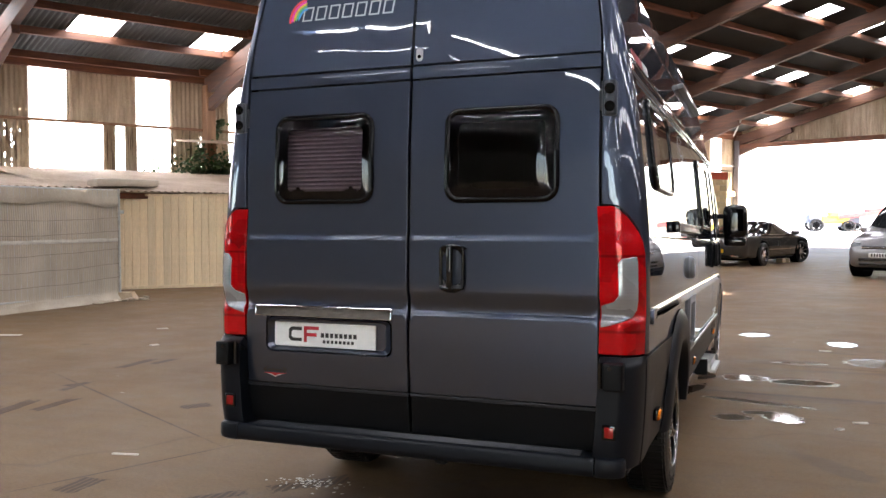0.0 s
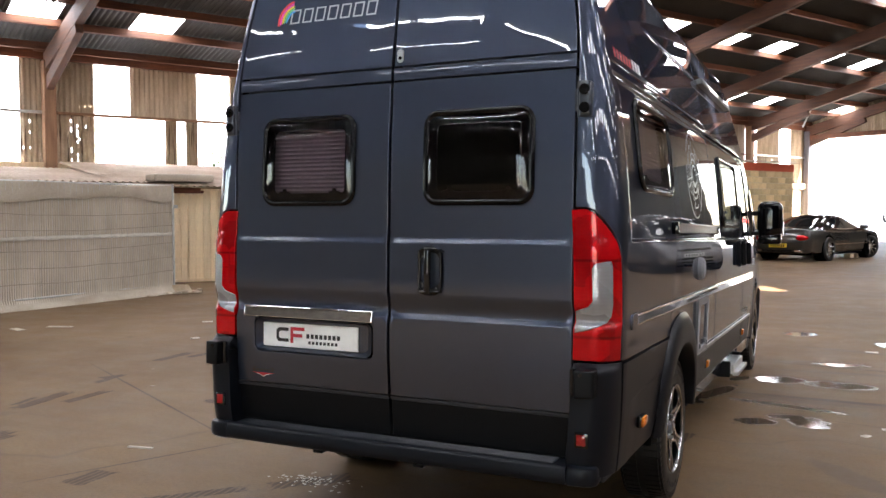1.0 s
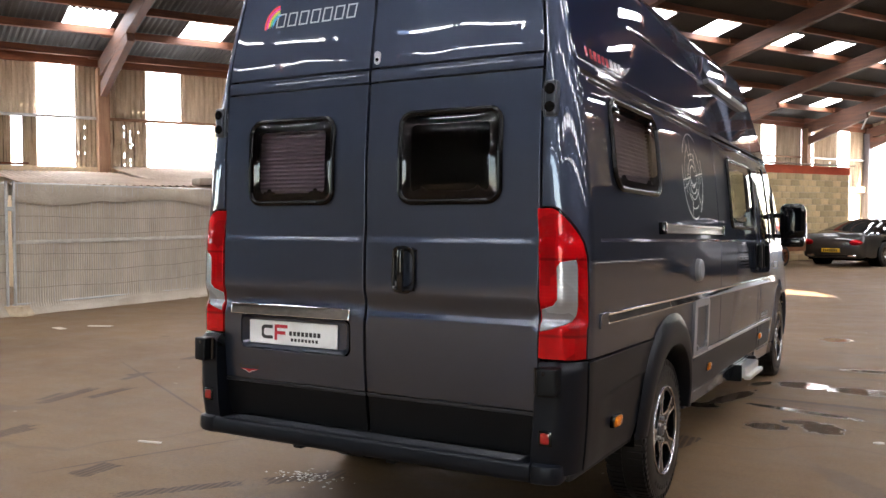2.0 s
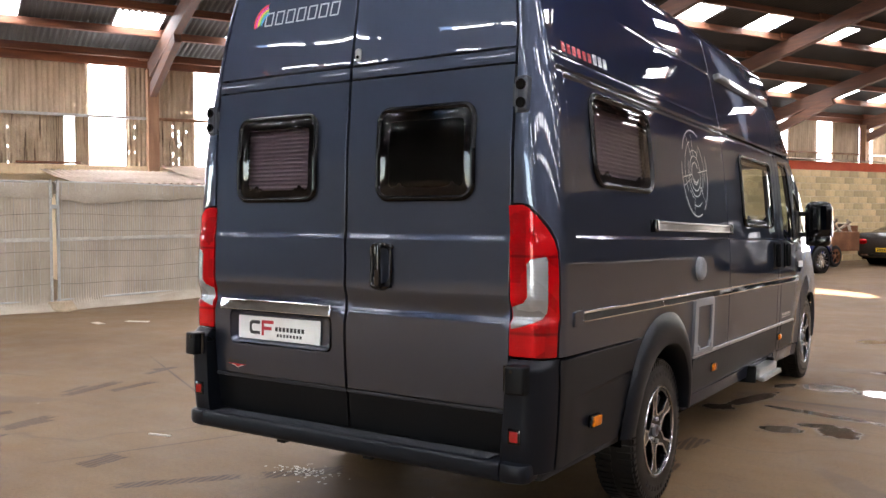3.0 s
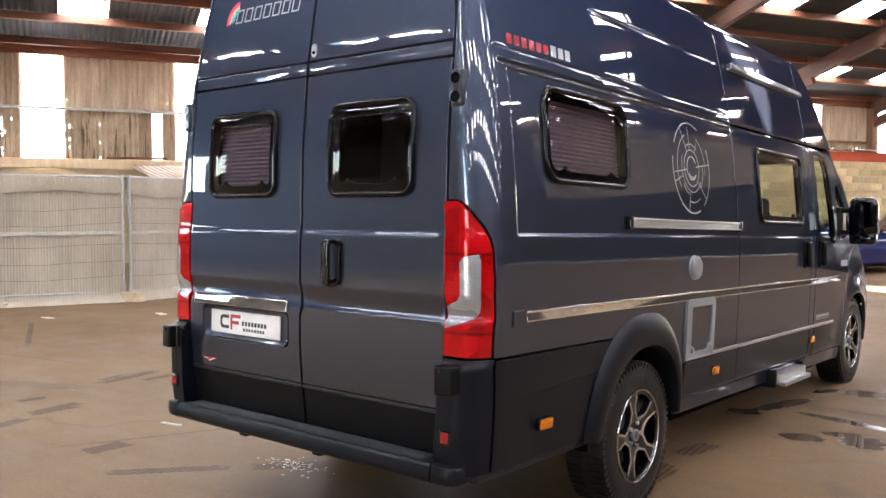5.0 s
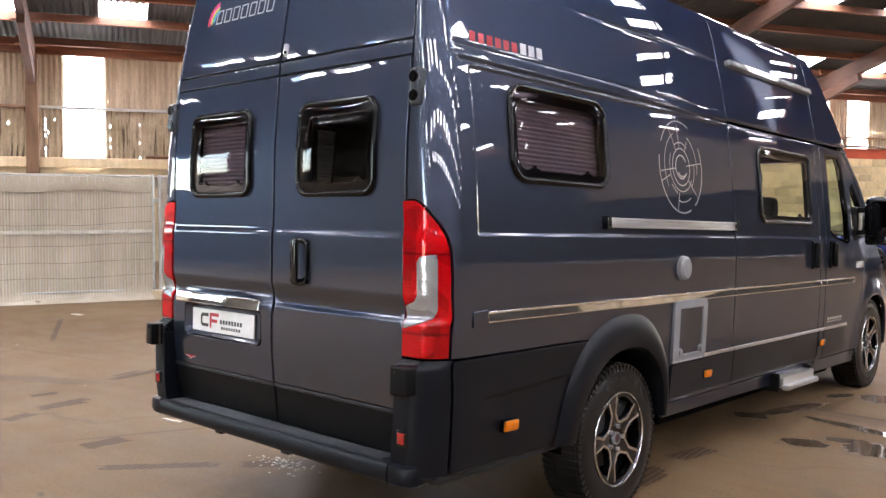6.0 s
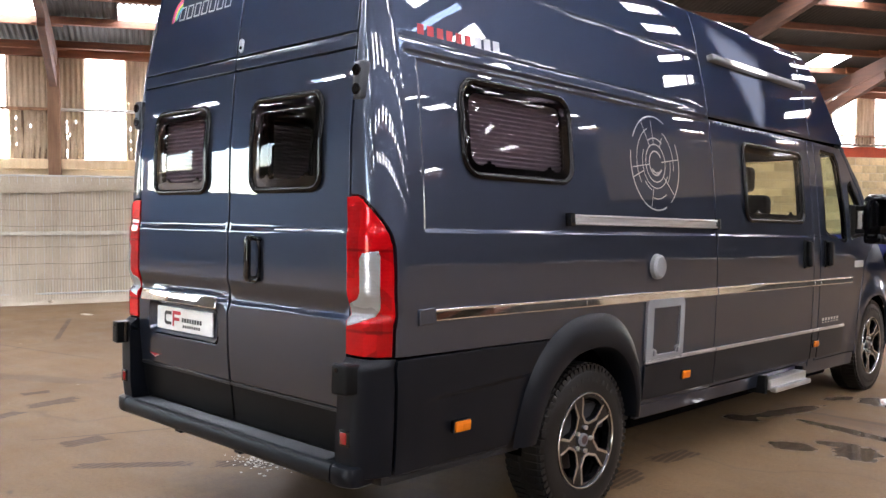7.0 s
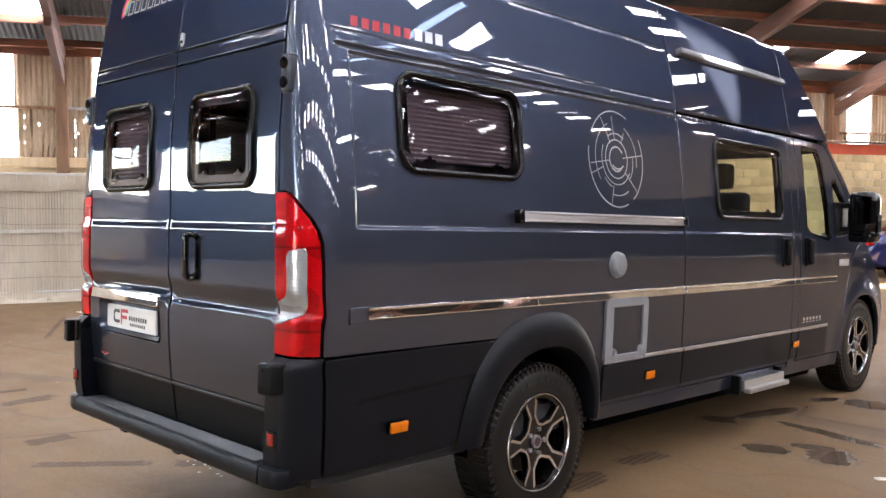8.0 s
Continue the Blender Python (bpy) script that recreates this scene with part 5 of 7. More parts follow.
# rear handle on the opening door
rd, ld = rear_doors[1][0], rear_doors[-1][0]
handle = new("door_handle")
handle.parent = rd
hy = tail_y(1.25)


def handle_roll(x, z):
    q = max(abs(x - 0.206) / 0.051, abs(z - 1.244) / 0.089)
    return 0.014 * max(0.0, 1 - ((q - 1.0) / 0.19) ** 2)


def cup_dish(x, z):
    return -0.03 * max(0.0, 1 - ((x - 0.206) / 0.05) ** 2) * max(0.0, 1 - ((z - 1.246) / 0.09) ** 2)


ring_o = rounded(0.146, 1.140, 0.264, 1.342, 0.05, 6)
skin("handle_surround", lambda x, z: Vector((x, hy, z)), ring_o, BLACK, handle, [rounded(0.163, 1.170, 0.249, 1.322, 0.038)], 0.01, off=0.004, gap=0.0, rim=0.02, bulge=handle_roll)
skin("handle_cup", lambda x, z: Vector((x, hy, z)), inset(ring_o, 0.008), PLASTIC, handle, (), 0.012, off=0.002, gap=0.0, rim=0.0, bulge=cup_dish)
bm = bmesh.new()
box(bm, (0.188, hy - 0.040, 1.160), (0.216, hy - 0.016, 1.334), 0.011, 3)
box(bm, (0.191, hy - 0.03, 1.148), (0.214, hy - 0.004, 1.172), 0.006, 2)
box(bm, (0.191, hy - 0.03, 1.318), (0.214, hy - 0.004, 1.338), 0.006, 2)
part("handle_grip", bm, BLACK, handle, smooth=True)

# number plate tray, plate, chrome bar
tray = new("plate_tray")
tray.parent = ld
bm = bmesh.new()
yo, yi = 0.012, 0.048
o, i_ = rounded(-0.707, 0.857, -0.083, 1.005, 0.03), rounded(-0.676, 0.872, -0.122, 0.992, 0.022)
vo, vi = [bm.verts.new((x, yo, z)) for x, z in o], [bm.verts.new((x, yi, z)) for x, z in i_]
for k in range(len(o)):
    j = (k + 1) % len(o)
    bm.faces.new((vo[k], vo[j], vi[j], vi[k]))
bm.faces.new(vi)
bmesh.ops.recalc_face_normals(bm, faces=bm.faces)
bmesh.ops.reverse_faces(bm, faces=bm.faces)
part("tray_shell", bm, PAINT, tray, smooth=True)
bm = bmesh.new()
box(bm, (-0.684, 0.036, 0.872), (-0.166, 0.046, 0.982), 0.006, 2)
plate = part("number_plate", bm, WHITE_PLATE, tray, "white dealer plate with a black and red mark")


def flat(name, outline, mat, parent, y=0.0345):
    """Flat print on the tail, an outline in x and z."""
    n = len(outline)
    return poly(name, [(x, y, z) for x, z in outline], [tuple(range(n))], mat, parent)


def bar(name, x0, z0, x1, z1, mat, parent, y=0.0345, lean=0.0):
    return flat(name, [(x0, z0), (x1, z0), (x1 + lean, z1), (x0 + lean, z1)], mat, parent, y)


# the plain C and F shapes and word bars of the dealer's mark
c_out = [(-0.538, 0.897), (-0.538, 0.912), (-0.585, 0.912), (-0.592, 0.92), (-0.592, 0.938), (-0.585, 0.946), (-0.538, 0.946), (-0.538, 0.962), (-0.592, 0.962), (-0.607, 0.95), (-0.607, 0.91), (-0.594, 0.897)]
flat("mark_shape", c_out, PRINT_BLACK, tray)
flat("mark_shape", [(-0.528, 0.893), (-0.512, 0.893), (-0.512, 0.92), (-0.462, 0.92), (-0.462, 0.936), (-0.512, 0.936), (-0.512, 0.950), (-0.450, 0.950), (-0.450, 0.966), (-0.528, 0.966)], PRINT_RED, tray)
for k in range(8):
    x = -0.440 + 0.0235 * k
    bar("word_bar", x, 0.918, x + 0.017, 0.938, PRINT_BLACK, tray)
for k in range(8):
    x = -0.430 + 0.0205 * k
    bar("word_bar", x, 0.892, x + 0.014, 0.906, PRINT_BLACK, tray)
bm = bmesh.new()
box(bm, (-0.763, -0.010, 1.010), (-0.069, 0.016, 1.064), 0.007, 3)
for v in bm.verts:
    v.co.y += 0.14 * (v.co.z - 1.035)
part("chrome_bar", bm, CHROME, ld, "polished chrome handle bar", smooth=True)
# round dealer sticker low on the door
sticker = new("dealer_sticker")
sticker.parent = ld
ty = tail_y(0.76) - 0.0015
for k in range(6):
    bar("sticker_bar", -0.728 + 0.020 * k, 0.752 + 0.004 * (1 - abs(k - 2.5) / 2.5), -0.713 + 0.020 * k, 0.764 + 0.004 * (1 - abs(k - 2.5) / 2.5), PRINT_BLACK, sticker, ty)
flat("sticker_arc", [(-0.735, 0.752)] + [(-0.67 + 0.068 * math.cos(radians(a)), 0.752 + 0.032 * math.sin(radians(a))) for a in range(160, 10, -10)] + [(-0.67 + 0.064 * math.cos(radians(a)), 0.750 + 0.028 * math.sin(radians(a))) for a in range(20, 170, 10)], PRINT_BLACK, sticker, ty)
flat("sticker_wing", [(-0.735, 0.748), (-0.69, 0.742), (-0.67, 0.733), (-0.65, 0.742), (-0.605, 0.748), (-0.65, 0.748)], PRINT_RED, sticker, ty)
flat("sticker_wing", [(-0.715, 0.744), (-0.69, 0.738), (-0.67, 0.729), (-0.65, 0.738), (-0.625, 0.744)][::-1], PRINT_WHITE, sticker, ty + 0.0007)
# door lock above the seam
bm = bmesh.new()
ly = tail_y(2.155)
lo_ = rounded(0.020, 2.126, 0.050, 2.184, 0.0145, 6)
va = [bm.verts.new((x, ly - 0.006, z)) for x, z in lo_]
vb = [bm.verts.new((x, ly + 0.004, z)) for x, z in lo_]
bm.faces.new(va)
for k in range(len(lo_)):
    j = (k + 1) % len(lo_)
    bm.faces.new((va[k], vb[k], vb[j], va[j]))
bmesh.ops.recalc_face_normals(bm, faces=bm.faces)
part("door_lock", bm, ALUMINIUM, rd)
bm = bmesh.new()
tube(bm, (0.035, ly - 0.009, 2.146), (0.035, ly - 0.004, 2.146), 0.008, 12)
part("lock_barrel", bm, BLACK, rd)
# maker's mark on the upper door: colour swirl and outlined bars
emblem = new("door_emblem")
emblem.parent = ld


def ey(z):
    return tail_y(z) - 0.002


for k, col in enumerate(((0.75, 0.04, 0.05), (0.80, 0.05, 0.35), (0.75, 0.55, 0.05), (0.10, 0.50, 0.20), (0.05, 0.35, 0.70))):
    mt = plain("swirl_print", col, 0.35)
    r1, r2 = 0.105 - 0.012 * k, 0.094 - 0.012 * k
    pts = [(-0.530 + r1 * math.cos(radians(a)), 2.366 + r1 * math.sin(radians(a)) * 0.95) for a in range(100, 196, 8)]
    pts += [(-0.530 + r2 * math.cos(radians(a)), 2.366 + r2 * math.sin(radians(a)) * 0.95) for a in range(190 - 6 * k, 100, -8)]
    poly("swirl", [(x, ey(z), z) for x, z in pts], [tuple(range(len(pts)))], mt, emblem)
for k in range(7):
    x = -0.566 + 0.068 * k
    o4 = [(x, 2.354), (x + 0.052, 2.354), (x + 0.061, 2.420), (x + 0.009, 2.420)]
    i4 = [(x + 0.009, 2.361), (x + 0.045, 2.361), (x + 0.052, 2.413), (x + 0.016, 2.413)]
    poly("mark_bar", [(px, ey(pz), pz) for px, pz in o4 + i4], [(q, (q + 1) % 4, 4 + (q + 1) % 4, 4 + q) for q in range(4)], PRINT_SILVER, emblem)


# right side fittings, placed on the skin
def on_side(y, z, out=0.0):
    """Frame on the side skin: x' along the van, y' out of it, z' up it."""
    n = surf_normal(body, y, z)
    t = Vector((0, 1, 0))
    t = (t - n * t.dot(n)).normalized()
    return Matrix.Translation(body(y, z) + n * out) @ Matrix((t, n, t.cross(n))).transposed().to_4x4()


def side_box(name, y0, z0, y1, z1, h0, h1, mat, parent, bevel=0.004, seg=2, label=""):
    m = on_side((y0 + y1) / 2, (z0 + z1) / 2)
    bm = bmesh.new()
    box(bm, (-(y1 - y0) / 2, h0, -(z1 - z0) / 2), ((y1 - y0) / 2, h1, (z1 - z0) / 2), bevel, seg)
    for v in bm.verts:
        v.co.z *= -1
        v.co = m @ v.co
    bmesh.ops.recalc_face_normals(bm, faces=bm.faces)
    return part(name, bm, mat, parent, label, smooth=True)


for y, z in ((0.448, 0.614), (2.240, 0.622), (4.110, 0.632)):
    mk = new("side_marker")
    mk.parent = van
    side_box("marker_base", y - 0.046, z - 0.025, y + 0.046, z + 0.025, 0.0, 0.022, BLACK, mk, 0.006)
    side_box("marker_lens", y - 0.042, z - 0.021, y + 0.042, z + 0.021, 0.006, 0.030, AMBER_LENS, mk, 0.007, 2, "amber side marker lamp")

trim = new("side_trim")
trim.parent = van
for a, b in ((0.262, 1.262), (1.268, 2.584), (2.600, 4.040), (4.056, 4.156), (4.172, 4.80)):
    skin("chrome_strip", body, [(a, 1.040), (b, 1.040), (b, 1.074), (a, 1.074)], CHROME, trim, (), 0.08, off=0.010, gap=0.001, rim=0.008, bulge=lambda y, z: 0.26 * (1.057 - z))
    for z in (1.037, 1.073):
        skin("strip_edge", body, [(a, z), (b, z), (b, z + 0.005), (a, z + 0.005)], CHROME, trim, (), 0.10, off=0.013, gap=0.0, rim=0.006)
skin("strip_tip", body, [(0.176, 1.024), (0.257, 1.030), (0.257, 1.084), (0.176, 1.078)], PAINT, trim, (), 0.03, off=0.010, gap=0.0, rim=0.01)

# table rail
rail = new("table_rail")
rail.parent = van
side_box("rail_profile", 1.150, 1.412, 2.578, 1.458, 0.0, 0.022, ALUMINIUM, rail, 0.003)
side_box("rail_lip", 1.150, 1.446, 2.578, 1.458, 0.018, 0.030, ALUMINIUM, rail, 0.002)
side_box("rail_lip", 1.150, 1.412, 2.578, 1.420, 0.018, 0.030, ALUMINIUM, rail, 0.002)
side_box("rail_end", 1.118, 1.404, 1.152, 1.464, 0.0, 0.034, BLACK, rail, 0.004)
side_box("rail_end", 2.552, 1.404, 2.582, 1.464, 0.0, 0.034, BLACK, rail, 0.004)

# round filler cap
cap_m = on_side(1.905, 1.209)
bm = bmesh.new()
for r1, r2, h0, h1 in ((0.066, 0.062, 0.0, 0.020), (0.062, 0.050, 0.020, 0.030), (0.050, 0.046, 0.030, 0.031)):
    bmesh.ops.create_cone(bm, cap_ends=True, segments=36, radius1=r1, radius2=r2, depth=h1 - h0, matrix=cap_m @ Matrix.Translation((0, (h0 + h1) / 2, 0)) @ Matrix.Rotation(radians(-90), 4, "X"))
part("filler_cap", bm, GREY_TRIM, van, "round grey filler cap", smooth=True)

# service flap
flap = new("service_flap")
flap.parent = van
outer = rounded(1.812, 0.716, 2.194, 1.040, 0.03)
inner = [(1.872, 0.790), (1.905, 0.782), (1.910, 0.752), (2.112, 0.752), (2.118, 0.782), (2.152, 0.790), (2.152, 1.000), (1.872, 1.000)]
skin("flap_frame", body, outer, GREY_TRIM, flap, [inner], 0.03, off=0.016, gap=0.0, rim=0.02)
skin("flap_door", body, inset(inner, 0.004), PAINT, flap, (), 0.04, off=0.006, gap=0.0, rim=0.012)
for y in (1.892, 2.136):
    side_box("flap_latch", y - 0.014, 0.752, y + 0.014, 0.780, 0.014, 0.024, GREY_TRIM, flap, 0.005)

# door handles
for y in (3.895, 4.272):
    dh = new("door_handle")
    dh.parent = van
    side_box("handle_base", y - 0.045, 1.158, y + 0.045, 1.352, 0.0, 0.012, PLASTIC, dh, 0.010, 3)
    side_box("handle_bar", y - 0.026, 1.168, y + 0.030, 1.344, 0.012, 0.050, PLASTIC, dh, 0.016, 3)

# model letters as plain bars
words = new("side_lettering")
words.parent = van


def side_bar(y0, z0, y1, z1, mat, off=0.0015, lean=0.0):
    vs = []
    for y, z in ((y0, z0), (y1, z0), (y1 + lean, z1), (y0 + lean, z1)):
        n = surf_normal(body, y, z)
        vs.append(body(y, z) + n * off)
    return poly("letter_bar", vs, [(0, 1, 2, 3)], mat, words)


for k in range(6):
    y = 0.262 + 0.052 * k
    side_bar(y, 2.124, y + 0.034, 2.166, PRINT_RED, 0.0015, 0.006)
for k in range(3):
    y = 0.578 + 0.056 * k
    side_bar(y, 2.124, y + 0.040, 2.172, PRINT_SILVER, 0.0015, 0.006)
for k in range(6):
    y = 4.24 + 0.056 * k
    side_bar(y, 0.765, y + 0.034, 0.772, PRINT_SILVER)
    side_bar(y, 0.780, y + 0.034, 0.800, PRINT_SILVER)

# drawn compass of fine lines on the side
decal = new("compass_decal")
decal.parent = van
cy, cz = 1.945, 1.742


def arc(rad, a0, a1, width=0.006, squeeze=1.0, cx=0.0, cz_off=0.0):
    n = max(6, int(abs(a1 - a0) / 5))
    vs, fs = [], []
    for k in range(n + 1):
        a = radians(a0 + (a1 - a0) * k / n)
        for rr in (rad - width / 2, rad + width / 2):
            y, z = cy + cx + rr * math.cos(a), cz + cz_off + rr * math.sin(a) * squeeze
            vs.append(body(y, z) + surf_normal(body, y, z) * 0.0015)
    for k in range(n):
        fs.append((2 * k, 2 * k + 1, 2 * k + 3, 2 * k + 2))
    poly("decal_arc", vs, fs, PRINT_SILVER, decal)


def ray_line(a, r0, r1, width=0.005):
    d = Vector((math.cos(radians(a)), math.sin(radians(a))))
    t = Vector((-d.y, d.x)) * width / 2
    vs = []
    for r, s in ((r0, -1), (r1, -1), (r1, 1), (r0, 1)):
        q = Vector((cy, cz)) + d * r + t * s
        vs.append(body(q.x, q.y) + surf_normal(body, q.x, q.y) * 0.0015)
    poly("decal_line", vs, [(0, 1, 2, 3)], PRINT_SILVER, decal)


for row in ((0.243, 62, 150, 0.007), (0.243, 168, 292, 0.007), (0.243, 305, 388, 0.007), (0.185, 110, 215, 0.005), (0.185, -10, 62, 0.005), (0.185, 255, 300, 0.005),
            (0.130, 55, 120, 0.006), (0.130, 150, 330, 0.005), (0.098, 0, 359, 0.006), (0.062, 30, 330, 0.008), (0.150, 220, 250, 0.005), (0.150, -40, 10, 0.005)):
    arc(*row)
arc(0.05, 200, 340, 0.012, 0.6, 0.01, -0.02)
for a, r0, r1 in ((95, 0.10, 0.22), (120, 0.10, 0.235), (188, 0.06, 0.23), (200, 0.13, 0.24), (255, 0.14, 0.235), (8, 0.06, 0.24), (318, 0.1, 0.235), (60, 0.1, 0.16)):
    ray_line(a, r0, r1)

# slim lamp strip above the sliding door
strip = side_box("door_lamp_strip", 2.700, 2.392, 4.100, 2.430, -0.01, 0.040, GREY_TRIM, van, 0.012, 3, "slim grey lamp strip above the sliding door")
# roof vent domes
for y, w in ((1.1, 0.42), (3.05, 0.40)):
    bm = bmesh.new()
    box(bm, (-0.30, y - w / 2, 2.76), (0.30, y + w / 2, 2.86), 0.045, 3)
    part("roof_vent", bm, GREY_TRIM, van, smooth=True)

# entry step below the sliding door
es = new("entry_step")
es.parent = van
bm = bmesh.new()
box(bm, (0.86, 3.30, 0.405), (1.04, 3.86, 0.475), 0.008)
part("step_tray", bm, ALUMINIUM, es)
bm = bmesh.new()
box(bm, (1.03, 3.30, 0.395), (1.075, 3.86, 0.425), 0.008)
part("step_nosing", bm, ALUMINIUM, es)
for y in (3.275, 3.865):
    bm = bmesh.new()
    box(bm, (0.84, y - 0.015, 0.385), (1.02, y + 0.015, 0.500), 0.006)
    part("step_bracket", bm, PLASTIC, es)

# door mirror
mirror_arm = new("door_mirror")
mirror_arm.parent = van
for s in (1, -1):
    bm = bmesh.new()
    box(bm, (1.035, 4.86, 1.390), (1.245, 5.03, 1.700), 0.078, 5)
    box(bm, (1.045, 4.88, 1.325), (1.235, 5.02, 1.42), 0.035, 3)
    sh = part("mirror_shell", bm, BLACK, mirror_arm, smooth=True)
    bm = bmesh.new()
    box(bm, (0.95, 4.90, 1.40), (1.06, 4.985, 1.44), 0.012, 2)
    box(bm, (0.95, 4.91, 1.43), (0.99, 4.975, 1.60), 0.010, 2)
    box(bm, (0.95, 4.90, 1.575), (1.06, 4.985, 1.615), 0.012, 2)
    ar = part("mirror_arm", bm, PLASTIC, mirror_arm, smooth=True)
    bm = bmesh.new()
    box(bm, (0.93, 4.80, 1.345), (0.985, 5.06, 1.62), 0.015, 2)
    ft = part("mirror_foot", bm, PLASTIC, mirror_arm, smooth=True)
    bm = bmesh.new()
    box(bm, (-0.075, -0.004, -0.10), (0.075, 0.010, 0.10), 0.003, 1, pose(1.14, 4.866, 1.56, 0, 0, -5))
    gl = part("mirror_glass", bm, DARK_MIRROR, mirror_arm)
    bm = bmesh.new()
    box(bm, (1.241, 4.90, 1.40), (1.251, 4.98, 1.53), 0.003, 1)
    il = part("mirror_indicator", bm, FRAME_BLACK, mirror_arm)
    if s < 0:
        for ob in (sh, ar, ft, gl, il):
            for v in ob.data.vertices:
                v.co.x *= -1
            ob.data.flip_normals()

# front lamps, seen at the wing's edge
for s in (1, -1):
    bm = bmesh.new()
    box(bm, (0.66 * s, 5.72, 0.93), (0.90 * s, 5.95, 1.12), 0.03, 3)
    part("head_lamp", bm, CLEAR_LENS, van, smooth=True)
skin("wing_vent", body, [(4.86, 1.150), (5.05, 1.150), (5.05, 1.195), (4.86, 1.195)], PRINT_SILVER, van, (), 0.05, off=0.003, gap=0.0, rim=0.003)

# cab interior seen through the side window
for x in (-0.48, 0.48):
    st = new("cab_seat")
    st.parent = van
    bm = bmesh.new()
    box(bm, (x - 0.25, 3.95, 0.95), (x + 0.25, 4.45, 1.10), 0.05, 3)
    part("seat_cushion", bm, INTERIOR, st, smooth=True)
    bm = bmesh.new()
    box(bm, (x - 0.24, 3.86, 1.08), (x + 0.24, 4.00, 1.66), 0.05, 3)
    part("seat_back", bm, INTERIOR, st, smooth=True)
    bm = bmesh.new()
    box(bm, (x - 0.13, 3.86, 1.68), (x + 0.13, 3.97, 1.86), 0.04, 3)
    part("head_rest", bm, INTERIOR, st, smooth=True)
bm = bmesh.new()
box(bm, (-0.9, 4.95, 0.9), (0.9, 5.35, 1.33), 0.06, 3)
part("dashboard", bm, INTERIOR, van, smooth=True)
sw = new("steering_wheel")
sw.parent = van
bm = bmesh.new()
cm = pose(0.48, 4.80, 1.36, -62, 0, 0)
ringm = []
for k in range(36):
    a = 2 * math.pi * k / 36
    ringm.append([bm.verts.new(cm @ Vector(((0.19 + 0.016 * math.cos(b)) * math.cos(a), (0.19 + 0.016 * math.cos(b)) * math.sin(a), 0.016 * math.sin(b)))) for b in [2 * math.pi * q / 8 for q in range(8)]])
for k in range(36):
    for q in range(8):
        bm.faces.new((ringm[k][q], ringm[(k + 1) % 36][q], ringm[(k + 1) % 36][(q + 1) % 8], ringm[k][(q + 1) % 8]))
part("wheel_rim", bm, PLASTIC, sw, smooth=True)
bm = bmesh.new()
box(bm, (-0.18, -0.03, -0.012), (0.18, 0.03, 0.012), 0.008, 2, cm)
box(bm, (-0.07, -0.07, -0.02), (0.07, 0.07, 0.03), 0.02, 2, cm)
part("wheel_hub", bm, PLASTIC, sw, smooth=True)

# the tail stands a little out of square to the sides
for ob in van.children_recursive:
    if ob.type == "MESH" and ob.matrix_basis == Matrix.Identity(4) and "wheel" not in ob.parent.name and "tyre" not in ob.parent.name and "rim" not in ob.parent.name:
        for v in ob.data.vertices:
            v.co.y -= 0.032 * v.co.x * (1 - ss(0.1, 0.9, v.co.y))

# ---------------------------------------------------------------- temporary fence along the sheds
def wobble(x, y, k=1.0, seed=0.0):
    return noise.noise(Vector((x * k, y * k, seed)))


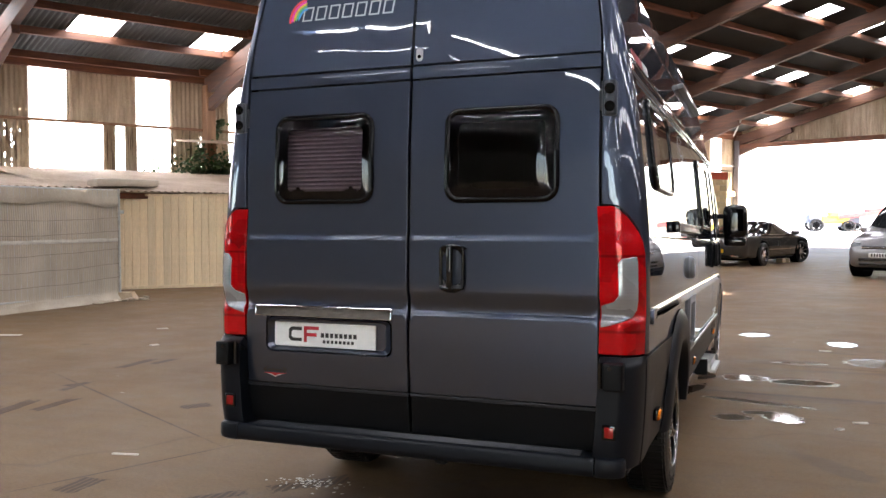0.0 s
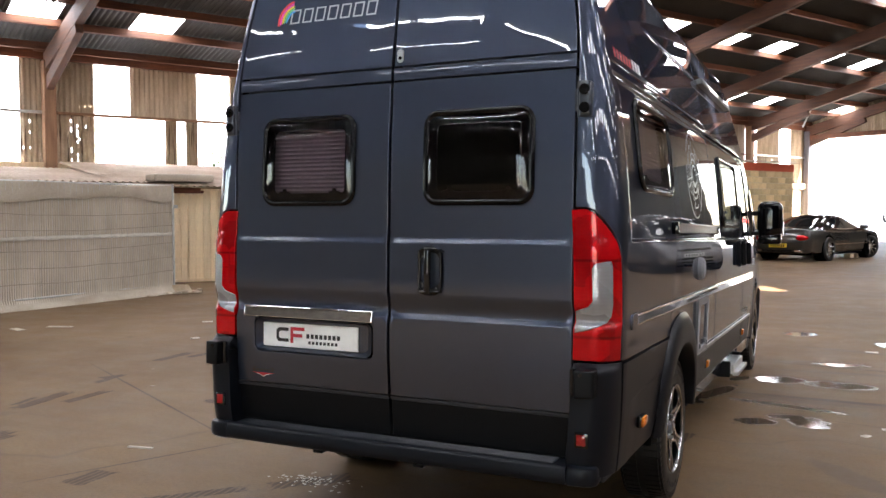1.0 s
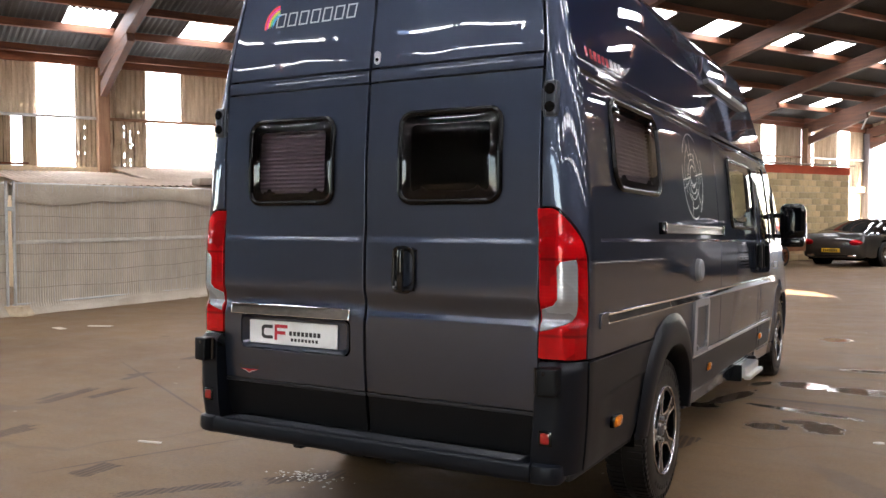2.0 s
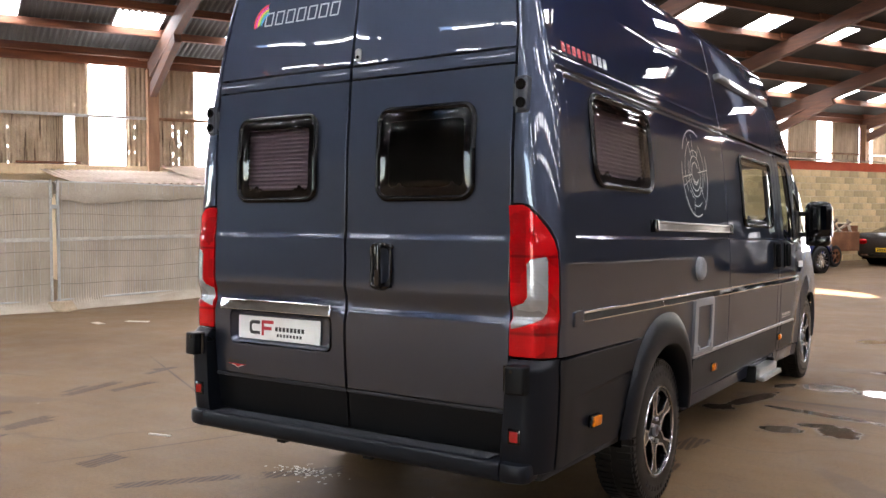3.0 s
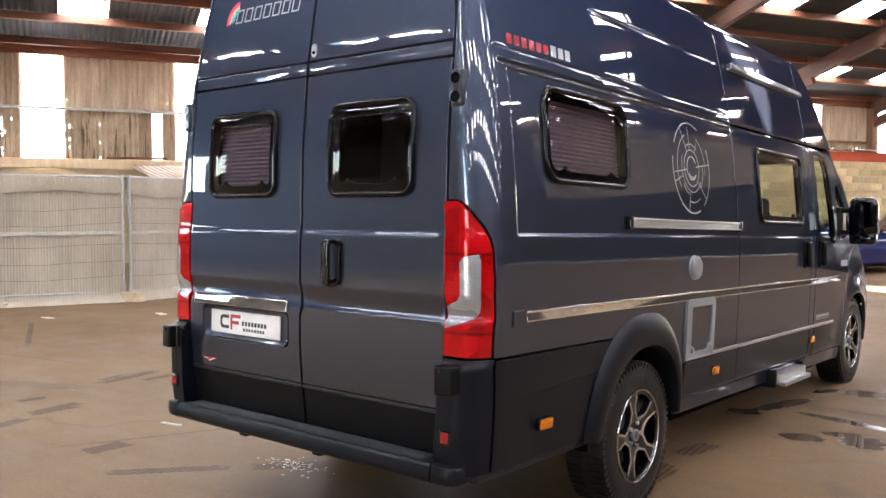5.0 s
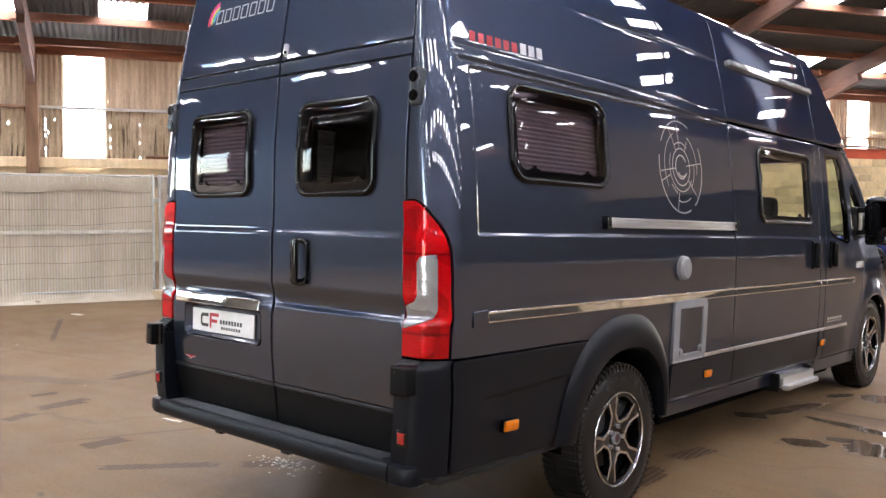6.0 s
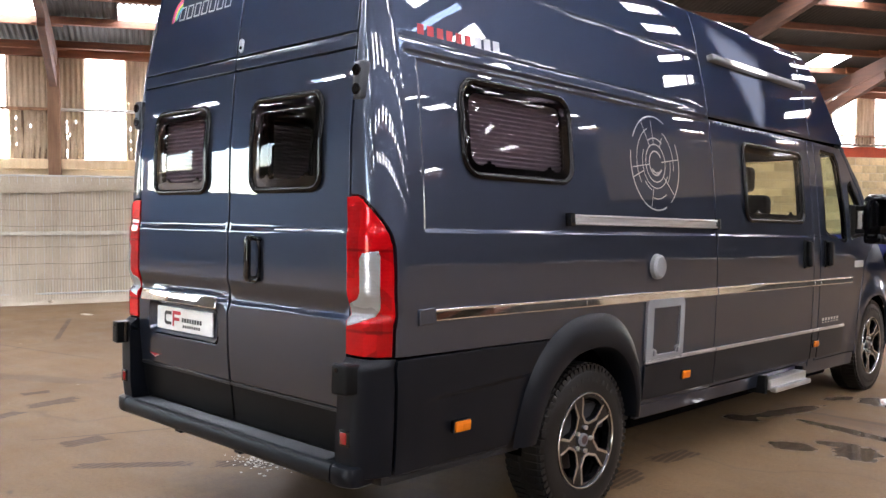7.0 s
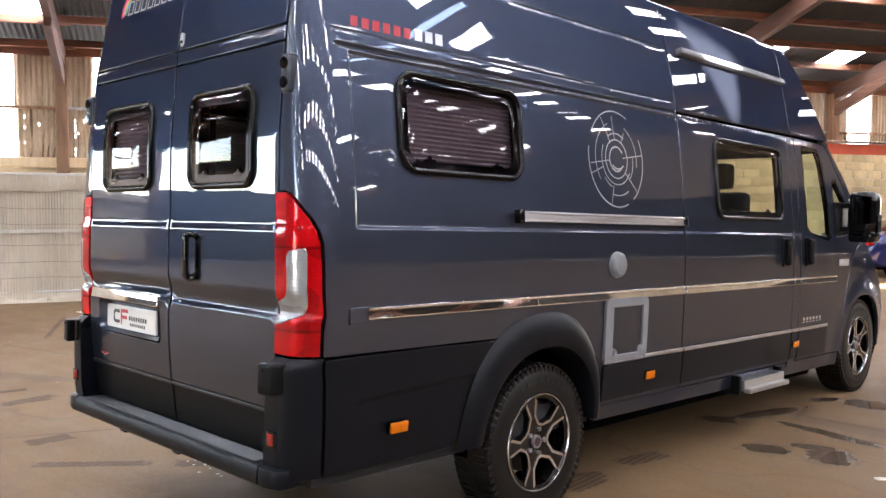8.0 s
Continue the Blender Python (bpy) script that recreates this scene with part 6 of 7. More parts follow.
def fence_panel(a, b, seed):
    """Mesh fence panel covered with grey netting, its top edge folded over, on a concrete foot."""
    a, b = Vector((*a, 0)), Vector((*b, 0))
    d = b - a
    L = d.length
    m = Matrix.Translation(a) @ Matrix.Rotation(math.atan2(d.y, d.x), 4, "Z")
    f = thing("fence_panel", m, "steel mesh fence panel hung with dusty grey netting", "fence panel", "fence along the sheds")
    # local: x along, -y towards the open floor
    n, k = 44, 26
    nn = int(L / 0.0105)
    vs, fs = [], []
    for i in range(nn + 1):
        for j in range(k + 1):
            x, z = 0.03 + (L - 0.06) * i / nn, 0.03 + 1.80 * j / k
            y = 0.045 * wobble(x, z, 1.1, seed) + 0.012 * wobble(x, z, 5.0, seed + 5) - 0.02 - 0.10 * max(0, 0.14 - z) / 0.14
            vs.append((x, y + 0.0045 * math.sin(x * 2 * math.pi / 0.042), z))
    for i in range(nn):
        for j in range(k):
            q = i * (k + 1) + j
            fs.append((q, q + k + 1, q + k + 2, q + 1))
    poly("netting", vs, fs, NETTING, f, smooth=True)
    vs, fs = [], []
    for i in range(n + 1):
        x = 0.01 + (L - 0.02) * i / n
        drop = 1.70 + 0.10 * wobble(x, 0, 0.9, seed + 2) + 0.03 * wobble(x, 0, 4, seed + 3)
        top = 1.965 + 0.03 * wobble(x, 3, 0.8, seed + 7)
        for z, y in ((drop, -0.055), (drop + 0.02, -0.062), ((drop + top) / 2, -0.06 + 0.02 * wobble(x, 1, 3, seed)), (top - 0.02, -0.045), (top, 0.0), (top - 0.05, 0.045), (drop + 0.08, 0.05)):
            vs.append((x, y, z))
    for i in range(n):
        for j in range(6):
            q = i * 7 + j
            fs.append((q, q + 7, q + 8, q + 1))
    poly("folded_top", vs, fs, NETTING_TOP, f, smooth=True)
    vs, fs = [], []
    for i in range(n + 1):
        x = 0.02 + (L - 0.04) * i / n
        for z, y in ((1.055, -0.052), (1.085 + 0.006 * wobble(x, 0, 9, seed), -0.060), (1.115 + 0.012 * wobble(x, 4, 7, seed), -0.052)):
            vs.append((x, y, z))
    for i in range(n):
        for j in range(2):
            q = i * 3 + j
            fs.append((q, q + 3, q + 4, q + 1))
    poly("tape_band", vs, fs, TAPE, f, smooth=True)
    for x in (0.045, L - 0.045):
        bm = bmesh.new()
        tube(bm, (x, -0.065, 0.08), (x, -0.065, 1.99), 0.0205, 10)
        part("fence_post", bm, GALV, f, smooth=True)
    for z in (0.16, 1.96):
        bm = bmesh.new()
        tube(bm, (0.03, -0.02, z), (L - 0.03, -0.02, z), 0.016, 8)
        part("fence_rail", bm, GALV, f, smooth=True)
    bm = bmesh.new()
    for q in range(1, int(L / 0.115)):
        x = 0.115 * q
        tube(bm, (x, -0.055, 0.16), (x, -0.055, 1.95), 0.0028, 4)
    w = part("wire_mesh", bm, GALV, f)
    w["kind"] = "stuff"
    for z in (0.42, 0.66, 0.92, 1.24, 1.48):
        bm = bmesh.new()
        last = None
        for q in range(13):
            x = 0.05 + (L - 0.10) * q / 12
            p = Vector((x, -0.064, z - 0.05 * math.sin(math.pi * q / 12) + 0.025 * wobble(x, z, 1.5, seed)))
            if last is not None:
                tube(bm, last, p, 0.0045, 5)
            last = p
        part("sagging_wire", bm, WIRE, f)
    vs, fs = [], []
    for i in range(n + 1):
        x = 0.02 + (L - 0.04) * i / n
        lift = 0.10 + 0.05 * wobble(x, 2, 1.3, seed + 9)
        for z, y in ((0.004, -0.16 + 0.05 * wobble(x, 5, 2, seed)), (0.03, -0.13), (lift * 0.6, -0.10 + 0.02 * wobble(x, 6, 5, seed)), (lift, -0.075)):
            vs.append((x, y, z))
    for i in range(n):
        for j in range(3):
            q = i * 4 + j
            fs.append((q, q + 4, q + 5, q + 1))
    poly("ground_skirt", vs, fs, NETTING_TOP, f, smooth=True)
    bm = bmesh.new()
    box(bm, (L - 0.05, -0.085, 1.55), (L + 0.06, -0.05, 1.61), 0.006)
    part("fence_clip", bm, GALV, f)
    return f


def fence_foot(p, turn):
    bm = bmesh.new()
    box(bm, (-0.30, -0.12, 0), (0.30, 0.12, 0.15), 0.02, 2)
    for v in bm.verts:
        if v.co.z > 0.1:
            v.co.x *= 0.78
            v.co.y *= 0.8
    bmesh.ops.recalc_face_normals(bm, faces=bm.faces)
    ob = part("ballast_block", bm, FOOT)
    ob.matrix_basis = pose(p[0], p[1], 0, 0, 0, turn)
    return tagged(ob, "buff moulded concrete ballast block holding the fence", "ballast block", "ballast blocks")


TAPE = worn("pale_tape", (0.42, 0.39, 0.33), (0.58, 0.55, 0.48), 6, (0.7, 0.9), 0, 0.3)
FOOT = worn("fence_foot_concrete", (0.36, 0.27, 0.17), (0.50, 0.40, 0.28), 6, (0.8, 0.95), 0, 0.4)
POSTS = [(-13.4, -4.6), (-12.22, -1.20), (-11.02, 2.10), (-9.72, 5.27), (-9.50, 9.36)]
for k in range(4):
    fence_panel(POSTS[k], POSTS[k + 1], 3.1 * k)
for k, p in enumerate(POSTS):
    fence_foot((p[0] + 0.03, p[1]), 20)

# scraps and rubble at the fence corner and along its base
RUBBLE = worn("rubble_scraps", (0.34, 0.27, 0.19), (0.58, 0.50, 0.40), 9, (0.8, 0.95), 0, 0.4, (1, 1, 1), 0.25)
for k in range(26):
    if k < 14:
        x, y = -9.50 + random.gauss(0.05, 0.22), 9.31 + random.gauss(0.2, 0.35)
    else:
        t = random.random()
        x, y = -11.0 + 1.2 * t + random.uniform(0.15, 0.5), 2.2 + 6.5 * t
    bm = bmesh.new()
    bmesh.ops.create_icosphere(bm, subdivisions=1, radius=1)
    sx, sy, sz = random.uniform(0.04, 0.13), random.uniform(0.04, 0.10), random.uniform(0.015, 0.05)
    for v in bm.verts:
        v.co = Vector((v.co.x * sx * random.uniform(0.7, 1.2), v.co.y * sy * random.uniform(0.7, 1.2), max(0, v.co.z * sz + sz * 0.7)))
    ob = part("rubble_lump", bm, RUBBLE)
    ob.matrix_basis = pose(x, y, 0, 0, 0, random.uniform(0, 360))
    tagged(ob, "pale dusty lump of rubble on the floor", "rubble", "rubble by the fence")

# pale scraps lying about the floor
SCRAP = worn("pale_scrap", (0.50, 0.46, 0.38), (0.72, 0.68, 0.60), 20, (0.6, 0.9), 0, 0.2)
for x, y, lx, ly, turn in ((-2.27, 0.94, 0.085, 0.014, 12), (-7.52, 5.02, 0.16, 0.05, 20), (-7.8, 4.6, 0.12, 0.05, -15), (-6.1, 6.2, 0.07, 0.03, 40), (-8.6, 3.4, 0.10, 0.04, 5), (-5.2, 4.9, 0.05, 0.03, 70), (2.05, 3.35, 0.05, 0.02, 15), (1.9, 3.1, 0.03, 0.02, 50), (2.0, 6.9, 0.06, 0.03, 0), (3.1, 4.6, 0.07, 0.025, 20)):
    bm = bmesh.new()
    box(bm, (-lx, -ly, 0), (lx, ly, 0.006), 0.002, 1)
    for v in bm.verts:
        v.co.z += 0.004 * random.random() if v.co.z > 0.003 else 0.0
        v.co.y *= random.uniform(0.7, 1.1)
    ob = part("floor_scrap", bm, SCRAP)
    ob.matrix_basis = pose(x, y, 0, 0, 0, turn)
    tagged(ob, "small pale scrap lying on the concrete floor", "scrap", "scraps on the floor")
vs, fs = [], []
rnd = random.Random(3)
for k in range(80):
    x, y = -0.90 + rnd.gauss(0, 0.12), 0.80 + rnd.gauss(0, 0.055)
    s_, a0 = rnd.uniform(0.005, 0.016), rnd.uniform(0, 6.3)
    b = len(vs)
    vs += [(x + s_ * rnd.uniform(0.5, 1) * math.cos(a0 + q * 1.257), y + s_ * rnd.uniform(0.5, 1) * math.sin(a0 + q * 1.257), 0.003) for q in range(5)]
    fs.append(tuple(range(b, b + 5)))
tagged(poly("paint_flakes", vs, fs, SCRAP), "scatter of pale paint flakes on the floor", "flakes", kind="stuff")

# cream profiled hoarding of the shed
def hoarding(a, b, height):
    a, b = Vector((*a, 0)), Vector((*b, 0))
    d = b - a
    m = Matrix.Translation(a) @ Matrix.Rotation(math.atan2(d.y, d.x), 4, "Z")
    h = thing("shed_front", m, "cream upright boards along the front of a low shed", "shed wall")
    n = int(d.length / 0.155)
    bm = bmesh.new()
    box(bm, (0.004, -0.012, 0.05), (0.149, 0.012, height), 0.006, 1)
    first = part("board", bm, BOARDS, h)
    for k in range(1, n):
        o = link("board", first.data, h)
        o.matrix_basis = pose(0.155 * k, random.uniform(-0.006, 0.006), random.uniform(-0.01, 0.01))
    bm = bmesh.new()
    box(bm, (0, 0.014, 0.0), (d.length, 0.06, height))
    part("backing", bm, BOARDS, h)
    bm = bmesh.new()
    box(bm, (0, -0.03, height - 0.02), (d.length, 0.06, height + 0.025), 0.005)
    part("capping", bm, BOARDS, h)
    bm = bmesh.new()
    box(bm, (0, -0.035, 0.0), (d.length, -0.012, 0.06), 0.004)
    part("bottom_rail", bm, BOARDS, h)
    return h


hoarding((-11.30, 11.15), (-7.35, 15.0), 1.95)


def shed_roof(u0, u1, x0, z0, x1, z1, label):
    """Low corrugated roof in barn coordinates, from the front edge x0 up to x1."""
    cols = int((u1 - u0) / 0.036)
    vs, fs = [], []
    for k in range(cols + 1):
        u = u0 + (u1 - u0) * k / cols
        w = 0.018 * math.sin(2 * math.pi * u / 0.146)
        for x, z in ((x0, z0), ((x0 + x1) / 2, (z0 + z1) / 2 - 0.03), (x1, z1)):
            vs += [(x, u, z + w), (x, u, z + w - 0.012)]
    for k in range(cols):
        a, b = 6 * k, 6 * k + 6
        for q in (0, 2):
            fs += [(a + q, a + q + 2, b + q + 2, b + q), (a + q + 1, b + q + 1, b + q + 3, a + q + 3)]
        fs.append((a, b, b + 1, a + 1))
    r = thing("shed_roof", BARN, label, "shed roof")
    poly("roof_sheet", vs, fs, SHED_ROOF, r)
    bm = bmesh.new()
    beam(bm, (x0 - 0.25, u0, z0 - 0.09), (x0 - 0.25, u1, z0 - 0.09), 0.08, 0.12)
    part("roof_joist", bm, TIMBER, r)
    bm = bmesh.new()
    box(bm, (x1, u0, 0), (x0 - 0.35, u0 + 0.08, z0 - 0.12))
    part("shed_side", bm, BOARDS, r)
    return r


shed_roof(3.9, 13.5, -14.75, 2.02, -21.1, 2.78, "dusty brown corrugated roof of the low shed")
shed_roof(0.9, 4.3, -15.2, 2.10, -21.1, 2.62, "sagging pale sheet roof beside the wall")
bm = bmesh.new()
box(bm, (0, -0.30, 0), (1.3, 0.30, 0.16), 0.05, 2)
ob = part("rolled_sheet", bm, NETTING_TOP)
ob.matrix_basis = BARN @ pose(-15.4, 4.3, 2.12, 0, 0, 90)
tagged(ob, "folded dusty sheet lying on the shed roof", "sheet")
bm = bmesh.new()
box(bm, (-0.75, -0.12, 0), (0.75, 0.12, 0.05), 0.01)
ob = part("loose_plank", bm, TIMBER)
ob.matrix_basis = BARN @ pose(-20.9, 1.1, low_z + 0.21, 0, 0, 88)
tagged(ob, "dark loose plank on the wall plate", "plank")

# ivy through the wall
def ivy():
    vs, fs = [], []
    rnd = random.Random(7)
    for k in range(1500):
        if k < 1150:
            u, z = rnd.gauss(9.9, 0.75), 2.75 + abs(rnd.gauss(0, 0.30))
            z -= 0.25 * abs(u - 9.9) * 0.6
            x = -20.9 + rnd.gauss(0, 0.16)
        else:
            t = rnd.random()
            u, z = 9.4 + 0.9 * t + rnd.gauss(0, 0.06), 3.2 + 1.15 * t + rnd.gauss(0, 0.06)
            x = -21.2 + rnd.gauss(0, 0.05)
        if z < 2.62:
            continue
        c = Vector((x, u, z))
        q = Euler((rnd.uniform(-1, 1), rnd.uniform(-1, 1), rnd.uniform(0, 6.3))).to_matrix()
        s = rnd.uniform(0.045, 0.095)
        b = len(vs)
        for p in ((0, -0.6, 0), (0.5, -0.35, 0.1), (0.65, 0.15, 0.05), (0, 0.8, -0.08), (-0.65, 0.15, 0.05), (-0.5, -0.35, 0.1)):
            vs.append(c + q @ (Vector(p) * s))
        fs.append(tuple(range(b, b + 6)))
    ob = poly("ivy", vs, fs, IVY)
    ob.matrix_basis = BARN
    return tagged(ob, "dark green ivy growing in along the wall plate", "ivy", kind="stuff")


ivy()

# ---------------------------------------------------------------- concrete block store
room = thing("block_room", BARN, "concrete block store with a red painted band and sheet roof", "wall", kind="structure")
BX, B0, B1, BH = -13.9, 9.0, 25.95, 2.76
bm = bmesh.new()
box(bm, (BX - 0.25, B0, 0), (BX - 0.004, B1 - 0.02, BH))
box(bm, (-21.3, B1 - 0.24, 0), (BX - 0.25, B1 - 0.02, BH))
part("mortar_core", bm, MORTAR, room)
bm = bmesh.new()
box(bm, (BX - 0.10, B0 - 0.1, BH), (BX + 0.01, B1 + 0.05, BH + 0.26), 0.008)
part("red_band", bm, RED_BAND, room)
cols = int((B1 - B0 + 0.4) / 0.036)
vs, fs = [], []
for k in range(cols + 1):
    u = B0 - 0.2 + (B1 - B0 + 0.4) * k / cols
    w = 0.022 * math.sin(2 * math.pi * u / 0.146)
    for x, z in ((BX + 0.14, BH + 0.31), (-21.2, BH + 0.95)):
        vs += [(x, u, z + w), (x, u, z + w - 0.014)]
for k in range(cols):
    a, b = 4 * k, 4 * k + 4
    fs += [(a, a + 2, b + 2, b), (a + 1, b + 1, b + 3, a + 3), (a, b, b + 1, a + 1)]
poly("store_roof", vs, fs, SHED_ROOF, room)
bm = bmesh.new()
box(bm, (0.0, 0.006, 0.006), (0.05, 0.444, 0.191), 0.008, 1)
block = part("block", bm, BLOCK, room)
block.matrix_basis = pose(BX - 0.045, B1 - 0.45, 0)
half_me = block.data.copy()
for v in half_me.vertices:
    v.co.y *= 0.49
for r in range(14):
    shift = 0.225 if r % 2 else 0.0
    c = 0
    while True:
        y1 = B1 - shift - 0.45 * c
        if y1 < 11.0:
            break
        if not (r == 0 and c == 0):
            o = link("block", block.data, room)
            o.matrix_basis = pose(BX - 0.045 + random.uniform(-0.004, 0.004), y1 - 0.45, 0.197 * r, 0, 0, 0)
        c += 1
    if shift:
        o = link("block", half_me, room)
        o.matrix_basis = pose(BX - 0.045, B1 - 0.222, 0.197 * r)
# pale clutter in the gap by the doorway
CLUT = worn("blue_white_clutter", (0.08, 0.15, 0.34), (0.40, 0.50, 0.66), 5, (0.5, 0.8), 0, 0.2)
for k in range(7):
    bm = bmesh.new()
    box(bm, (-0.15, -0.4, 0), (0.15, 0.4, random.uniform(1.1, 2.6)), 0.03)
    ob = part("stacked_crate", bm, CLUT)
    ob.matrix_basis = BARN @ pose(-20.95 + 0.33 * (k % 3), 33.2 + 0.9 * (k // 3), 0, 0, 0, random.uniform(-12, 12))
    tagged(ob, "pale blue and white crate stacked by the doorway", "crate", "crates by the doorway")
bm = bmesh.new()
tube(bm, (-18.6, 34.4, 5.1), (-18.0, 34.4, 6.3), 0.035, 8)
ob = part("hanging_pole", bm, GALV)
ob.matrix_basis = BARN
tagged(ob, "thin pale pole hanging from the rafters", "pole")

# ---------------------------------------------------------------- parked cars
def road_wheel(parent, x, y, r, w, sgn, spokes, rim_mat):
    wh = new("wheel")
    wh.parent = parent
    wh.matrix_basis = pose(x, y, r, 0, 0, 0 if sgn > 0 else 180)
    n = 40
    prof = [(0.66, -0.5), (0.74, -0.52), (0.9, -0.5), (0.985, -0.36), (1.0, -0.1), (1.0, 0.1), (0.985, 0.36), (0.9, 0.5), (0.74, 0.52), (0.66, 0.5)]
    vs, fs = [], []
    for i in range(n):
        a = 2 * math.pi * i / n
        vs += [(px * w, pr * r * math.cos(a), pr * r * math.sin(a)) for pr, px in prof]
    m = len(prof)
    for i in range(n):
        for k in range(m - 1):
            fs.append((i * m + k, ((i + 1) % n) * m + k, ((i + 1) % n) * m + k + 1, i * m + k + 1))
    poly("tyre", vs, fs, TYRE, wh, smooth=True)
    bm = bmesh.new()
    bmesh.ops.create_cone(bm, cap_ends=False, segments=n, radius1=0.70 * r, radius2=0.66 * r, depth=w * 0.5, matrix=Matrix.Translation((w * 0.25, 0, 0)) @ Matrix.Rotation(radians(90), 4, "Y"))
    tube(bm, (0.0, 0, 0), (w * 0.42, 0, 0), 0.16 * r, 16)
    for k in range(spokes):
        rot = Matrix.Rotation(2 * math.pi * k / spokes, 4, "X")
        box(bm, (w * 0.30, -0.045 * r, 0.1 * r), (w * 0.42, 0.045 * r, 0.69 * r), 0.006, 1, rot)
    part("rim", bm, rim_mat, wh, smooth=True)
    bm = bmesh.new()
    tube(bm, (-0.02, 0, 0), (0.01, 0, 0), 0.5 * r, 20)
    part("brake_disc", bm, PLASTIC, wh)
    return wh


class Shell:
    """Car skin lofted along y (nose at +y) from stations: y, sill, belt, roof height, half width at belt, half width of roof."""

    def __init__(self, st):
        self.ys = [q[0] for q in st]
        self.f = [spline(self.ys, [q[k] for q in st]) for k in range(1, 6)]

    def ring(self, y):
        zl, zb, zt, wb, wr = [f(y) for f in self.f]
        h = max(zt - zb, 0.012)
        mid = zl + 0.55 * (zb - zl)
        return [(wb * 0.80, zl), (wb * 0.955, zl + 0.05), (wb * 0.985, zl + 0.5 * (mid - zl)), (wb, mid), (wb * 0.985, zb - 0.13), (wb * 0.95, zb - 0.035), (wb * 0.90, zb + 0.01),
                (wr + (wb * 0.90 - wr) * 0.42, zb + h * 0.52), (wr, zb + h * 0.86), (wr * 0.80, zb + h * 0.975), (wr * 0.42, zb + h + 0.012), (0.0, zb + h + 0.016)]

    def at(self, y, q, side=1):
        """Point at station y and place q (0 at the sill, 6 at the belt, 8 at the roof's edge, 11 on the middle line)."""
        p = self.ring(y)
        i = min(int(q), 10)
        t = q - i
        a, b = p[i], p[i + 1]
        pa, pb = p[max(i - 1, 0)], (p[i + 2] if i < 10 else (-p[10][0], p[10][1]))
        c = [0.5 * (2 * a[k] + (b[k] - pa[k]) * t + (2 * pa[k] - 5 * a[k] + 4 * b[k] - pb[k]) * t * t + (3 * a[k] - pa[k] - 3 * b[k] + pb[k]) * t ** 3) for k in (0, 1)]
        return Vector((side * c[0], y, c[1]))

    def out(self, y, q, side, d):
        p = self.at(y, q, side)
        n = (self.at(y + 0.02, q, side) - self.at(y - 0.02, q, side)).cross(self.at(y, min(q + 0.05, 11), side) - self.at(y, max(q - 0.05, 0), side))
        n = n * side if n.length > 1e-9 else Vector((0, 0, 1))
        return p + n.normalized() * d

    def body(self, paint, parent):
        n, k = 84, 33
        vs, fs = [], []
        for i in range(n + 1):
            y = self.ys[0] + (self.ys[-1] - self.ys[0]) * (0.5 - 0.5 * math.cos(math.pi * (0.12 + 0.76 * i / n)) - 0.0351) / 0.9298
            y = min(max(y, self.ys[0]), self.ys[-1])
            vs += [self.at(y, 11 * j / k, 1) for j in range(k + 1)] + [self.at(y, 11 * j / k, -1) for j in range(k - 1, -1, -1)]
        m = 2 * k + 1
        for i in range(n):
            for j in range(m):
                q = (j + 1) % m
                fs.append((i * m + j, i * m + q, (i + 1) * m + q, (i + 1) * m + j)[::-1])
        fs += [tuple(range(m)), tuple(n * m + j for j in range(m))[::-1]]
        return poly("body", [tuple(v) for v in vs], fs, paint, parent, smooth=True)

    def pane(self, parent, name, mat, a, b, lo, hi, side=1, d=0.006, nu=14, nv=7):
        """A skin laid on the shell between stations a and b; lo and hi give its edges in q for 0 to 1 along it."""
        vs, fs = [], []
        for i in range(nu + 1):
            u = i / nu
            for j in range(nv + 1):
                q = lo(u) + (hi(u) - lo(u)) * j / nv
                vs.append(tuple(self.out(a + (b - a) * u, q, side, d)))
        for i in range(nu):
            for j in range(nv):
                c = i * (nv + 1) + j
                fs.append((c, c + 1, c + nv + 2, c + nv + 1))
        return poly(name, vs, fs, mat, parent, smooth=True)

    def screen(self, parent, name, mat, a, b, q_low, d=0.006, n=10, m=18, bow=0.0):
        """A front or rear window across the middle, from station a to b, down to q_low at each side."""
        vs, fs = [], []
        for i in range(n + 1):
            for j in range(m + 1):
                w = 2 * j / m - 1
                y = a + (b - a) * i / n + bow * w * w
                vs.append(tuple(self.out(y, 11 - abs(w) * (11 - q_low), 1 if w >= 0 else -1, d)))
        for i in range(n):
            for j in range(m):
                c = i * (m + 1) + j
                fs.append((c, c + 1, c + m + 2, c + m + 1))
        return poly(name, vs, fs, mat, parent, smooth=True)


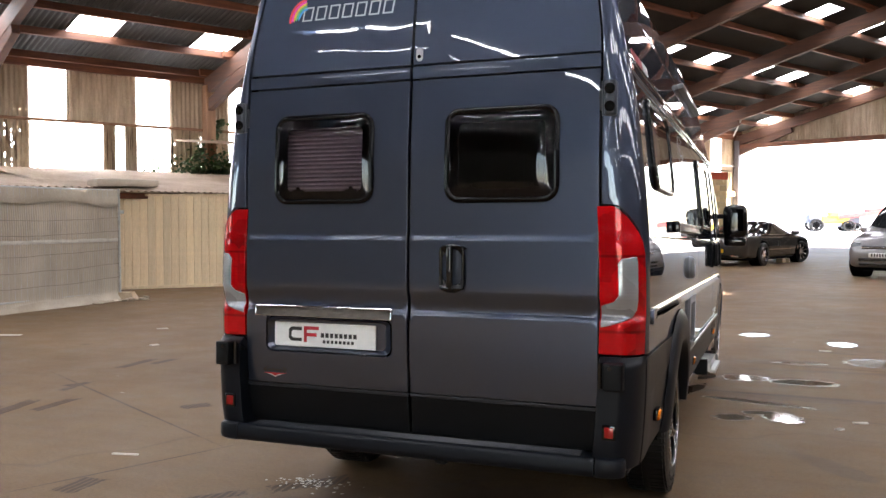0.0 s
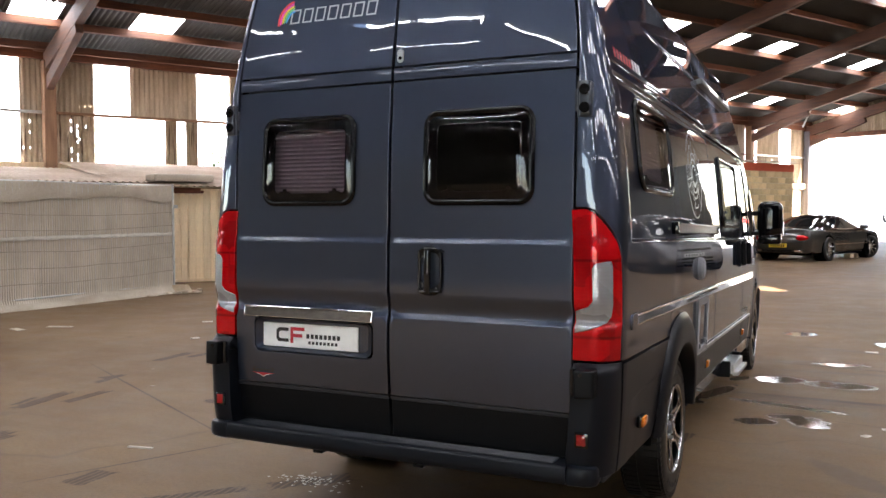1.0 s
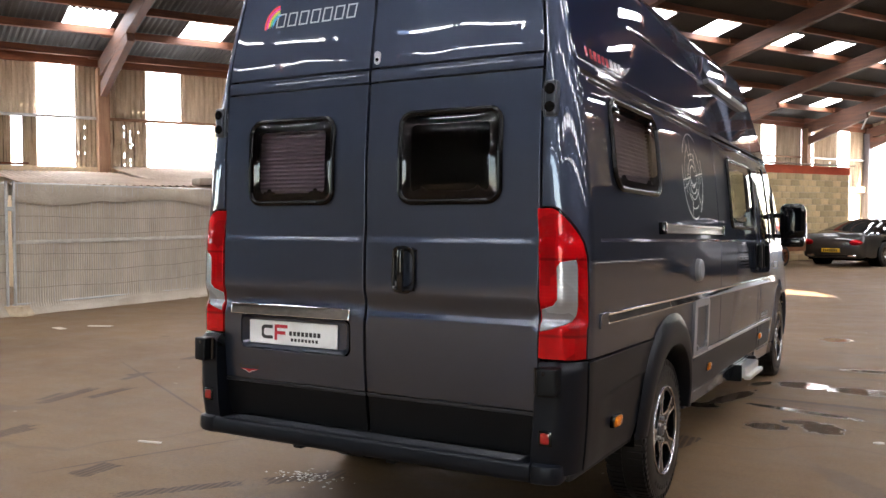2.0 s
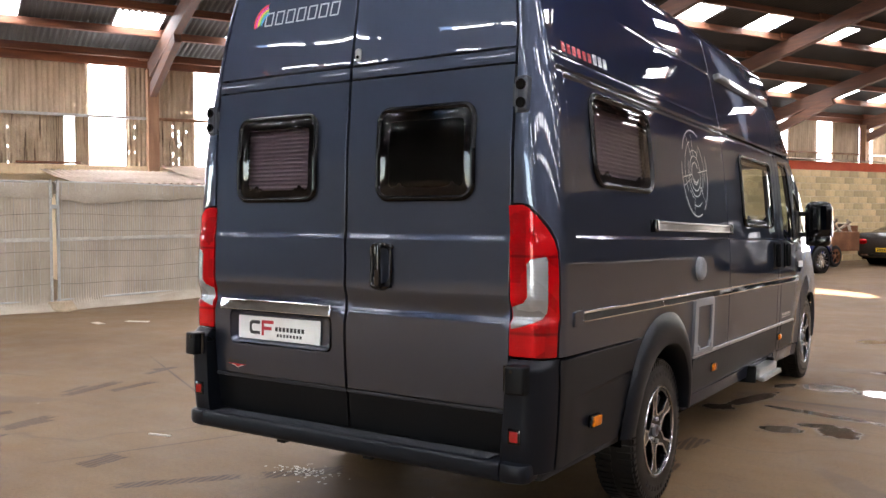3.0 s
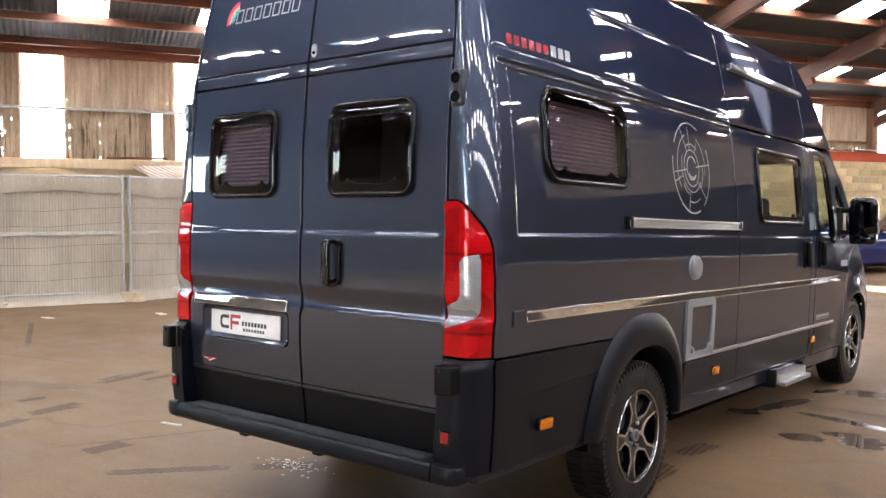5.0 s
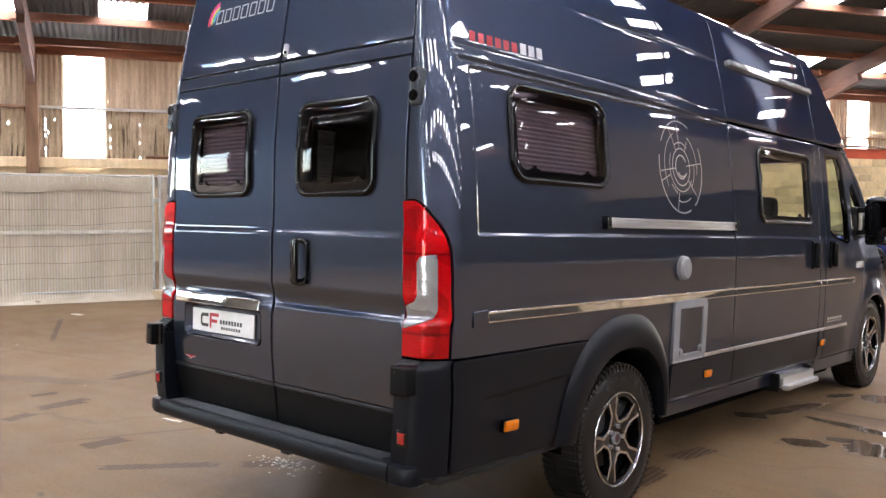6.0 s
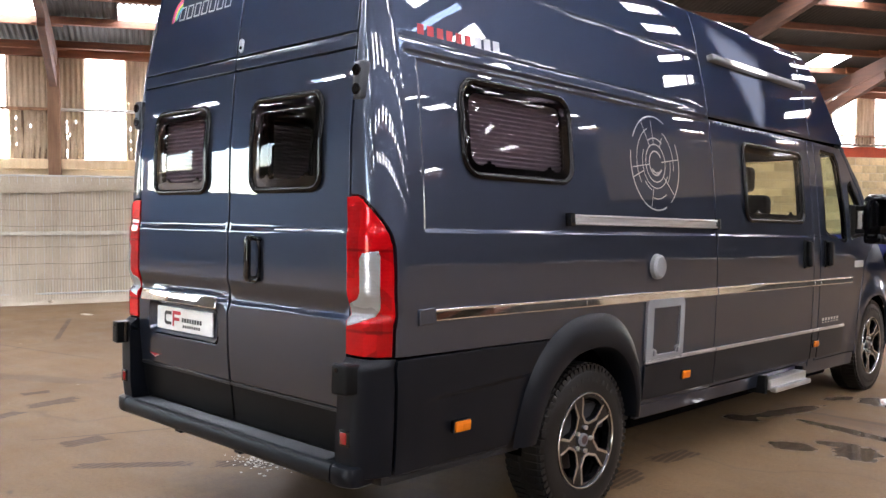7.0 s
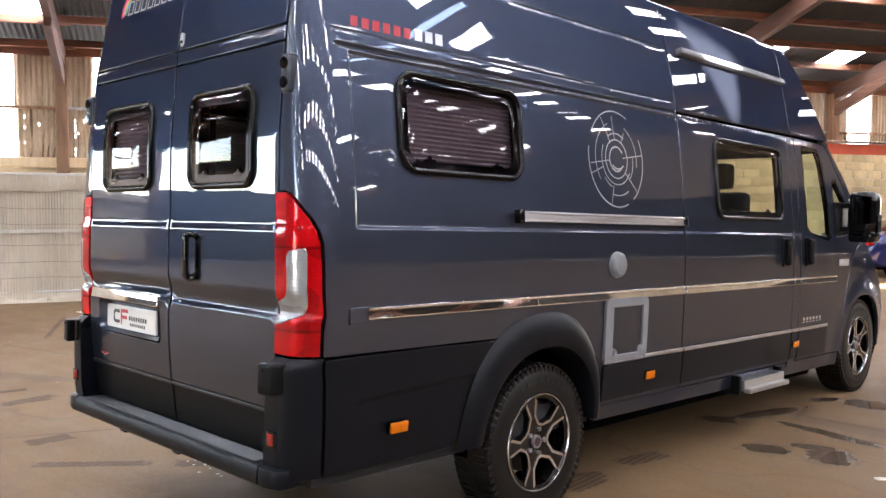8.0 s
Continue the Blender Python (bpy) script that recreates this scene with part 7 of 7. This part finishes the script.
def car(m, label, paint, st, wheels, r, side_glass, rear, front, spokes=10, rim_mat=None, steer=0.0, cut=()):
    """side_glass: first and last station; rear and front: station at the foot and at the top of each screen."""
    c = thing("car", m, label, "car")
    sh = Shell(st)
    sh.body(paint, c)
    a, b = side_glass
    edges = [a] + list(cut) + [b]
    top = lambda y: 6.25 + 1.62 * max(0.0, min(1.0, (y - a) / 0.75)) ** 0.55 * max(0.0, min(1.0, (b - y) / 0.80)) ** 0.7
    for s in (1, -1):
        for p, q in zip(edges, edges[1:]):
            p, q = p + 0.025, q - 0.025
            sh.pane(c, "window", CAR_GLASS, p, q, lambda u: 6.22, lambda u, p=p, q=q: max(6.26, top(p + (q - p) * u)), s)
        sh.pane(c, "window_trim", CHROME, a, b, lambda u: 6.06, lambda u: 6.18, s, 0.012, 24, 1)
        sh.pane(c, "sill_trim", PLASTIC, wheels[0] + 0.4, wheels[1] - 0.4, lambda u: 0.15, lambda u: 1.0, s, 0.010, 12, 2)
    sh.screen(c, "rear_window", CAR_GLASS, rear[0], rear[1], 8.15, bow=0.12)
    sh.screen(c, "windscreen", CAR_GLASS, front[0], front[1], 8.3, bow=-0.14)
    for k, y in enumerate(wheels):
        for s in (1, -1):
            lw = sh.f[3](y)
            wh = road_wheel(c, s * (lw - 0.066), y, r, 0.22, s, spokes, rim_mat or ALLOY)
            if k and steer:
                wh.matrix_basis = wh.matrix_basis @ pose(0, 0, 0, 0, 0, steer)
            bm = bmesh.new()
            tube(bm, (s * (lw - 0.30), y, r + 0.015), (s * (lw - 0.002), y, r + 0.015), r + 0.045, 32)
            part("wheel_arch", bm, RUBBER_GAP, c)
    hw = max(q[4] for q in st)
    bm = bmesh.new()
    box(bm, (-hw + 0.14, st[0][0] + 0.3, 0.17), (hw - 0.14, st[-1][0] - 0.3, 0.32))
    part("floor_pan", bm, RUBBER_GAP, c)
    for s in (1, -1):
        bm = bmesh.new()
        zb = sh.f[1](b - 0.35)
        box(bm, (s * (hw + 0.06) - 0.12, b - 0.38, zb + 0.02), (s * (hw + 0.06) + 0.12, b - 0.24, zb + 0.15), 0.045, 3)
        part("mirror", bm, paint, c, smooth=True)
    return c, sh


def lamp_box(c, name, lo, hi, mat, bevel=0.03):
    bm = bmesh.new()
    box(bm, lo, hi, bevel, 2)
    return part(name, bm, mat, c, smooth=True)


GUN = car_paint("gunmetal_paint", (0.050, 0.047, 0.042), 0.6, 0.35)
BLUE = car_paint("deep_blue_paint", (0.012, 0.018, 0.10), 0.3, 0.3)
SILVER = car_paint("silver_paint", (0.24, 0.235, 0.235), 0.6, 0.35)
CAR_GLASS = plain("dark_car_glass", (0.012, 0.014, 0.015), 0.03, coat=0.3)
YELLOW_PLATE = plain("yellow_plate", (0.75, 0.45, 0.02), 0.4)
coupe, shell = car(BARN @ pose(-11.50, 23.40, 0, 0, 0, 4), "dark gunmetal two-door coupe with a yellow rear plate", GUN,
                   [(-2.40, 0.36, 0.70, 0.72, 0.72, 0.50), (-2.33, 0.27, 0.84, 0.86, 0.84, 0.60), (-2.15, 0.22, 0.90, 0.935, 0.92, 0.68), (-1.8, 0.20, 0.90, 0.99, 0.965, 0.68), (-1.3, 0.20, 0.90, 1.13, 0.98, 0.60), (-0.7, 0.20, 0.88, 1.28, 0.96, 0.55),
                    (-0.1, 0.20, 0.87, 1.325, 0.94, 0.56), (0.4, 0.20, 0.87, 1.26, 0.94, 0.58), (0.9, 0.20, 0.87, 1.08, 0.95, 0.62), (1.35, 0.20, 0.86, 0.91, 0.96, 0.72), (1.9, 0.22, 0.80, 0.83, 0.94, 0.74), (2.25, 0.28, 0.68, 0.70, 0.86, 0.64), (2.40, 0.38, 0.55, 0.56, 0.72, 0.5)],
                   (-1.32, 1.42), 0.345, (-1.15, 1.12), (-1.72, -0.75), (1.28, 0.42), 10, None, -24.0, (0.02,))
for s in (1, -1):
    bm = bmesh.new()
    bmesh.ops.create_uvsphere(bm, u_segments=20, v_segments=12, radius=1.0, matrix=Matrix.Translation((s * 0.70, -2.33, 0.68)) @ Matrix.Rotation(radians(s * 28), 4, "Z") @ Matrix.Diagonal((0.19, 0.10, 0.09, 1)))
    part("rear_lamp", bm, RED_LENS, coupe, smooth=True)
    lamp_box(coupe, "exhaust_tip", (s * 0.60 - 0.12, -2.41, 0.27), (s * 0.60 + 0.12, -2.26, 0.34), CHROME)
    # thin chrome strip stands in for light caught along the shoulder crease
    shell.pane(coupe, "shoulder_crease", CHROME, -1.25, 1.25, lambda u: 2.45, lambda u: 2.53, s, 0.004, 20, 1)
lamp_box(coupe, "number_plate", (-0.26, -2.43, 0.40), (0.26, -2.38, 0.51), YELLOW_PLATE, 0.006)
for k in range(7):
    lamp_box(coupe, "plate_bar", (-0.21 + 0.062 * k, -2.437, 0.42), (-0.175 + 0.062 * k, -2.429, 0.49), PRINT_BLACK, 0.0)
lamp_box(coupe, "boot_emblem", (-0.13, -2.37, 0.72), (0.13, -2.32, 0.75), CHROME, 0.01)
lamp_box(coupe, "rear_bumper_vent", (-0.72, -2.39, 0.285), (0.72, -2.30, 0.33), PLASTIC, 0.02)

sports, shell = car(BARN @ pose(-11.45, 15.9, 0, 0, 0, 0), "deep blue low sports car beside the block wall", BLUE,
                    [(-2.1, 0.40, 0.70, 0.72, 0.70, 0.50), (-1.98, 0.28, 0.83, 0.86, 0.84, 0.60), (-1.7, 0.20, 0.88, 0.92, 0.90, 0.62), (-1.2, 0.18, 0.89, 1.02, 0.92, 0.58), (-0.6, 0.18, 0.87, 1.18, 0.91, 0.52), (-0.1, 0.18, 0.86, 1.22, 0.90, 0.52), (0.3, 0.18, 0.86, 1.14, 0.90, 0.55), (0.8, 0.18, 0.86, 0.96, 0.90, 0.62), (1.2, 0.2, 0.84, 0.87, 0.90, 0.70), (1.8, 0.24, 0.73, 0.75, 0.85, 0.66), (2.15, 0.38, 0.55, 0.56, 0.66, 0.5)],
                    (-1.25, 1.36), 0.33, (-0.95, 0.80), (-1.45, -0.72), (0.95, 0.28), 14, None, 0.0, ())
for s in (1, -1):
    lamp_box(sports, "rear_lamp", (s * 0.66 - 0.14, -2.10, 0.66), (s * 0.66 + 0.14, -1.95, 0.78), RED_LENS, 0.04)
    lamp_box(sports, "head_lamp", (s * 0.62 - 0.14, 1.80, 0.60), (s * 0.62 + 0.14, 2.02, 0.70), CLEAR_LENS, 0.04)

mpv, shell = car(BARN @ pose(-5.75, 21.0, 0, 0, 0, 180), "silver compact van with a tall cabin", SILVER,
                 [(-2.05, 0.38, 0.98, 1.50, 0.78, 0.64), (-1.9, 0.26, 1.04, 1.72, 0.85, 0.66), (-0.8, 0.22, 1.05, 1.80, 0.87, 0.68), (0.2, 0.22, 1.04, 1.78, 0.87, 0.66), (0.7, 0.22, 1.03, 1.52, 0.87, 0.67), (1.15, 0.22, 1.01, 1.14, 0.87, 0.72), (1.4, 0.23, 0.98, 1.02, 0.86, 0.74), (1.85, 0.25, 0.88, 0.91, 0.81, 0.68), (2.02, 0.28, 0.74, 0.76, 0.74, 0.58), (2.10, 0.36, 0.60, 0.61, 0.66, 0.5)],
                 (-1.30, 1.40), 0.31, (-1.75, 0.98), (-2.0, -1.95), (1.14, 0.34), 9, None, 0.0, (-0.7, 0.2))
for s in (1, -1):
    lamp_box(mpv, "head_lamp", (s * 0.61 - 0.13, 1.80, 0.66), (s * 0.61 + 0.13, 2.03, 0.84), CLEAR_LENS, 0.06)
lamp_box(mpv, "upper_grille", (-0.44, 1.99, 0.68), (0.44, 2.075, 0.755), BLACK, 0.02)
lamp_box(mpv, "grille_bar", (-0.44, 2.06, 0.71), (0.44, 2.085, 0.725), CHROME, 0.004)
lamp_box(mpv, "middle_grille", (-0.50, 2.02, 0.40), (0.50, 2.112, 0.47), BLACK, 0.02)
lamp_box(mpv, "lower_grille", (-0.50, 2.02, 0.30), (0.50, 2.10, 0.36), BLACK, 0.02)
lamp_box(mpv, "number_plate", (-0.26, 2.09, 0.49), (0.26, 2.125, 0.60), WHITE_PLATE, 0.006)
for k in range(7):
    lamp_box(mpv, "plate_bar", (-0.21 + 0.062 * k, 2.122, 0.51), (-0.175 + 0.062 * k, 2.130, 0.58), PRINT_BLACK, 0.0)
# bricks under the coupe's jacked side
for k in range(2):
    bm = bmesh.new()
    box(bm, (-0.11, -0.10, 0), (0.11, 0.10, 0.13), 0.01)
    ob = part("timber_chock", bm, BOARDS)
    ob.matrix_basis = BARN @ pose(-10.95, 24.2 + 0.35 * k, 0, 0, 0, 15 * k)
    tagged(ob, "short timber chock on the floor", "chock", "chocks by the coupe")

# scrap trailer heaped with rusty bits
scrap = thing("scrap_trailer", BARN @ pose(-12.7, 19.6, 0, 0, 0, 4), "rusty open trailer heaped with scrap and red cloth", "trailer")
bm = bmesh.new()
box(bm, (-0.75, -1.25, 0.42), (0.75, 1.25, 0.50), 0.01)
part("trailer_bed", bm, RUST, scrap)
for lo, hi in (((-0.75, -1.25, 0.50), (-0.70, 1.25, 1.05)), ((0.70, -1.25, 0.50), (0.75, 1.25, 0.95)), ((-0.7, -1.25, 0.50), (0.7, -1.20, 1.0)), ((-0.7, 1.20, 0.50), (0.7, 1.25, 1.12))):
    bm = bmesh.new()
    box(bm, lo, hi, 0.01)
    part("trailer_side", bm, RUST, scrap)
for s in (1, -1):
    road_wheel(scrap, s * 0.68, 0.1, 0.30, 0.18, s, 5, RUST)
bm = bmesh.new()
for k in range(70):
    mt = pose(random.uniform(-0.6, 0.6), random.uniform(-1.1, 1.1), random.uniform(0.6, 1.25), random.uniform(-60, 60), random.uniform(-60, 60), random.uniform(0, 180))
    box(bm, (-random.uniform(0.05, 0.35), -0.03, -0.03), (random.uniform(0.05, 0.35), 0.03, random.uniform(0.02, 0.12)), 0.006, 1, mt)
hp = part("scrap_heap", bm, worn("scrap_mix", (0.16, 0.10, 0.06), (0.52, 0.42, 0.32), 5, (0.6, 0.9), 0.1, 0.3), scrap)
hp["kind"] = "stuff"
bm = bmesh.new()
tube(bm, (0.55, -1.15, 1.12), (0.2, 0.2, 1.2), 0.13, 18)
part("rusty_pipe", bm, RUST, scrap, smooth=True)
vs, fs = [], []
for i in range(14):
    for j in range(10):
        x, y = 0.15 + 0.055 * j, -0.55 + 0.06 * i
        vs.append((x, y, 1.30 - 0.25 * abs(j - 3) / 7 + 0.10 * wobble(x, y, 5, 2)))
for i in range(13):
    for j in range(9):
        q = i * 10 + j
        fs.append((q, q + 1, q + 11, q + 10))
poly("red_cloth", vs, fs, RED_CLOTH, scrap, smooth=True)
bm = bmesh.new()
box(bm, (-0.5, 0.2, 1.35), (0.4, 0.5, 1.43), 0.03, 2, pose(0, 0, 0, 10, 4, 20))
part("black_cushion", bm, PLASTIC, scrap)

# farm machines far out in the yard
YEL = worn("yellow_machine_paint", (0.55, 0.32, 0.02), (0.75, 0.48, 0.04), 1, (0.4, 0.6))
REDM = worn("red_machine_paint", (0.5, 0.03, 0.03), (0.65, 0.06, 0.05), 1, (0.4, 0.6))
MACHINE_GREY = worn("grimy_machine_steel", (0.05, 0.055, 0.075), (0.12, 0.125, 0.15), 2, (0.5, 0.8))
tractor = thing("tractor", pose(6.7, 92, 0, 0, 0, -78) @ Matrix.Diagonal((1, 1, 0.88, 1)), "yellow farm tractor far out in the yard", "tractor")
bm = bmesh.new()
box(bm, (-0.45, -0.9, 0.95), (0.45, 1.7, 1.75), 0.12)
box(bm, (-0.55, -0.2, 1.6), (0.55, 0.7, 2.15), 0.10)
part("bonnet", bm, YEL, tractor)
bm = bmesh.new()
box(bm, (-0.4, -1.9, 0.45), (0.4, 1.9, 0.95), 0.06)
part("chassis", bm, MACHINE_GREY, tractor)
bm = bmesh.new()
box(bm, (-0.6, -2.2, 0.9), (0.6, -0.9, 1.95), 0.2)
part("engine_cover", bm, MACHINE_GREY, tractor)
for y, r in ((-1.5, 0.72), (1.5, 0.62)):
    for s in (1, -1):
        road_wheel(tractor, s * 0.85, y, r, 0.45, s, 6, RUBBER_GAP)
trailer = thing("farm_trailer", pose(9.5, 93, 0, 0, 0, -80) @ Matrix.Diagonal((1, 1, 0.92, 1)), "red farm trailer with a raised bed far out in the yard", "trailer")
bm = bmesh.new()
box(bm, (-1.0, -2.1, 1.55), (1.0, 2.3, 2.0), 0.06, 2, pose(0, 0, 0, 7, 0, 0))
box(bm, (-0.95, 0.8, 1.9), (0.95, 2.3, 2.25), 0.06, 2, pose(0, 0, 0, 7, 0, 0))
part("trailer_bed", bm, REDM, trailer)
bm = bmesh.new()
for s in (1, -1):
    box(bm, (s * 0.55 - 0.06, -1.9, 0.5), (s * 0.55 + 0.06, -0.2, 1.6), 0.02)
part("trailer_chassis", bm, MACHINE_GREY, trailer)
for y in (-1.5, -0.5):
    for s in (1, -1):
        road_wheel(trailer, s * 0.85, y, 0.45, 0.3, s, 6, RUBBER_GAP)
